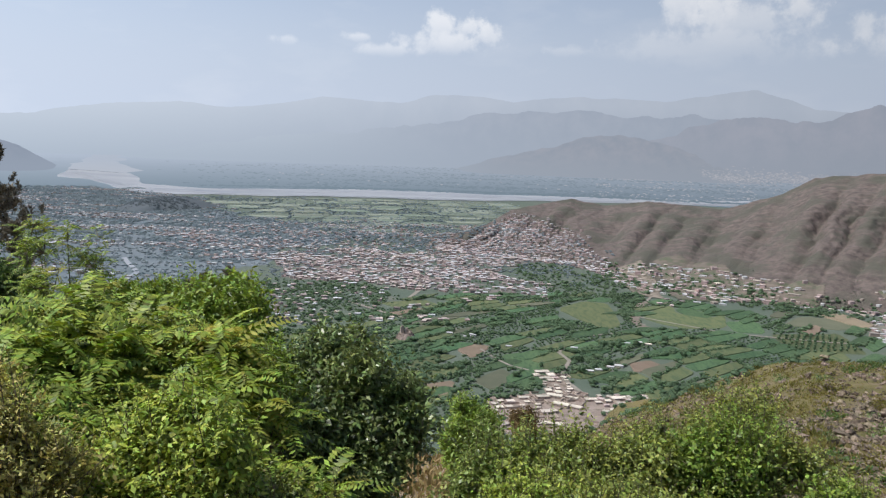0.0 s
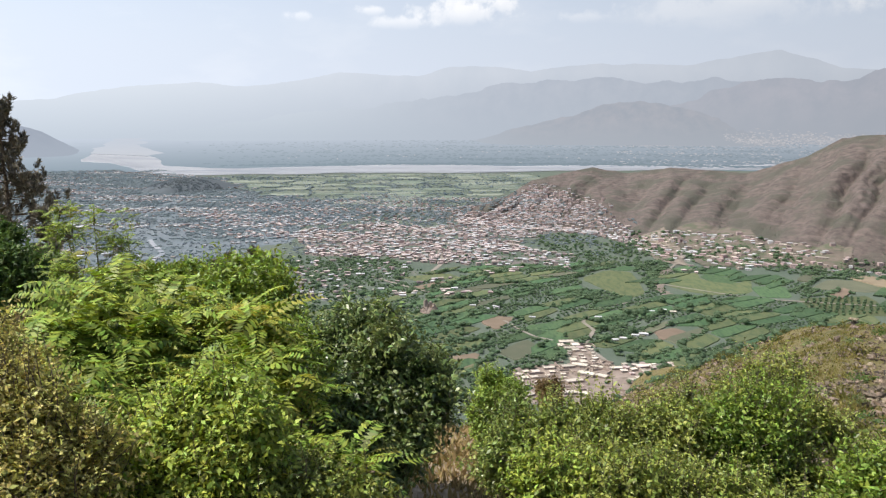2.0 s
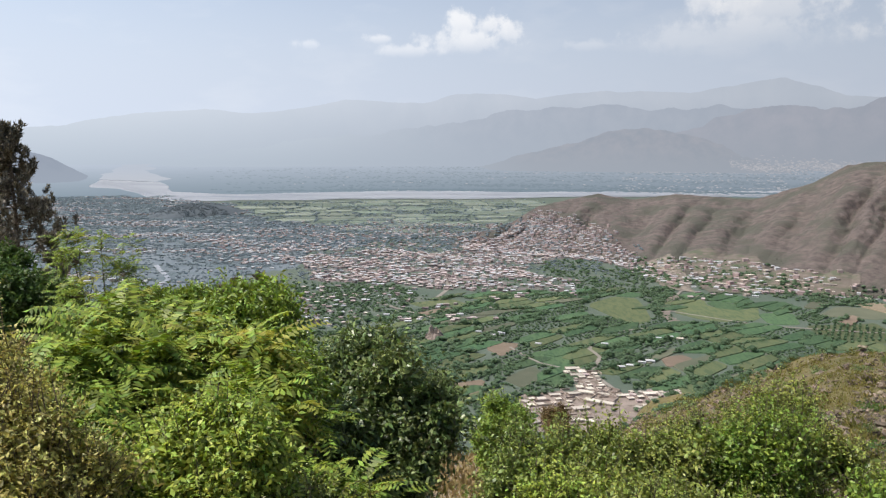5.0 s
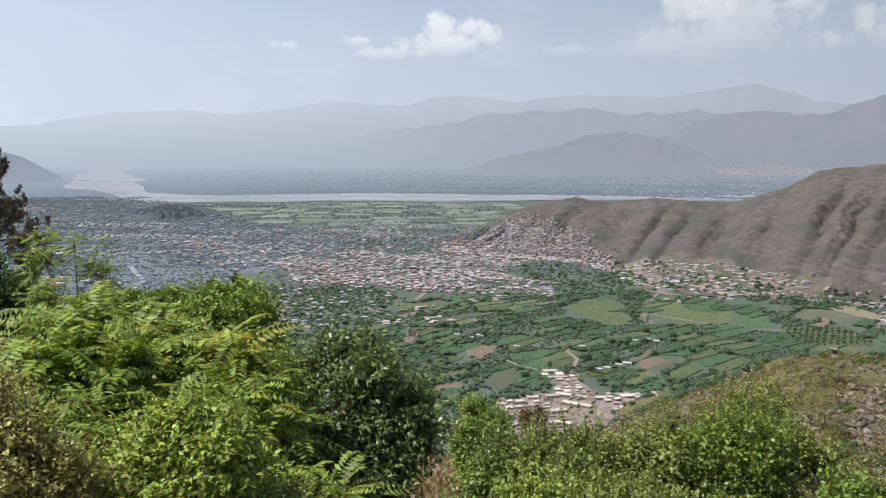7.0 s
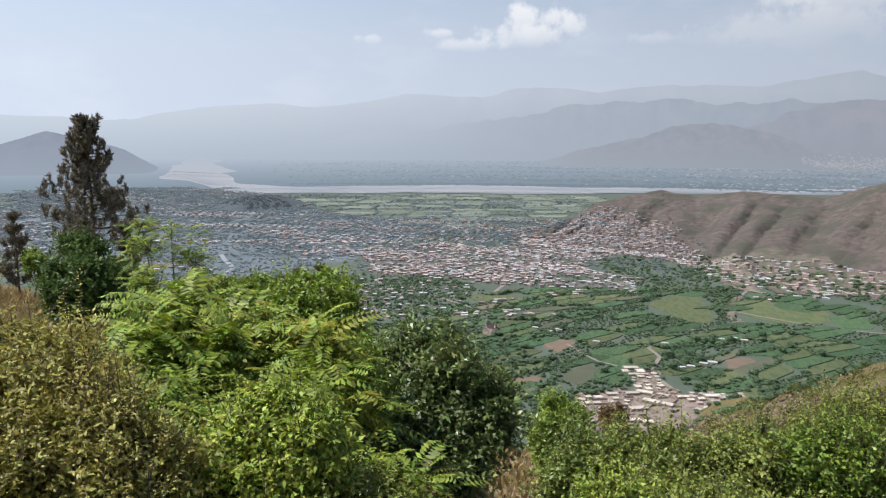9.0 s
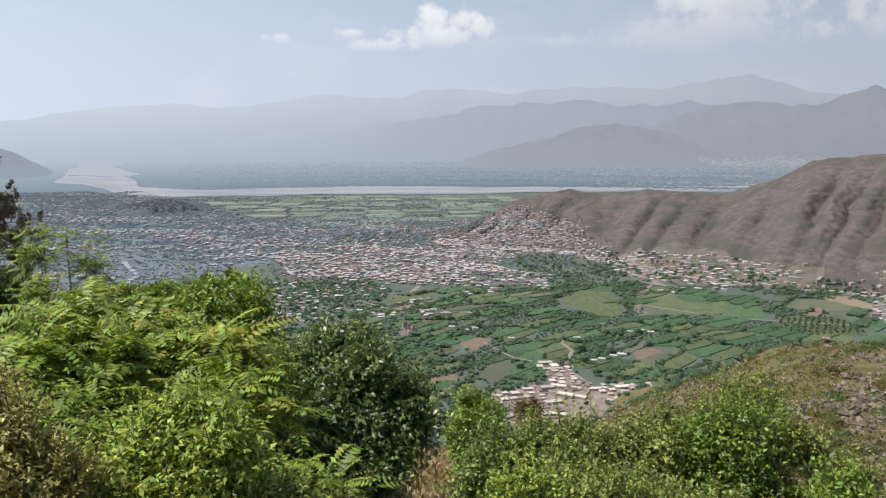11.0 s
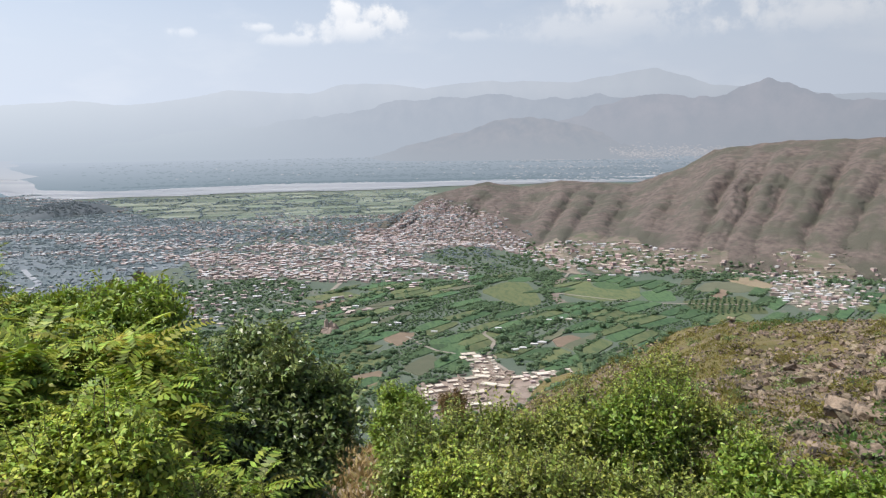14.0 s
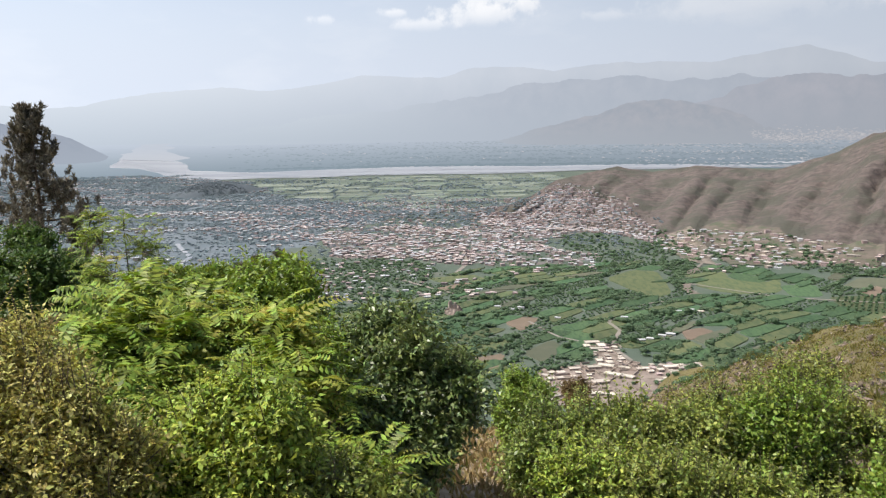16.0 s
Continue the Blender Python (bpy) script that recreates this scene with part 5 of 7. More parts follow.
def rocks_and_grass():
    # the leaning slabs with blocks on top
    block(-44.0, 19.6, (0.85, 0.34, 0.18), (42, 36, 0), 201, "long tilted slab of grey-brown rock beside a crack", -0.22)
    block(-45.6, 20.2, (1.0, 0.46, 0.24), (40, 34, 0), 202, "broad tilted slab of grey-brown rock over a dark crack", -0.05)
    block(-47.2, 21.0, (1.0, 0.6, 0.3), (30, 26, 8), 203, "cracked slab of grey-brown rock", 0.1)
    block(-43.9, 29.6, (0.74, 0.6, 0.36), (4, 3, 18), 204, "squared boulder propped on smaller rocks", 0.2)
    block(-42.9, 28.0, (0.26, 0.3, 0.24), (6, -8, 40), 205, "small rock wedged under a squared boulder", -0.16)
    block(-44.6, 27.6, (0.36, 0.4, 0.3), (0, 8, 10), 206, "small rock wedged under a squared boulder", -0.1)
    block(-45.6, 30.4, (0.7, 0.7, 0.4), (2, 6, 25), 219, "dark squared boulder on top of a rock stack", 0.95)
    block(-46.0, 30.4, (0.8, 0.8, 0.45), (5, 8, -10), 220, "dark boulder under a rock stack", 0.0)
    block(-44.2, 16.4, (0.5, 0.35, 0.24), (10, 20, 0), 221, "grey boulder at the foot of a leaning slab", 0.0)
    boulder(-43.3, 11.3, (0.6, 0.36, 0.26), 207, "layered dark boulder in dry grass", (14, 20, -20), 0.05, 5)
    block(-41.3, 11.7, (0.17, 0.16, 0.15), (0, 10, 10), 208, "dark boulder half sunk in dry grass", 0.0)
    block(-36.15, 15.3, (0.24, 0.2, 0.13), (20, 10, 0), 209, "pale angular boulder on top of a rock stack", 0.48)
    boulder(-36.1, 15.1, (0.26, 0.2, 0.34), 210, "leaning stack of broken grey rock", (12, 22, -36), 0.02, 5)
    block(-35.3, 13.2, (0.26, 0.2, 0.17), (14, 12, 10), 211, "blocky grey boulder above shrubs", 0.02)
    block(-39.4, 19.0, (0.3, 0.24, 0.24), (0, 14, 20), 212, "round grey boulder in grass", 0.0, 0.2)
    block(-41.8, 18.2, (0.36, 0.2, 0.16), (20, -28, 0), 213, "pale tilted boulder in grass", 0.08)
    block(-40.7, 14.8, (0.24, 0.2, 0.18), (10, 18, 10), 214, "tilted split boulder in grass", 0.0)
    block(-42.4, 14.2, (0.26, 0.18, 0.15), (4, -12, 35), 215, "grey boulder in dry grass", 0.0)
    block(-38.3, 17.0, (0.32, 0.22, 0.17), (8, 10, 15), 222, "dark grey boulder in dry grass", 0.0, 0.2)
    block(-38.1, 13.2, (0.24, 0.2, 0.16), (10, 4, 30), 223, "grey boulder above shrubs", 0.0)
    block(-39.2, 28.6, (0.3, 0.3, 0.22), (6, 18, 15), 216, "broken grey outcrop on the slope", 0.05)
    boulder(-29.3, 37.0, (0.42, 0.3, 0.28), 217, "dark craggy outcrop below the brow", (5, 10, 15), 0.0, 4)
    boulder(-29.2, 57.0, (0.65, 0.5, 0.5), 218, "dark craggy outcrop on the brow", (0, 10, 65), 0.1, 4)
    r = np.random.default_rng(33)
    for yaw, d, s in ((-33.2, 26.4, 0.36), (-34.2, 22.3, 0.34), (-36.0, 26.4, 0.35), (-37.2, 22.7, 0.26), (-28.1, 21.7, 0.22), (-29.7, 17.1, 0.26), (-27.1, 16.5, 0.26), (-30.3, 21.7, 0.23), (-32.2, 13.5, 0.16), (-37.6, 29.0, 0.34), (-41.0, 24.0, 0.34), (-39.4, 23.0, 0.3)):
        boulder(yaw, d, (s * 1.2, s, s * 0.75), int(240 - yaw * 10 + d), "split brown-grey boulder in dry grass", (r.uniform(-12, 12), r.uniform(4, 22), r.uniform(0, 60)), -0.04, 2)
    for k in range(70):
        yaw, d = r.uniform(-46, -26), 14 * (44 / 14) ** r.random()
        s = r.uniform(0.07, 0.17)
        boulder(yaw, d, (s * r.uniform(0.9, 1.5), s, s * 0.8), 300 + k, "small angular grey stone in the grass", (r.uniform(-15, 15), r.uniform(-15, 15), r.uniform(0, 180)))
    # loose stones, too many to count
    shapes = []
    for k in range(10):
        bm = rock_hull(r, 8)
        bm.verts.index_update()
        shapes.append((np.array([v.co[:] for v in bm.verts]), np.array([[v.index for v in f.verts] for f in bm.faces])))
        bm.free()
    n = 56000
    yaw, d = r.uniform(-52, -13, n), 10 * (110 / 10) ** r.random(n)
    x, y = -np.sin(np.radians(yaw)) * d, np.cos(np.radians(yaw)) * d
    scree = fbm(x, y, 9, 3, 41) + 1.5 * np.exp(-((yaw + 35) / 5.5) ** 2 - ((d - 25) / 11) ** 2) + 0.5 * np.exp(-((yaw + 43) / 3) ** 2)
    keep = scree + 0.45 * r.normal(size=n) > 0.24
    yaw, d, x, y = yaw[keep], d[keep], x[keep], y[keep]
    z = hillside_z(x, y)
    size = (0.03 + 0.12 * r.random(len(x)) ** 3) * (0.75 + d / 55)
    verts, faces, base = [], [], 0
    for k in range(len(x)):
        v, f = shapes[r.integers(10)]
        a = r.uniform(0, 6.28)
        w = v * size[k] * (r.uniform(0.8, 1.4), 1, r.uniform(0.9, 1.5))
        verts.append(np.column_stack([w[:, 0] * math.cos(a) - w[:, 1] * math.sin(a) + x[k], w[:, 0] * math.sin(a) + w[:, 1] * math.cos(a) + y[k], w[:, 2] + z[k] + 0.3 * size[k]]))
        faces.append(f + base)
        base += len(w)
    tagged(new("stones", solid_mesh("stones", np.concatenate(verts), np.concatenate(faces), M["rock"])), "loose grey stones strewn over the slope", "stones", kind="stuff")
    # low green cushions between the stones
    kinds = []
    for k in range(4):
        lobes = [(0, 0, 0.16, 0.3, 0.3, 0.2)] + [(0.26 * math.cos(a + k), 0.26 * math.sin(a + k), 0.16, 0.2, 0.2, r.uniform(0.14, 0.3)) for a in (0, 1.3, 2.5, 3.8, 5.0)]
        p, out = in_lobes(lobes, 300, r, 0.6)
        way = unit(out + 0.6 * r.normal(size=out.shape) + (0, 0, 0.3))
        size = 0.085 * r.uniform(0.6, 1.4, len(p))
        kinds.append(quads_mesh("foliage", leaf_quads(p, way, unit(np.cross(way, r.normal(size=way.shape))), size, size * 0.5), M[("grass", "deep_leaf", "grass", "dark_leaf")[k]]))
    for k in range(320):
        yaw, d = r.uniform(-50, -9), 12 * (120 / 12) ** r.random()
        x, y = polar(yaw, d)
        ob = new("cushion_shrub", kinds[r.integers(4)])
        s = r.uniform(0.4, 1.1) * (0.8 + d / 90)
        ob.matrix_world = pose(x, y, foot(x, y) - 0.05, 0, 0, r.uniform(0, 360)) @ Matrix.Diagonal((s * 1.3, s * 1.3, s, 1))
        tagged(ob, "low green cushion shrub among stones and grass", "shrub", "cushion shrubs on the slope")
    # tufts of grass
    for name, m, count, spread, lab, low, high in (
            ("grass", M["grass"], 32000, (-52, -12, 8, 95), "green and olive grass tufts on the slope", 0.05, 0.12), ("hill_grass", M["grass"], 20000, (-30, -3, 18, 130), "olive grass on the steep hillside", 0.08, 0.2), ("dry_grass", M["straw"], 15000, (-52, -12, 9, 90), "straw-coloured dry grass on the slope", 0.05, 0.11),
            ("meadow_grass", M["straw"], 13000, (31, 52, 12, 46), "golden dry grass on the knoll", 0.14, 0.34), ("path_grass", M["straw"], 420, (-2.2, 3.6, 9, 19), "dry grass beside the path", 0.12, 0.4),
            ("undergrowth", M["grass"], 5000, (-30, 34, 4, 26), "green undergrowth between the shrubs", 0.15, 0.4)):
        k = r.random((count, 2))
        yaw = spread[0] + (spread[1] - spread[0]) * k[:, 0]
        d = spread[2] * (spread[3] / spread[2]) ** k[:, 1]
        x, y = -np.sin(np.radians(yaw)) * d, np.cos(np.radians(yaw)) * d
        keep = np.sin(x * 0.7 + 2) + np.sin(y * 0.5) + r.normal(size=count) * 0.8 > -0.6
        if name != "path_grass":
            keep &= ~((np.abs(yaw - 0.6) < 2.0) & (d < 19) & (d > 8))
        x, y, d = x[keep], y[keep], d[keep]
        z = hillside_z(x, y)
        blades = 5
        n = len(x)
        size = r.uniform(low, high, n) * (0.8 + d / 90)
        p = np.repeat(np.column_stack([x, y, z - 0.02]), blades, 0) + r.normal(size=(n * blades, 3)) * (np.repeat(size, blades)[:, None] * (0.32, 0.32, 0.0))
        way = unit(r.normal(size=p.shape) * (0.5, 0.5, 0.1) + (0, 0, 1))
        side = unit(np.cross(way, r.normal(size=p.shape)))
        L = np.repeat(size, blades) * r.uniform(0.6, 1.2, n * blades)
        tagged(new(name, quads_mesh(name, leaf_quads(p, way, side, L, L * 0.2, 0.25), m)), lab, "grass", kind="stuff")
    # scrub over the lower hillside
    n = 2200
    yaw, d = r.uniform(-30, 6, n), 75 * (420 / 75) ** r.random(n)
    ok = (fbm(yaw * 3, d, 30, 3, 45) + 0.5 * r.normal(size=n) > 0.0) & ((yaw < -8) | (d > 30))
    x, y = -np.sin(np.radians(yaw[ok])) * d[ok], np.cos(np.radians(yaw[ok])) * d[ok]
    woods("scrub", np.column_stack([x, y]), r.uniform(0.4, 1.1, len(x)) * (0.7 + d[ok] / 250), M["valley_tree"], "dark green scrub on the steep hillside", hillside_z(x, y), 6, 24)
    # the footpath
    line = np.array([(-0.25, 4.0), (-0.5, 8.0), (-0.35, 11.0), (-0.05, 14.5), (0.25, 16.5), (0.6, 19.0), (0.3, 24.0)])
    pts = wavy(line, 0.35, 0.05, 12)
    rows = []
    for k, off in enumerate((-0.6, -0.35, 0.0, 0.35, 0.6)):
        q = pts + np.column_stack([off * (1 + 0.25 * fbm(pts[:, 1], 0 * pts[:, 1] + k, 3.0, 2, 14)), 0 * pts[:, 1]])
        rows.append(np.column_stack([q, hillside_z(q[:, 0], q[:, 1]) + (0.03 if k in (0, 4) else 0.055)]))
    i = np.arange(5 * len(pts)).reshape(5, -1)
    f = np.stack([i[:-1, :-1], i[1:, :-1], i[1:, 1:], i[:-1, 1:]], -1).reshape(-1, 4)
    tagged(new("path", solid_mesh("path", np.concatenate(rows), f, M["path"], True)), "narrow sandy footpath down the hillside", "footpath", kind="structure")


# ---- fields, trees and houses of the valley ----
VILLAGE = [(44, 550), (74, 566), (88, 578), (90, 612), (97, 630), (112, 624), (118, 590), (131, 572), (180, 573), (172, 535), (145, 515), (128, 495), (83, 480), (40, 480)]


def inside(poly, x, y):
    poly = np.array(poly, float)
    x, y = np.asarray(x, float), np.asarray(y, float)
    hit = np.zeros(x.shape, bool)
    for (x0, y0), (x1, y1) in zip(poly, np.roll(poly, -1, 0)):
        with np.errstate(divide="ignore", invalid="ignore"):
            cross = ((y0 > y) != (y1 > y)) & (x < (x1 - x0) * (y - y0) / (y1 - y0 + 1e-12) + x0)
        hit ^= cross
    return hit


MEADOWS = (
    ("crop_b", [(252, 862), (278, 911), (315, 948), (305, 896), (346, 876), (371, 904), (343, 826), (294, 815), (269, 833)]), ("crop_a", [(310, 918), (326, 937), (354, 898), (338, 872), (314, 885)]),
    ("crop_a", [(352, 860), (398, 865), (380, 803), (345, 806)]), ("crop_b", [(151, 901), (196, 956), (227, 945), (224, 893), (216, 822), (193, 798), (175, 830)]), ("crop_a", [(198, 957), (226, 989), (245, 974), (226, 950)]),
    ("crop_d", [(185, 668), (208, 680), (217, 666), (183, 636)]), ("crop_d", [(17, 695), (31, 719), (55, 713), (33, 666)]), ("crop_d", [(-16, 584), (16, 600), (8, 545)]),
    ("crop_c", [(30, 600), (60, 640), (70, 612), (46, 575)]), ("crop_a", [(62, 683), (83, 694), (111, 663), (111, 640), (92, 628), (66, 640)]), ("crop_c", [(225, 610), (262, 640), (290, 640), (250, 590)]),
    ("crop_c", [(420, 850), (470, 905), (540, 880), (490, 830)]), ("crop_b", [(-80, 905), (-20, 930), (0, 900), (-60, 880)]),
)
ORCHARD = [(384, 800), (470, 815), (454, 728), (374, 728)]
TOWN = [(-322, 1131), (-242, 1351), (-150, 1560), (20, 1640), (120, 1700), (190, 1560), (330, 1330), (249, 1250), (215, 1016), (110, 985), (-17, 980), (-94, 830), (-120, 742), (-170, 760), (-214, 867)]
CORE = [(-324, 1229), (-294, 1329), (-168, 1380), (-55, 1352), (23, 1509), (98, 1390), (172, 1324), (92, 1163), (161, 1070), (150, 955), (57, 1007), (-32, 979), (-90, 1010), (-160, 1029), (-237, 1068)]
MIDTOWN = [(-603, 1546), (-574, 1787), (-404, 1831), (-243, 1950), (-18, 1900), (89, 1880), (33, 1423), (-164, 1342), (-320, 1255), (-418, 1170), (-549, 1289)]
SOUTH = [(-263, 1028), (-161, 1038), (-64, 983), (-81, 828), (-127, 739), (-179, 734), (-217, 844)]
FOOT = [(255, 1230), (330, 1215), (466, 1120), (520, 1010), (400, 945), (347, 1000), (281, 1043)]
EAST = [(625, 1010), (660, 985), (612, 850), (585, 745), (505, 725), (484, 740), (500, 800), (560, 900)]
STRIP = [(415, 1095), (520, 1030), (600, 975), (565, 925), (480, 965), (405, 1020)]
EDGE = [(612, 850), (660, 960), (830, 900), (760, 800), (640, 735), (585, 745)]
SUBURB = [(-1700, 3130), (-1420, 2990), (-1180, 2760), (-860, 2500), (-560, 1980), (-150, 1620), (-340, 1200), (-370, 1010), (-540, 860), (-800, 1000), (-1500, 1700), (-2050, 2700)]
MEADOW_LAND = [(-880, 2620), (-300, 2730), (256, 2790), (300, 2600), (131, 2050), (-185, 1618), (-467, 1900)]


FIELD_TOPS = []


def flat_field(name, pts, material, label):
    """A field as a low slab of crop or soil with a sloping edge."""
    pts = np.array(pts, float)
    area = 0.5 * np.sum(pts[:, 0] * np.roll(pts[:, 1], -1) - np.roll(pts[:, 0], -1) * pts[:, 1])
    if area < 0:
        pts = pts[::-1]
    c = pts.mean(0)
    # round the corners
    nxt = np.roll(pts, -1, 0)
    ring = np.stack([pts * 0.86 + nxt * 0.14, pts * 0.14 + nxt * 0.86], 1).reshape(-1, 2)
    n = len(ring)
    inner = c + (ring - c) * 0.96
    FIELD_TOPS.append(0.45 + 0.0045 * len(FIELD_TOPS))
    v = [(*p, 0.02) for p in ring] + [(*p, FIELD_TOPS[-1]) for p in inner]
    me = bpy.data.meshes.new(name)
    me.from_pydata(v, [], [(k, (k + 1) % n, n + (k + 1) % n, n + k) for k in range(n)] + [tuple(range(n, 2 * n))])
    me.materials.append(material)
    return tagged(new(name, me), label, "field", "fields on the valley floor")


def clump_shapes(r, count=6, quads=46):
    """Small trees far off: a trunk and an uneven crown of leaf clumps, one unit high."""
    out = []
    for k in range(count):
        tall = r.uniform(0.75, 1.3)
        d = unit(r.normal(size=(quads, 3)))
        lump = 1 + 0.22 * np.sin(d[:, 0] * 5 + k) * np.sin(d[:, 2] * 5 + 2 * k)
        p = np.column_stack([d[:, 0] * 0.34 / tall, d[:, 1] * 0.34 / tall, 0.52 + d[:, 2] * 0.38]) * np.array([[1, 1, 1]])
        p[:, :2] *= (lump * r.uniform(0.7, 1.05, quads))[:, None]
        way = unit(np.cross(d, unit(r.normal(size=(quads, 3)))))
        side = unit(np.cross(d + 0.35 * r.normal(size=(quads, 3)), way))
        s = r.uniform(0.16, 0.27, quads) * min(1.7, (46 / quads) ** 0.5)
        q = leaf_quads(p - way * s[:, None] * 0.5, way, side, s, s * 0.9, 0.0)
        # the dense heart of the crown
        th, ph = np.meshgrid(np.linspace(0, 2 * math.pi, 6), np.linspace(0.25, math.pi - 0.25, 4))
        heart = np.stack([np.cos(th) * np.sin(ph), np.sin(th) * np.sin(ph), np.cos(ph)], -1)
        heart *= (1 + 0.25 * np.sin(3 * th + k) * np.sin(2 * ph + k))[..., None]
        heart = heart * (0.29 / tall, 0.29 / tall, 0.34) + (0, 0, 0.52)
        cells = np.stack([heart[:-1, :-1], heart[1:, :-1], heart[1:, 1:], heart[:-1, 1:]], 2).reshape(-1, 4, 3)
        q = np.concatenate([q, cells])
        t = 0.04
        trunk = np.array([[(-t, 0, 0), (t, 0, 0), (t * 0.6, 0, 0.5), (-t * 0.6, 0, 0.5)], [(0, -t, 0), (0, t, 0), (0, t * 0.6, 0.5), (0, -t * 0.6, 0.5)]])
        out.append(np.concatenate([q, trunk]))
    return out


def woods(name, xy, heights, material, label, z=None, seed=1, quads=46, wide=1.75):
    r = np.random.default_rng(seed)
    shapes = clump_shapes(r, 6, quads)
    n = len(xy)
    kind = r.integers(len(shapes), size=n)
    z = np.zeros(n) if z is None else z
    parts = []
    for k, shape in enumerate(shapes):
        pick = np.where(kind == k)[0]
        if not len(pick):
            continue
        a = r.uniform(0, 2 * math.pi, len(pick))
        c, s = np.cos(a)[:, None, None], np.sin(a)[:, None, None]
        h = heights[pick][:, None, None]
        q = shape[None]
        x = (q[..., 0] * c - q[..., 1] * s) * h * wide + xy[pick, 0][:, None, None]
        y = (q[..., 0] * s + q[..., 1] * c) * h * wide + xy[pick, 1][:, None, None]
        zz = q[..., 2] * h + z[pick][:, None, None] - 0.1
        parts.append(np.stack([x, y, zz], -1).reshape(-1, 4, 3))
    tagged(new(name, quads_mesh(name, np.concatenate(parts), material)), label, "trees", kind="stuff")


def build_fields():
    r = np.random.default_rng(55)
    for mat, pts in MEADOWS:
        flat_field("field", pts, M[mat], {"crop_b": "broad light green meadow", "crop_d": "bare brown ploughed field", "crop_c": "pale stubble field", "crop_a": "bright green crop field"}[mat])
    hedge, rows = [], []

    def lay(origin, angle, long_, wide_, nu, nv, keep, tree_odds, mats, low, high, pace):
        u, v = np.array([math.cos(angle), math.sin(angle)]), np.array([-math.sin(angle), math.cos(angle)])
        grid = np.zeros((nu + 1, nv + 1, 2))
        shift = r.uniform(0, long_, nv + 1)
        for i in range(nu + 1):
            for j in range(nv + 1):
                grid[i, j] = np.array(origin) + u * (i * long_ + shift[j] * 0.5 + r.normal() * long_ * 0.1) + v * (j * wide_ + r.normal() * wide_ * 0.13 + 10 * math.sin(i * 0.8))
        for i in range(nu):
            for j in range(nv):
                c = grid[i:i + 2, j:j + 2].reshape(-1, 2).mean(0)
                if not keep(c):
                    continue
                quad = np.array([grid[i, j], grid[i + 1, j], grid[i + 1, j + 1], grid[i, j + 1]])
                if r.random() < (0.68 if wide_ < 40 else 0.72):
                    name = mats[r.choice(len(mats), p=[0.58, 0.30, 0.10, 0.02])]
                    flat_field("field", c + (quad - c) * 0.93, M[name], {"far_crop_a": "pale green field beyond the town", "far_crop_b": "light field beyond the town", "crop_a": "green crop field edged by trees", "crop_b": "light green field on the valley floor", "crop_c": "pale stubble field", "crop_d": "bare brown ploughed field"}[name])
                else:
                    # an orchard in rows, or a loose grove
                    nu_, nv_ = (int(long_ / 4.6), max(2, int(wide_ / 4.8))) if wide_ < 40 else (int(long_ / 20), int(wide_ / 20))
                    for p in range(nu_):
                        for q in range(nv_):
                            a, b = (p + 0.5 + 0.22 * r.normal()) / nu_, (q + 0.5 + 0.12 * r.normal()) / nv_
                            (rows if wide_ < 40 else hedge).append(quad[0] + (quad[1] - quad[0]) * a + (quad[3] - quad[0]) * b)
                for a, b in ((quad[0], quad[1]), (quad[0], quad[3])):
                    if r.random() < tree_odds:
                        L = np.linalg.norm(b - a)
                        t0, t1 = sorted(r.random(2)) if r.random() < 0.4 else (0.0, 1.0)
                        hedge.extend(a + (b - a) * t + r.normal(size=2) * 1.4 for t in np.arange(t0, t1, pace / L))
    blocked = [VILLAGE, ORCHARD, TOWN, FOOT, EAST, STRIP] + [p for _, p in MEADOWS]

    def free(c):
        yaw, d = math.degrees(math.atan2(-c[0], c[1])), math.hypot(*c)
        a = np.interp(-yaw, -SPUR[:, 0], SPUR[:, 1])
        return -44 < yaw < 14 and 470 < d < min(1020, a - 30) and not any(inside(p, *c) for p in blocked)

    lay((158, -168), radians(40), 58, 18, 24, 92, free, 0.6, ("crop_a", "crop_b", "crop_c", "crop_d"), 4, 8, 3.2)
    near = np.array(hedge)
    hedge.clear()

    def upland(c):
        return inside(MEADOW_LAND, *c)

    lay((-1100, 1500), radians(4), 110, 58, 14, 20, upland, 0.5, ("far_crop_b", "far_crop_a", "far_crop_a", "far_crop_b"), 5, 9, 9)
    far = np.array(hedge)
    return near, far, np.array(rows)


def ragged(poly, x, y, amp):
    """Inside an area whose outline wanders by about amp metres."""
    if not amp:
        return inside(poly, x, y)
    return inside(poly, x + amp * fbm(x, y, 230, 5, 51), y + 1.5 * amp * fbm(x, y, 230, 5, 52))


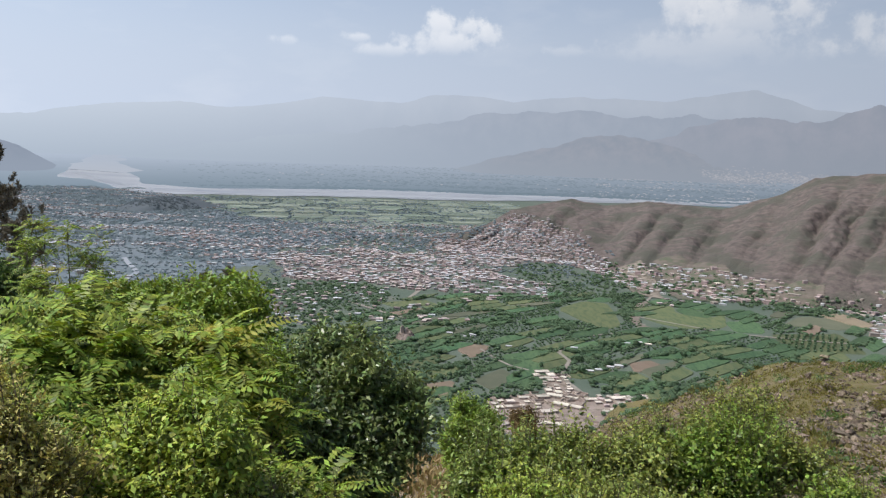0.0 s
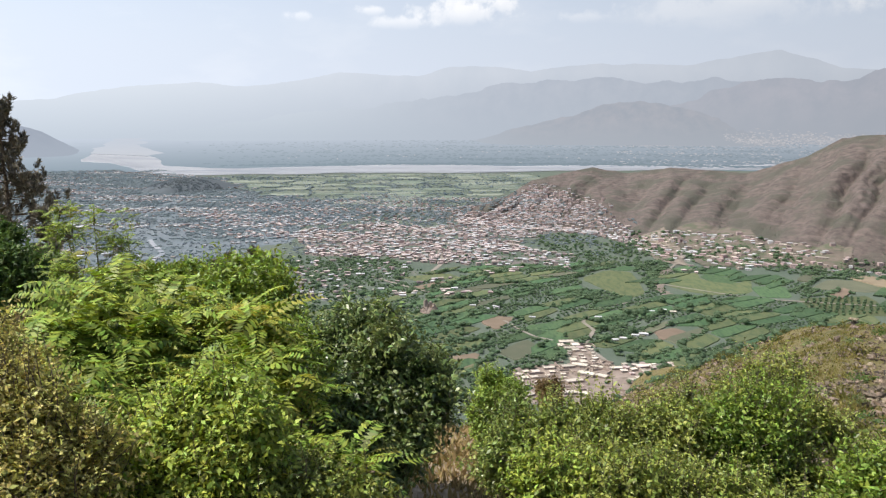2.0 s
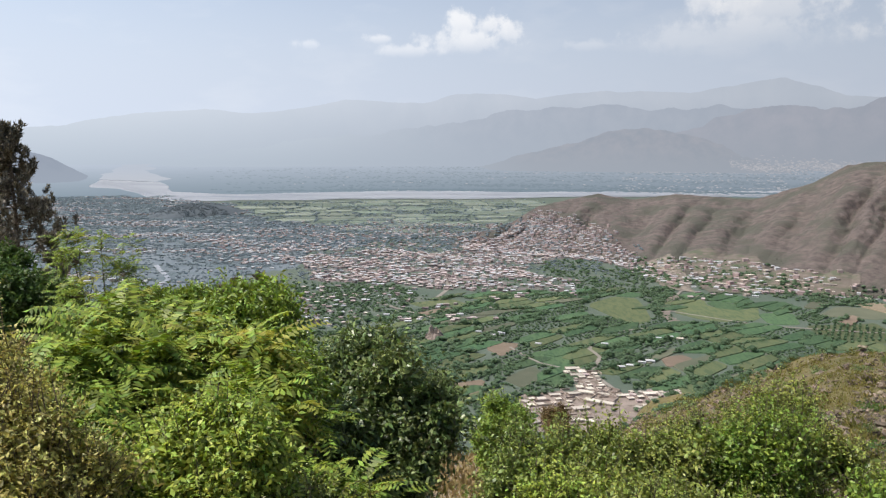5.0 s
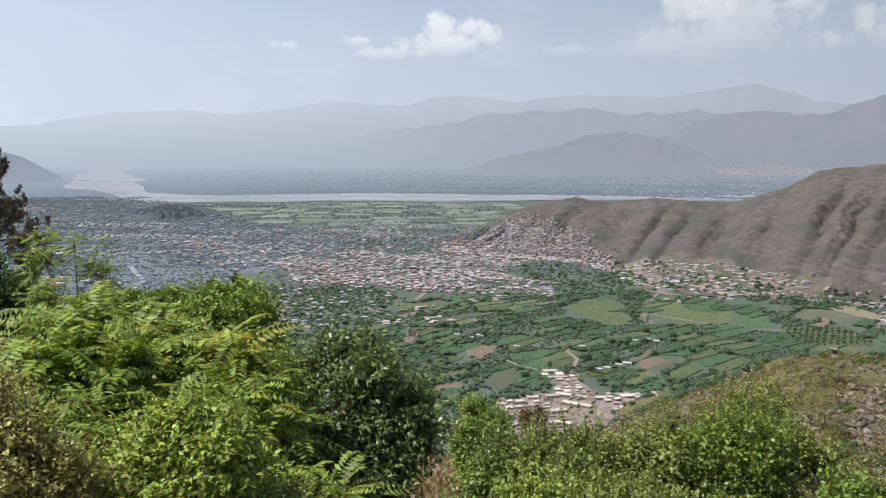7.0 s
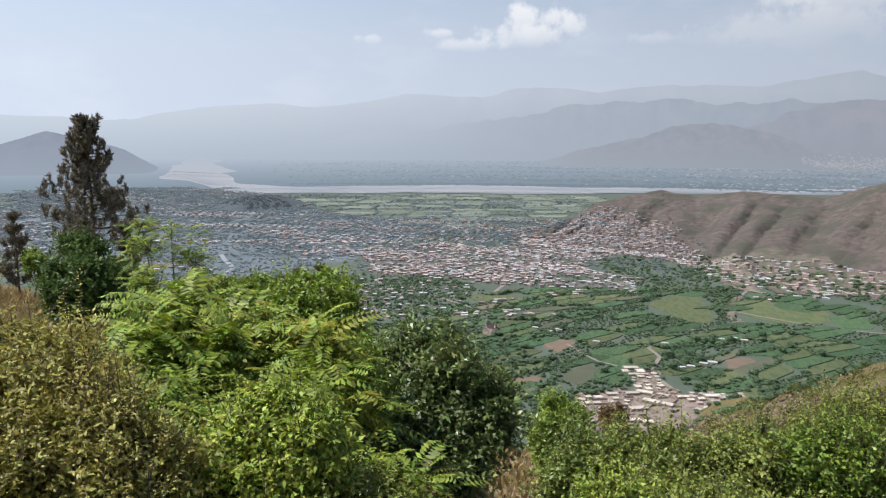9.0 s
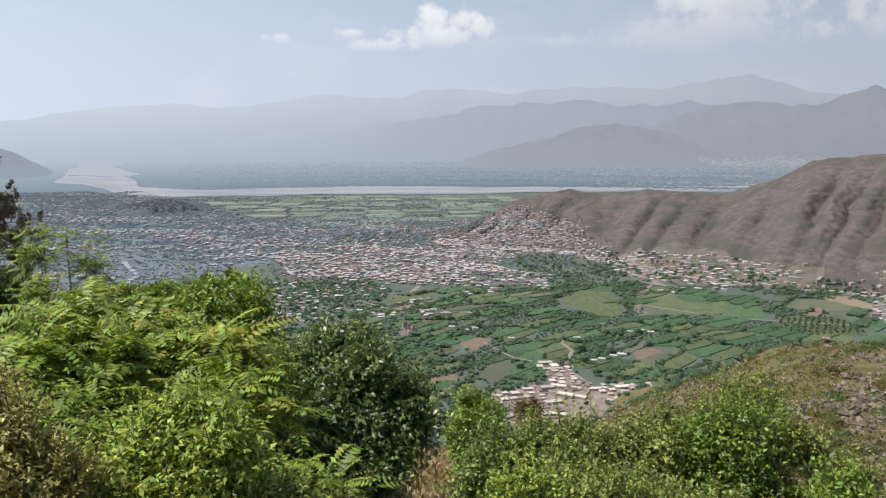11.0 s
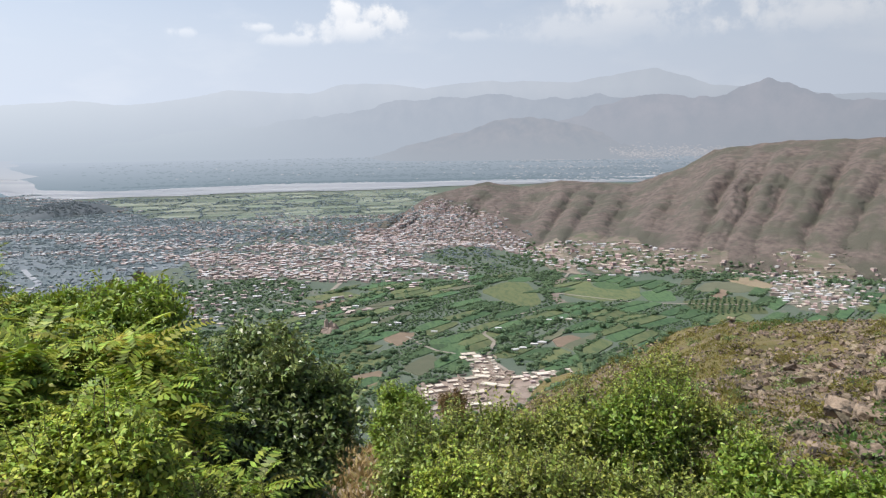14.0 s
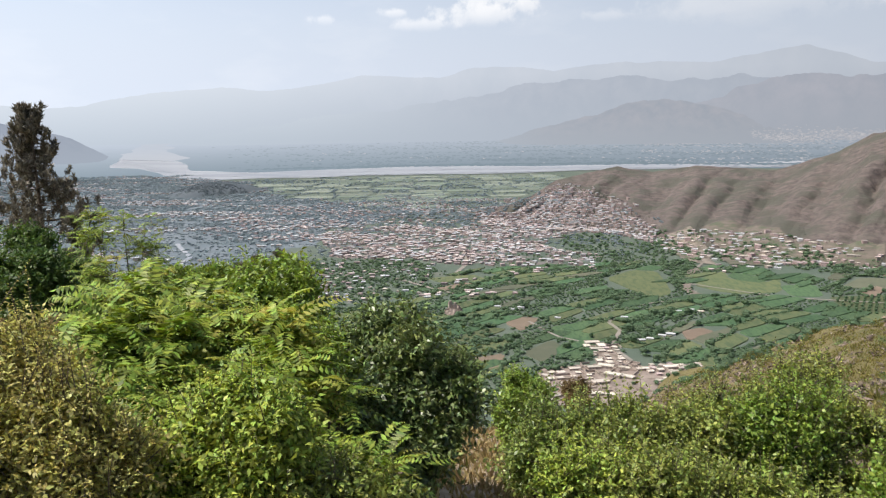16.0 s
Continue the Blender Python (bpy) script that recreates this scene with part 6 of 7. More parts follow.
def ragged_patch(name, poly, cell, amp, material, lift, label, high=99.0):
    """Ground inside a ragged outline."""
    poly = np.array(poly, float)
    lo, hi = poly.min(0) - 2 * amp, poly.max(0) + 2 * amp
    xs, ys = np.arange(lo[0], hi[0], cell), np.arange(lo[1], hi[1], cell)
    gx, gy = np.meshgrid(xs, ys)
    i = np.arange(gx.size).reshape(gx.shape)
    keep = ragged(poly, gx[:-1, :-1] + cell / 2, gy[:-1, :-1] + cell / 2, amp)
    up = spur_z(np.degrees(np.arctan2(-gx, gy)), np.hypot(gx, gy))
    keep &= np.maximum(up[:-1, :-1], up[1:, 1:]) < high
    f = np.stack([i[:-1, :-1], i[:-1, 1:], i[1:, 1:], i[1:, :-1]], -1)[keep]
    used, f = np.unique(f, return_inverse=True)
    x, y = gx.ravel()[used], gy.ravel()[used]
    v = np.column_stack([x, y, lift + np.maximum(0, spur_z(np.degrees(np.arctan2(-x, y)), np.hypot(x, y)))])
    return tagged(new(name, solid_mesh(name, v, f.reshape(-1, 4), material)), label, "earth", kind="structure")


def scatter(poly, n, r, amp=0.0):
    poly = np.array(poly, float)
    lo, hi = poly.min(0) - 2 * amp, poly.max(0) + 2 * amp
    out = np.zeros((0, 2))
    while len(out) < n:
        p = lo + (hi - lo) * r.random((n, 2))
        out = np.concatenate([out, p[ragged(poly, p[:, 0], p[:, 1], amp)]])
    return out[:n]


def house_prototype(width, depth, height, style, seed, label):
    """A flat-roofed house: walls with openings, roof slab, parapet, door and windows."""
    r = np.random.default_rng(seed)
    thing = new("house")
    tagged(thing, label, "house", "houses of the valley")
    wall = M[("mud", "brick", "lime")[style]]
    v, f = boxes([(0, 0, -1.5, width, depth, height + 1.5, 0)])
    child("wall", solid_mesh("wall", v, f, wall), thing)
    v, f = boxes([(0, 0, height, width + 0.7, depth + 0.7, 0.35, 0)])
    child("roof", solid_mesh("roof", v, f, M["village_roof" if style == 0 else "flat_roof" if style == 1 else "tin"]), thing, "pale flat roof")
    if style != 2:
        e = [(0, depth / 2, height + 0.35, width + 0.6, 0.35, 0.32, 0), (0, -depth / 2, height + 0.35, width + 0.6, 0.35, 0.25, 0), (width / 2, 0, height + 0.35, 0.35, depth, 0.3, 0), (-width / 2, 0, height + 0.35, 0.35, depth, 0.3, 0)]
        v, f = boxes(e)
        child("parapet", solid_mesh("parapet", v, f, wall), thing)
    n = max(2, int(width / 4))
    for k in range(n):
        x = -width / 2 + width * (k + 0.5) / n
        tall = k == n // 2
        v, f = boxes([(x, -depth / 2, 0.0 if tall else 1.1, 1.2, 0.24, 2.2 if tall else 1.3, 0)])
        child("door" if tall else "window", solid_mesh("opening", v, f, M["gap"]), thing, "dark doorway" if tall else "dark window opening")
    return thing


def build_houses():
    r = np.random.default_rng(77)
    kinds = [house_prototype(w, d, h, s, 400 + k, lab) for k, (w, d, h, s, lab) in enumerate((
        (12, 10, 2.6, 0, "low mud-walled house with a pale flat roof"), (9, 8, 2.5, 0, "small mud-walled house with a flat roof"), (18, 9, 2.6, 0, "long mud-walled house with a pale flat roof"),
        (10, 8, 5.6, 1, "two-storey brick house with a flat roof"), (12, 7, 3.0, 2, "whitewashed house with a bright tin roof"), (10, 8, 3.0, 1, "brick house with a pale flat roof")))]
    used = set()
    count = 0

    def put(k, x, y, turn, z=0.0, s=0.62):
        nonlocal count
        s = s * r.uniform(0.75, 1.15)
        m = pose(x, y, z, 0, 0, turn) @ Matrix.Diagonal((s, s, s * r.uniform(0.85, 1.15), 1))
        if k in used:
            copy_thing(kinds[k], m).matrix_basis = m
        else:
            used.add(k)
            kinds[k].matrix_basis = m
        count += 1

    taken = []

    def clear(x, y, gap):
        if any((x - a) ** 2 + (y - b) ** 2 < gap * gap for a, b in taken):
            return False
        taken.append((x, y))
        return True

    # the village under the hillside: two courts and rows of long houses
    for x, y, turn, k in ((95, 628, 8, 2), (89, 619, 98, 0), (96, 611, 8, 2), (102, 620, 98, 0), (87, 562, 12, 2), (97, 565, -20, 2), (111, 562, -32, 2), (99, 544, -30, 2), (109, 541, -30, 2), (87, 529, 18, 2), (80, 505, 6, 2), (90, 503, 6, 0),
                          (126, 559, 6, 2), (134, 532, -35, 2), (147, 534, 20, 2), (146, 527, 18, 0), (150, 564, 10, 2), (161, 562, 16, 2), (170, 565, 14, 0), (149, 549, 12, 0), (59, 549, 14, 0), (71, 559, 10, 2), (50, 500, 30, 0), (49, 535, 10, 0)):
        taken.append((x, y))
        put(k, x, y, turn, 0.0, 0.68)
    for poly, most, gap, kk in (([(90, 575), (94, 612), (114, 618), (117, 585), (108, 572)], 30, 6.6, [1, 1, 5, 0]), ([(135, 572), (178, 572), (170, 540), (140, 530), (128, 556)], 30, 7.0, [1, 1, 0, 5]), ([(46, 548), (74, 563), (84, 545), (66, 500), (42, 490)], 18, 8.0, [1, 0, 1])):
        made = 0
        for p in scatter(poly, 500, r):
            if made < most and clear(p[0], p[1], gap):
                put(int(r.choice(kk)), p[0], p[1], r.choice([12, 12, 102, -25]) + r.normal() * 8, 0.0, 0.52)
                made += 1
    for x, y, w, d, turn in ((110, 553, 18, 12, -31), (154, 556, 16, 11, 14), (60, 540, 14, 10, 12)):
        v, f = boxes([(0, d / 2, -0.3, w, 0.5, 2.1, 0), (0, -d / 2, -0.3, w * 0.7, 0.5, 2.0, 0), (w / 2, 0, -0.3, 0.5, d, 2.1, 0), (-w / 2, 0, -0.3, 0.5, d, 1.9, 0)])
        ob = new("courtyard_wall", solid_mesh("courtyard_wall", v, f, M["mud"]))
        ob.matrix_world = pose(x, y, 0.05, 0, 0, turn)
        tagged(ob, "low mud wall round a village courtyard", "wall", "courtyards of the village")
    for x, y in scatter(VILLAGE, 34, r):
        w, d, h = r.uniform(7, 15), r.uniform(6, 11), r.uniform(1.5, 2.3)
        sides = [(0, d / 2, -0.3, w, 0.5, h, 0), (w / 2, 0, -0.3, 0.5, d, h * 0.95, 0), (-w / 2, d * 0.15, -0.3, 0.5, d * 0.7, h * 0.9, 0), (-w * 0.15, -d / 2, -0.3, w * 0.6, 0.5, h, 0)]
        v, f = boxes(sides[:r.integers(2, 5)])
        ob = new("courtyard_wall", solid_mesh("courtyard_wall", v, f, M["mud"]))
        ob.matrix_world = pose(x, y, 0.05, 0, 0, r.choice([12, 102, -25, -31]) + r.normal() * 6)
        tagged(ob, "low mud wall round a village courtyard", "wall", "courtyards of the village")
    for x, y, k in ((141, 636, 4), (150, 641, 4), (163, 650, 4), (172, 655, 4), (202, 740, 4), (215, 744, 4), (224, 738, 0), (30, 746, 4), (36, 752, 4), (72, 712, 4), (140, 713, 4), (11, 758, 4), (-70, 800, 4), (-58, 812, 4), (-10, 840, 4)):
        put(k, x, y, r.uniform(-20, 20))
        taken.append((x, y))
    # larger buildings at the foot of the barren hill
    for x, y, turn in ((377, 1047, -18), (419, 1035, -20), (388, 1015, -18), (403, 993, -22), (356, 965, -20), (390, 960, -20), (437, 988, -24), (459, 977, -24), (505, 994, -26)):
        taken.append((x, y))
        put(int(r.choice([2, 4, 3])), x, y, turn, max(0.0, float(spur_z(np.array(math.degrees(math.atan2(-x, y))), np.array(math.hypot(x, y))))), 0.85)
    # the foot of the barren hill and the village to its east
    for poly, n in ((FOOT, 84), (EAST, 96), (STRIP, 24), (EDGE, 22)):
        made = 0
        for p in scatter(poly, 1400, r, 20):
            if made < n and clear(p[0], p[1], 9.5):
                yaw = math.degrees(math.atan2(-p[0], p[1]))
                z = max(0.0, float(spur_z(np.array(yaw), np.array(math.hypot(*p)))))
                if z > (34 if poly is FOOT else 26 if poly is EAST else 14):
                    continue
                put(int(r.choice([0, 1, 3, 4, 5, 4])), p[0], p[1], r.choice([-20, 20, -35, 60]) + r.normal() * 14, z, 0.78 if poly is FOOT else 0.58)
                made += 1
    # the near edge of the town
    made = 0
    for p in scatter(SOUTH, 400, r, 20):
        if made < 40 and p[1] < 960 and clear(p[0], p[1], 11):
            put(int(r.choice([0, 1, 1, 5, 5, 4])), p[0], p[1], r.normal() * 14 + 8, 0.0, 0.5)
            made += 1
    # the town beyond: a crowded heart, looser quarters and outskirts, past counting
    def thin(p, gap):
        return p[np.unique(np.round(p / gap), axis=0, return_index=True)[1]]

    town = np.concatenate([thin(scatter(CORE, 6500, r, 25), 9.0), thin(scatter(MIDTOWN, 3000, r, 40), 9.5), thin(scatter(SOUTH, 420, r, 20), 11)])
    busy = fbm(town[:, 0] * 0.6, town[:, 1] * 1.5, 150, 3, 68) + 0.35 * r.normal(size=len(town))
    heart = inside(CORE, town[:, 0], town[:, 1])
    town = town[(busy > np.where(heart, -0.3, 0.12)) & ~((town[:, 1] < 900) & (r.random(len(town)) < 0.3))]
    known = np.array(taken)
    town = town[np.min(np.hypot(town[:, None, 0] - known[:, 0], town[:, None, 1] - known[:, 1]), 1) > 7]
    sub = scatter(SUBURB, 15000, r, 90)
    keep = fbm(sub[:, 0] * 0.4, sub[:, 1] * 1.6, 240, 4, 61) + 0.17 * r.normal(size=len(sub)) > 0.27
    extra = np.concatenate([scatter(FOOT, 170, r, 20), scatter(EAST, 230, r, 20), scatter(STRIP, 40, r, 20), scatter(EDGE, 40, r, 20)])
    high = spur_z(np.degrees(np.arctan2(-extra[:, 0], extra[:, 1])), np.hypot(extra[:, 0], extra[:, 1]))
    extra = extra[high < np.where(extra[:, 0] < 470, 34, 24)]
    extra = extra[np.min(np.hypot(extra[:, None, 0] - known[:, 0], extra[:, None, 1] - known[:, 1]), 1) > 7]
    extra = extra[np.unique(np.round(extra / 8), axis=0, return_index=True)[1]]
    slope = []
    for _ in range(8200):
        yaw, s = r.uniform(-13.5, 0.5), r.random()
        a, b, h = [np.interp(-yaw, -SPUR[:, 0], SPUR[:, k]) for k in (1, 2, 3)]
        d = a - 60 + (b - a) * s * 1.02
        if s < 1.45 + 0.105 * yaw + 0.08 * r.normal():
            slope.append(polar(yaw, d))
    slope = np.array(slope)
    slope = slope[np.unique(np.round(slope / 8.5), axis=0, return_index=True)[1]]
    wide = scatter(TOWN, 1500, r, 190)
    wide = wide[(~ragged(TOWN, wide[:, 0], wide[:, 1], 60)) & (wide[:, 1] > 800) & (fbm(wide[:, 0], wide[:, 1] * 1.5, 130, 3, 63) + 0.2 * r.normal(size=len(wide)) > 0.1)]
    wide = wide[spur_z(np.degrees(np.arctan2(-wide[:, 0], wide[:, 1])), np.hypot(*wide.T)) < 6]
    town = np.concatenate([town, wide])
    everything = np.concatenate([town, sub[keep], extra, slope])
    n = len(everything)
    yaw, d = np.degrees(np.arctan2(-everything[:, 0], everything[:, 1])), np.hypot(everything[:, 0], everything[:, 1])
    z = np.maximum(0, spur_z(yaw, d))
    turn = np.where(r.random(n) < 0.5, 0.12, -0.25) + 0.22 * r.normal(size=n)
    w, dep, hgt = r.uniform(3.2, 8.0, n), r.uniform(3.4, 6.4, n), np.where(r.random(n) < 0.12, 4.2, 2.2) * r.uniform(0.8, 1.2, n)
    big = r.random(n) < 0.06
    w[big] *= 1.8
    walls = np.column_stack([everything, z - 3, w, dep, hgt + 3, turn])
    roofs = np.column_stack([everything, z + hgt, w + 0.7, dep + 0.7, np.full(n, 0.5), turn])
    ahead = np.column_stack([np.sin(turn), -np.cos(turn)]) * (dep / 2)[:, None]
    front = r.random(n) < np.where(np.hypot(everything[:, 0], everything[:, 1]) > 1250, 0.0, 0.4)
    gaps = np.column_stack([everything + ahead, z + 0.6, w * 0.6, np.full(n, 0.3), hgt * 0.55, turn])[front]
    style = r.choice(3, n, p=[0.34, 0.52, 0.14])
    far_off = (np.arange(n) >= len(town)) & (np.arange(n) < len(town) + int(keep.sum()))
    style = np.where(far_off, r.choice(3, n, p=[0.5, 0.14, 0.36]), style)
    outskirts = (np.arange(n) >= len(town)) & (np.arange(n) < len(town) + int(keep.sum()) + len(extra))
    lid = np.where(r.random(n) < np.where(far_off, 0.7, np.where(outskirts, 0.4, 0.3)), 4, 3)
    v, f = boxes(np.concatenate([walls, roofs, gaps]))
    index = np.repeat(np.concatenate([style, lid, np.full(int(front.sum()), 5)]), 6)
    tagged(new("town_houses", solid_mesh("town_houses", v, f, [M["mud"], M["brick"], M["lime"], M["flat_roof"], M["tin"], M["gap"]], False, index)),
           "crowded flat-roofed brick and mud houses of the town", "town", kind="stuff")
    return np.array(taken), everything


def ribbon(name, pts, wide, material, lift, label, category):
    pts = wavy(pts, 14, 1.5, 71)
    d = np.gradient(pts, axis=0)
    nrm = unit(np.column_stack([-d[:, 1], d[:, 0]])) * wide / 2
    yaw, dist = np.degrees(np.arctan2(-pts[:, 0], pts[:, 1])), np.hypot(pts[:, 0], pts[:, 1])
    z = np.maximum(0, spur_z(yaw, dist)) + lift
    v = np.concatenate([np.column_stack([pts + nrm, z]), np.column_stack([pts - nrm, z])])
    n = len(pts)
    f = [(k + n, k + n + 1, k + 1, k) for k in range(n - 1)]
    return tagged(new(name, solid_mesh(name, v, f, material)), label, category, kind="structure")


def patch(name, pts, material, lift, label, category):
    me = bpy.data.meshes.new(name)
    pts = np.array(pts, float)
    ring = wavy(np.concatenate([pts, pts[:1]]), 9, 3.0, 81)[:-1]
    me.from_pydata([(*p, lift) for p in ring], [], [tuple(range(len(ring)))])
    me.materials.append(material)
    return tagged(new(name, me), label, category, kind="structure")


def mound():
    """The ruin on a knoll among the orchards."""
    r = np.random.default_rng(91)
    thing = new("ruined_tower")
    thing.location = (-36, 734, 0)
    tagged(thing, "crumbling brown earthen ruin on a low mound", "ruin")
    bm = bmesh.new()
    bmesh.ops.create_cone(bm, cap_ends=True, segments=22, radius1=12, radius2=6.5, depth=6)
    bmesh.ops.subdivide_edges(bm, edges=bm.edges[:], cuts=2, use_grid_fill=True)
    for v in bm.verts:
        v.co += Vector(r.normal(size=3)) * 0.5
        v.co.z += 2.6
    me = bpy.data.meshes.new("mound")
    bm.to_mesh(me)
    bm.free()
    me.materials.append(M["earth"])
    child("mound", me, thing, "eroded earthen mound")
    for x, y, w, h in ((-4, 0, 3.4, 9), (1, 1, 4.4, 6.5), (5, -1, 3.0, 4.5)):
        v, f = boxes([(x, y, 3, w, 3.4, h, 0.3), (x + 0.4, y, 3, w * 0.6, 2.2, h + 1.4, 0.5)])
        child("wall", solid_mesh("stump", np.array(v) + r.normal(size=(len(v), 3)) * 0.3, f, M["mud"]), thing, "broken mud wall")


def wooded_hillock(r):
    """A low dark hill with trees in the outskirts."""
    c = np.array(polar(21.4, 2330))
    a = np.linspace(0, 2 * math.pi, 49)[:-1]
    k = np.linspace(0, 1, 14)[:, None]
    out = 1 + 0.12 * np.sin(3 * a + 1) + 0.07 * np.sin(7 * a)
    x, y = c[0] + np.cos(a) * k * 128 * out, c[1] + np.sin(a) * k * 190 * out
    z = 28 * np.cos(k * math.pi / 2) ** 0.9 * (1 + 0.1 * np.sin(2 * a + 3 * k)) + 0 * a - 0.5
    i = np.arange(14 * 48).reshape(14, 48)
    n = np.roll(i, -1, 1)
    f = np.stack([i[:-1], i[1:], n[1:], n[:-1]], -1).reshape(-1, 4)
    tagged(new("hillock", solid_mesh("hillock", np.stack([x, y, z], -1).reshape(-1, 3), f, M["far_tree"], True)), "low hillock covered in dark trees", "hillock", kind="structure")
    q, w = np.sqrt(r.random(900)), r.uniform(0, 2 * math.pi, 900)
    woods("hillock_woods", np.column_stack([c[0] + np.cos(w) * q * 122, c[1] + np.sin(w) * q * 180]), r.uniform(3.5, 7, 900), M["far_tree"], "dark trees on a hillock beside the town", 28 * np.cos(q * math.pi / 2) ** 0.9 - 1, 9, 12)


def valley():
    r = np.random.default_rng(99)
    ragged_patch("village_ground", VILLAGE, 3.0, 12, M["earth"], 0.12, "trodden bare earth of the village")
    ragged_patch("stream_bank", [(308, 1225), (352, 1228), (346, 1116), (312, 985), (283, 1010), (278, 1104)], 3.0, 8, M["cutting"], 1.2, "pale earthen cutting at the foot of the hill")
    ragged_patch("terrace_earth", [(373, 1225), (421, 1235), (470, 1150), (458, 1095), (409, 975), (330, 990), (356, 1116)], 3.0, 10, M["terrace_earth"], 1.2, "bare brown earth between houses under the hill")
    ragged_patch("terrace_earth", [(453, 1095), (552, 1003), (524, 968), (420, 980)], 3.0, 8, M["terrace_earth"], 1.2, "bare brown earth between houses under the hill")
    ragged_patch("terrace_earth", [(610, 975), (646, 978), (668, 945), (680, 892), (657, 870), (608, 935)], 3.0, 5, M["terrace_earth"], 1.0, "tan terraced earth under the barren hill")
    for k in range(6):
        yaw = np.linspace(-32.6 - 0.1 * k, -37.6 + 0.35 * k, 9)
        d = np.interp(-yaw, -SPUR[:, 0], SPUR[:, 1]) - 6 + 7 * k + 4 * np.sin((yaw + 32) * 0.7)
        ribbon("terrace", np.column_stack([-np.sin(np.radians(yaw)) * d, np.cos(np.radians(yaw)) * d]), 2.0, M["straw_field"], 1.15, "tan terrace step under the barren hill", "terrace")
    ragged_patch("town_ground", CORE, 8.0, 40, M["town_ground"], 0.16, "bare dusty ground between the town's houses")
    ragged_patch("suburb_ground", SUBURB, 16.0, 90, M["hazed_ground"], 0.08, "haze-tinted green ground of the outskirts")
    ragged_patch("east_ground", EAST, 5.0, 20, M["earth_green"], 0.20, "bare earth around the village under the hill", 3.0)
    near, far, rows = build_fields()
    taken, town = build_houses()
    mound()
    wooded_hillock(r)
    flat_field("terrace", [(496, 910), (535, 924), (541, 861), (518, 836)], M["straw_field"], "tan stubble field under the barren hill")
    ribbon("road", [(300, 1190), (285, 1060), (305, 1005), (268, 930), (240, 880), (236, 812), (262, 770)], 4, M["dust_road"], 0.9, "pale dusty track along the stream", "road")
    ribbon("road", [(236, 880), (330, 800), (420, 775), (520, 760), (640, 800), (760, 830)], 4, M["dust_road"], 0.9, "pale dusty road past the fields", "road")
    ribbon("road", [(121, 580), (112, 612), (118, 640), (128, 668), (120, 700), (150, 760), (220, 790), (244, 830)], 4, M["dust_road"], 0.9, "narrow farm track from the village", "road")
    ribbon("road", [(-541, 1190), (-505, 1130), (-462, 1060), (-452, 985), (-520, 940)], 8, M["gravel"], 0.9, "winding pale road by the suburb", "road")
    ribbon("road", [(-197, 1732), (-130, 1500), (-89, 1352), (-39, 1160), (-30, 1000), (-44, 930), (-10, 905), (30, 880)], 6, M["dust_road"], 0.4, "long pale road through the town", "road")
    ribbon("road", [(-120, 905), (-70, 850), (-40, 820)], 5, M["dust_road"], 0.9, "short pale lane to the town", "road")
    ribbon("road", [(42, 700), (60, 660), (72, 640), (84, 634)], 3, M["dust_road"], 0.9, "narrow field path to the village", "road")
    ribbon("stream_bed", [(316, 960), (282, 957), (262, 925), (248, 880), (238, 850), (237, 822), (256, 792)], 11, M["pale_earth"], 0.95, "pale gravel bed of a small stream", "stream")
    # orchard rows, each tree a thing
    shapes = clump_shapes(r, 3, 30)
    u, v = np.array([0.97, 0.24]), np.array([-0.24, 0.97])
    meshes = []
    for q in shapes:
        meshes.append((quads_mesh("crown", q[:-2], M["valley_tree"]), quads_mesh("trunk", q[-2:], M["bark"])))

    def tree(name, x, y, h, lab, cat, group):
        t = new(name)
        t.location, t.scale = (x, y, 0.3), (h * 1.5, h * 1.5, h)
        t.rotation_euler = (0, 0, r.uniform(0, 6.28))
        tagged(t, lab, cat, group)
        a, b = meshes[r.integers(3)]
        child("crown", a, t)
        child("trunk", b, t)

    patch("orchard_ground", ORCHARD, M["crop_b"], 0.25, "grassy ground under orchard rows", "orchard")
    for i in range(12):
        for j in range(10):
            p = np.array((372, 722)) + u * (i * 8.5) + v * (j * 9.0)
            if inside(ORCHARD, *p):
                tree("orchard_tree", *(p + r.normal(size=2) * 0.6), r.uniform(3.2, 4.4), "round green fruit tree in an orchard row", "fruit tree", "orchard rows")
    for k in range(90):
        p = near[r.integers(len(near))]
        tree("field_tree", p[0] + r.normal() * 2, p[1] + r.normal() * 2, r.uniform(5, 9), "tall green tree on a field edge", "tree", "trees along the fields")
    banks = np.concatenate([scatter(p, n, r, 4) for p, n in (
        ([(112, 791), (151, 843), (172, 815), (167, 797), (136, 796)], 90), ([(239, 933), (273, 985), (277, 959), (248, 899), (229, 827), (220, 836)], 110),
        ([(135, 696), (179, 740), (202, 757), (197, 730), (153, 690)], 80), ([(125, 669), (160, 690), (182, 677), (170, 641), (127, 633)], 90))])
    lens = scatter([(123, 1270), (206, 1270), (280, 1140), (253, 994), (188, 968), (148, 1022), (126, 1126)], 420, r, 12)
    lens = lens[r.random(len(lens)) < 0.85]
    suburb_edge = scatter([(-370, 1010), (-263, 1028), (-217, 844), (-179, 734), (-400, 640), (-600, 800)], 900, r, 20)
    south = scatter(SOUTH, 420, r, 20)
    hood = scatter([(-170, 620), (-60, 900), (0, 960), (130, 975), (215, 1000), (310, 1060), (260, 930), (120, 900), (20, 720), (-20, 570)], 1100, r)
    hood = hood[fbm(hood[:, 0], hood[:, 1], 90, 3, 64) + 0.3 * r.normal(size=len(hood)) > 0.3]
    grove = scatter([(225, 985), (340, 1090), (300, 1010), (265, 940), (235, 900)], 90, r)
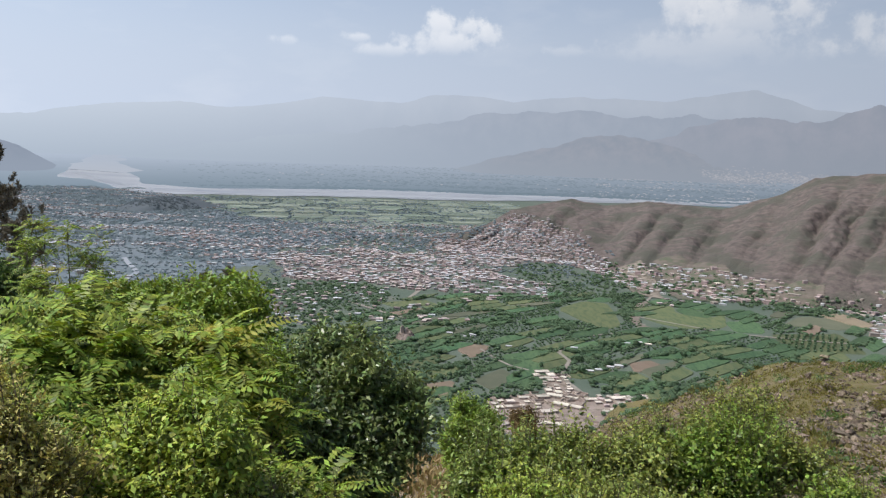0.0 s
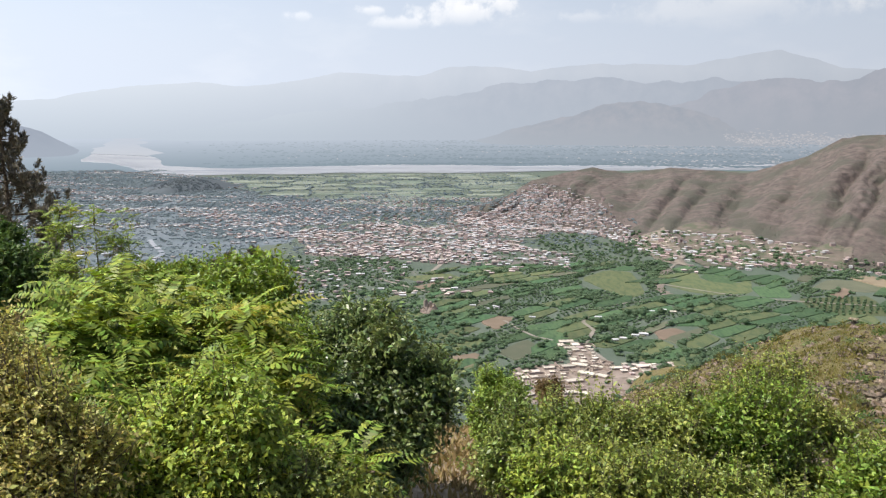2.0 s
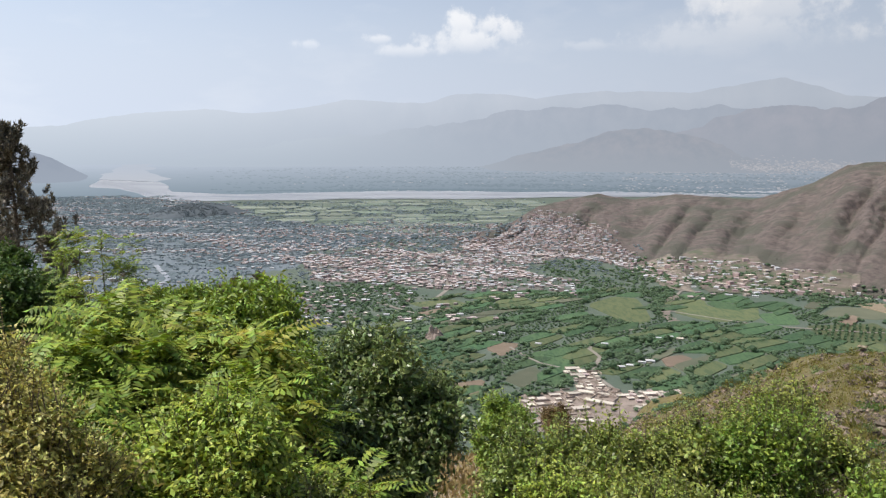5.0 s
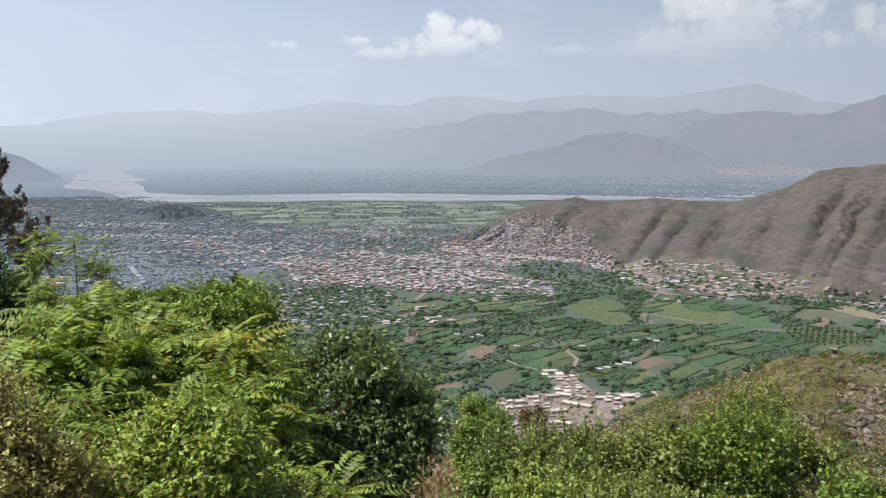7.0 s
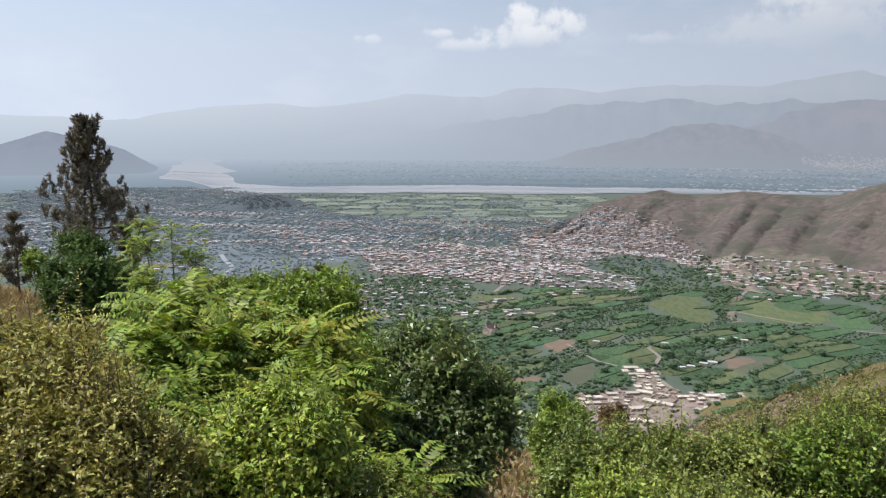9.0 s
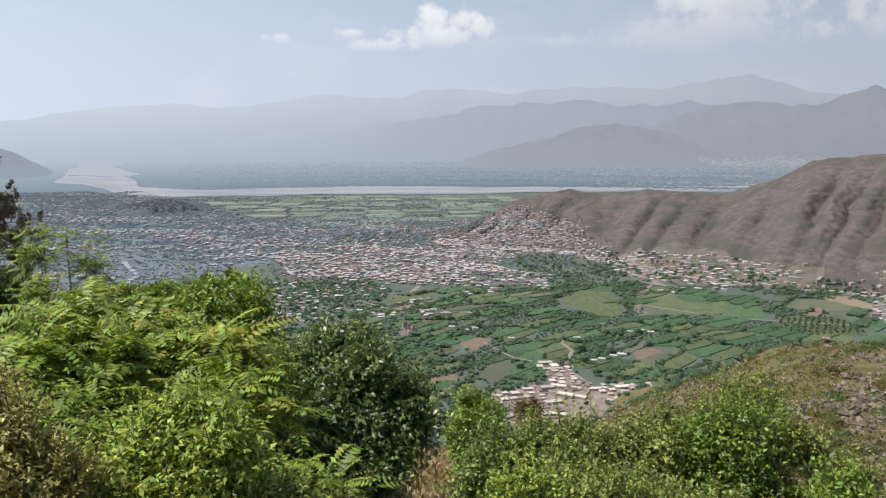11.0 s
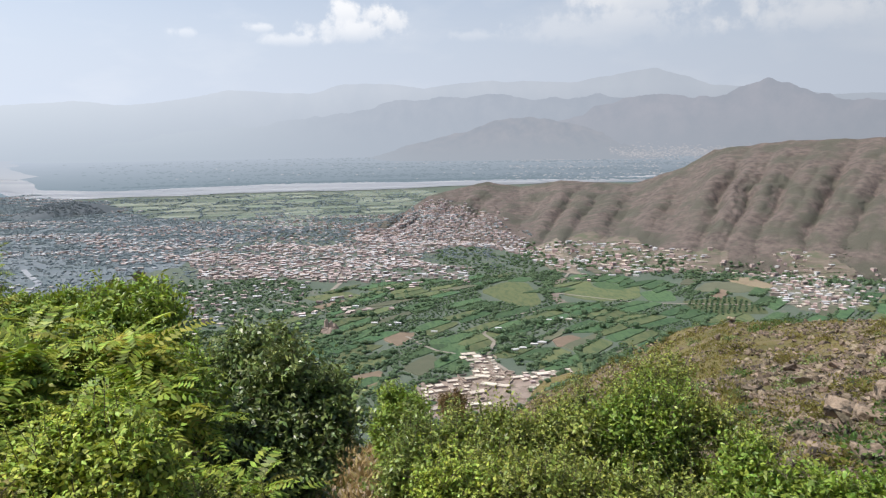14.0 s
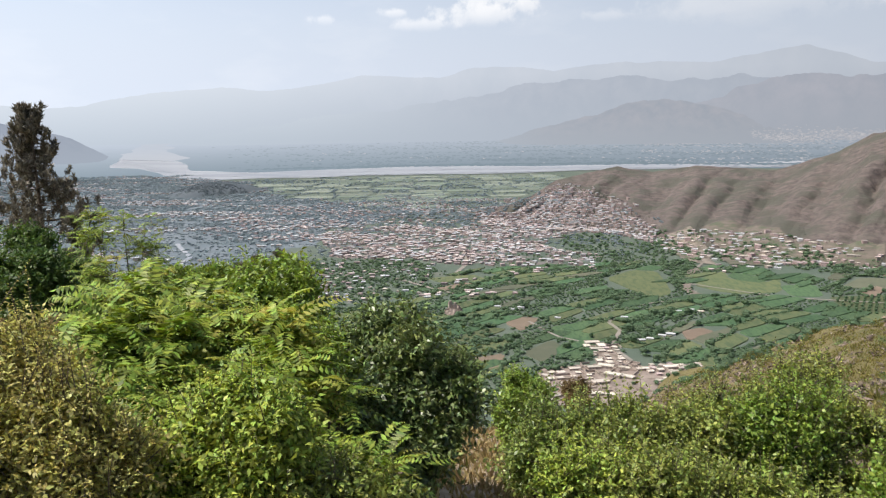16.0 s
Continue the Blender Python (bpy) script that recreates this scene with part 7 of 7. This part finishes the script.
    grove2 = scatter([(380, 1010), (520, 940), (760, 860), (640, 840), (470, 880)], 260, r)
    around = np.concatenate([scatter(VILLAGE, 10, r), scatter(EAST, 60, r), scatter(EDGE, 260, r), scatter(STRIP, 200, r), scatter(FOOT, 260, r, 20), scatter([(250, 1190), (300, 1150), (330, 1080), (300, 1040), (235, 1020), (225, 1100)], 130, r, 15)])
    apron = scatter([(-260, 560), (-60, 480), (40, 480), (200, 500), (330, 640), (220, 600), (120, 640), (30, 640), (-40, 740)], 900, r)
    apron = np.concatenate([apron, scatter([(-10, 380), (180, 380), (190, 490), (150, 485), (34, 468)], 420, r)])
    pts = np.concatenate([near, banks, lens, suburb_edge, south, hood, grove, grove2, around, apron])
    pts = pts[~inside(VILLAGE, pts[:, 0], pts[:, 1]) | (r.random(len(pts)) < 0.06)]
    for _, poly in MEADOWS:
        pts = pts[~inside(poly, pts[:, 0], pts[:, 1])]
    pts = pts[(spur_z(np.degrees(np.arctan2(-pts[:, 0], pts[:, 1])), np.hypot(*pts.T)) < 8) | (pts[:, 0] < 470)]
    gap = np.min(np.hypot(pts[:, None, 0] - taken[None, :, 0], pts[:, None, 1] - taken[None, :, 1]), 1) > 6
    pts = pts[gap]
    woods("field_woods", pts, r.uniform(1.8, 3.6, len(pts)) * np.where(r.random(len(pts)) < 0.12, 1.7, 1.0), M["valley_tree"], "hedgerows and groves of green trees in the fields", np.maximum(0, spur_z(np.degrees(np.arctan2(-pts[:, 0], pts[:, 1])), np.hypot(*pts.T))), 2, 15, 2.2)
    rows = rows[np.min(np.hypot(rows[:, None, 0] - taken[None, :, 0], rows[:, None, 1] - taken[None, :, 1]), 1) > 6]
    for _, poly in MEADOWS:
        rows = rows[~inside(poly, rows[:, 0], rows[:, 1])]
    woods("orchard_woods", rows, r.uniform(1.7, 2.9, len(rows)), M["valley_tree"], "rows of small green fruit trees in the fields", None, 12, 9, 2.1)
    # trees along the foot of the barren hill
    n = 1500
    yaw = r.uniform(-46, -13, n)
    d = np.interp(-yaw, -SPUR[:, 0], SPUR[:, 1]) + r.uniform(-70, 45, n)
    p = np.column_stack([-np.sin(np.radians(yaw)) * d, np.cos(np.radians(yaw)) * d])
    p = p[fbm(p[:, 0], p[:, 1], 110, 3, 71) + 0.25 * r.normal(size=n) > 0.05]
    p = p[np.min(np.hypot(p[:, None, 0] - taken[None, :, 0], p[:, None, 1] - taken[None, :, 1]), 1) > 6]
    p = p[spur_z(np.degrees(np.arctan2(-p[:, 0], p[:, 1])), np.hypot(*p.T)) < 12]
    woods("foot_woods", p, r.uniform(2.4, 5.2, len(p)), M["valley_tree"], "dark trees among houses at the foot of the hill", np.maximum(0, spur_z(np.degrees(np.arctan2(-p[:, 0], p[:, 1])), np.hypot(*p.T))), 13, 15, 2.0)
    t = np.concatenate([scatter(TOWN, 4200, r, 60), scatter(MIDTOWN, 3600, r, 60), scatter(SOUTH, 700, r, 30)])
    t = t[(fbm(t[:, 0] * 0.6, t[:, 1] * 1.5, 150, 3, 68) + 0.35 * r.normal(size=len(t)) < np.where(inside(CORE, t[:, 0], t[:, 1]), -0.3, 0.25))]
    yaw, d = np.degrees(np.arctan2(-t[:, 0], t[:, 1])), np.hypot(t[:, 0], t[:, 1])
    s = scatter(SUBURB, 9000, r, 90)
    s = s[fbm(s[:, 0] * 0.4, s[:, 1] * 1.6, 240, 4, 61) + 0.2 * r.normal(size=len(s)) < 0.3]
    s = np.concatenate([s, s + np.column_stack([r.uniform(4, 12, len(s)), r.normal(size=len(s)) * 2])])
    edge = scatter([(-330, 1100), (-214, 850), (-160, 740), (-300, 600), (-700, 800), (-900, 1300), (-600, 1000)], 900, r)
    f = np.concatenate([far[r.random(len(far)) < 0.8], scatter(MEADOW_LAND, 500, r)])
    pts = np.concatenate([t, s, edge, f])
    yaw, d = np.degrees(np.arctan2(-pts[:, 0], pts[:, 1])), np.hypot(pts[:, 0], pts[:, 1])
    near_by = d < 1080
    woods("edge_woods", pts[near_by], r.uniform(1.3, 3.2, int(near_by.sum())), M["valley_tree"], "green trees between the nearest houses of the town", np.maximum(0, spur_z(yaw, d))[near_by], 5, 12, 2.2)
    pts, yaw, d = pts[~near_by], yaw[~near_by], d[~near_by]
    woods("town_woods", pts, r.uniform(1.2, 3.0, len(pts)) * np.clip(np.hypot(*pts.T) / 1300, 0.8, 1.7), M["town_tree"], "haze-tinted green trees among the houses of the town", np.maximum(0, spur_z(yaw, d)), 3, 8, 3.4)
    # thorn scrub in the gullies of the barren hill
    yaw, q = r.uniform(-50, -6, 16000), r.random(16000) ** 1.4
    a, b = np.interp(-yaw, -SPUR[:, 0], SPUR[:, 1]), np.interp(-yaw, -SPUR[:, 0], SPUR[:, 2])
    d = a + (b - a) * q * 0.75
    ok = np.exp(-((np.abs(gully(yaw, d)[0] - 0.5) - 0.5) / 0.14) ** 2) * (1.1 - q) + 0.2 * (q < 0.1) > r.uniform(0.25, 2.2, 16000)
    yaw, d = yaw[ok], d[ok]
    woods("hill_scrub", np.column_stack([-np.sin(np.radians(yaw)) * d, np.cos(np.radians(yaw)) * d]), r.uniform(0.8, 1.7, len(yaw)), M["scrub_leaf"], "sparse grey-green scrub on the barren hill", spur_z(yaw, d), 8, 12, 2.4)
    # plain beyond the river: woods and settlements past counting
    n = 15000
    yaw, d = r.uniform(-48, 26, n), 3300 * (4450 / 3300) ** (r.random(n) ** 1.2)
    ok = fbm(yaw * 22, d * 1.6, 330, 3, 65) + 0.35 * r.normal(size=n) > 0.1
    ok &= yaw < r.uniform(2, 22, n)
    bank = r.random(n) < 0.12
    d = np.where(bank, 3345 + 40 * r.random(n), d)
    ok |= bank & (yaw < r.uniform(12, 20, n))
    yaw, d = yaw[ok], d[ok]
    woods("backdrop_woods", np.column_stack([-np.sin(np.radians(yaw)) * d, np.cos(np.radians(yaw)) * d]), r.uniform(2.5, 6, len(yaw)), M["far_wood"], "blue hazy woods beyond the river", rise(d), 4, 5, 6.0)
    n = 9000
    yaw, d = np.where(r.random(n) < 0.85, r.uniform(-40, -12, n), r.uniform(-12, 14, n)), np.where(r.random(n) < 0.7, r.normal(4255, 40, n), r.uniform(3350, 4200, n))
    ok = fbm(yaw * 25, d * 1.3, 300, 3, 66) + 0.3 * r.normal(size=n) > np.where(yaw < -4, 0.22, 0.6)
    ok &= (yaw < -12) | (d < 4150)
    yaw, d = yaw[ok], np.minimum(d[ok], 4470)
    k = len(yaw)
    rows = np.column_stack([-np.sin(np.radians(yaw)) * d, np.cos(np.radians(yaw)) * d, np.maximum(rise(d), rise(d) + 0.55 * (d - 4220)) - 1, r.uniform(4, 13, k), r.uniform(5, 9, k), r.uniform(2.5, 5.0, k), np.radians(yaw) + 0.2 * r.normal(size=k)])
    bv, bf = boxes(rows)
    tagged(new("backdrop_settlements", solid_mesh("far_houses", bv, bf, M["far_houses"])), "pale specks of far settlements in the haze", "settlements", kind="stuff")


foreground()
rocks_and_grass()
valley()
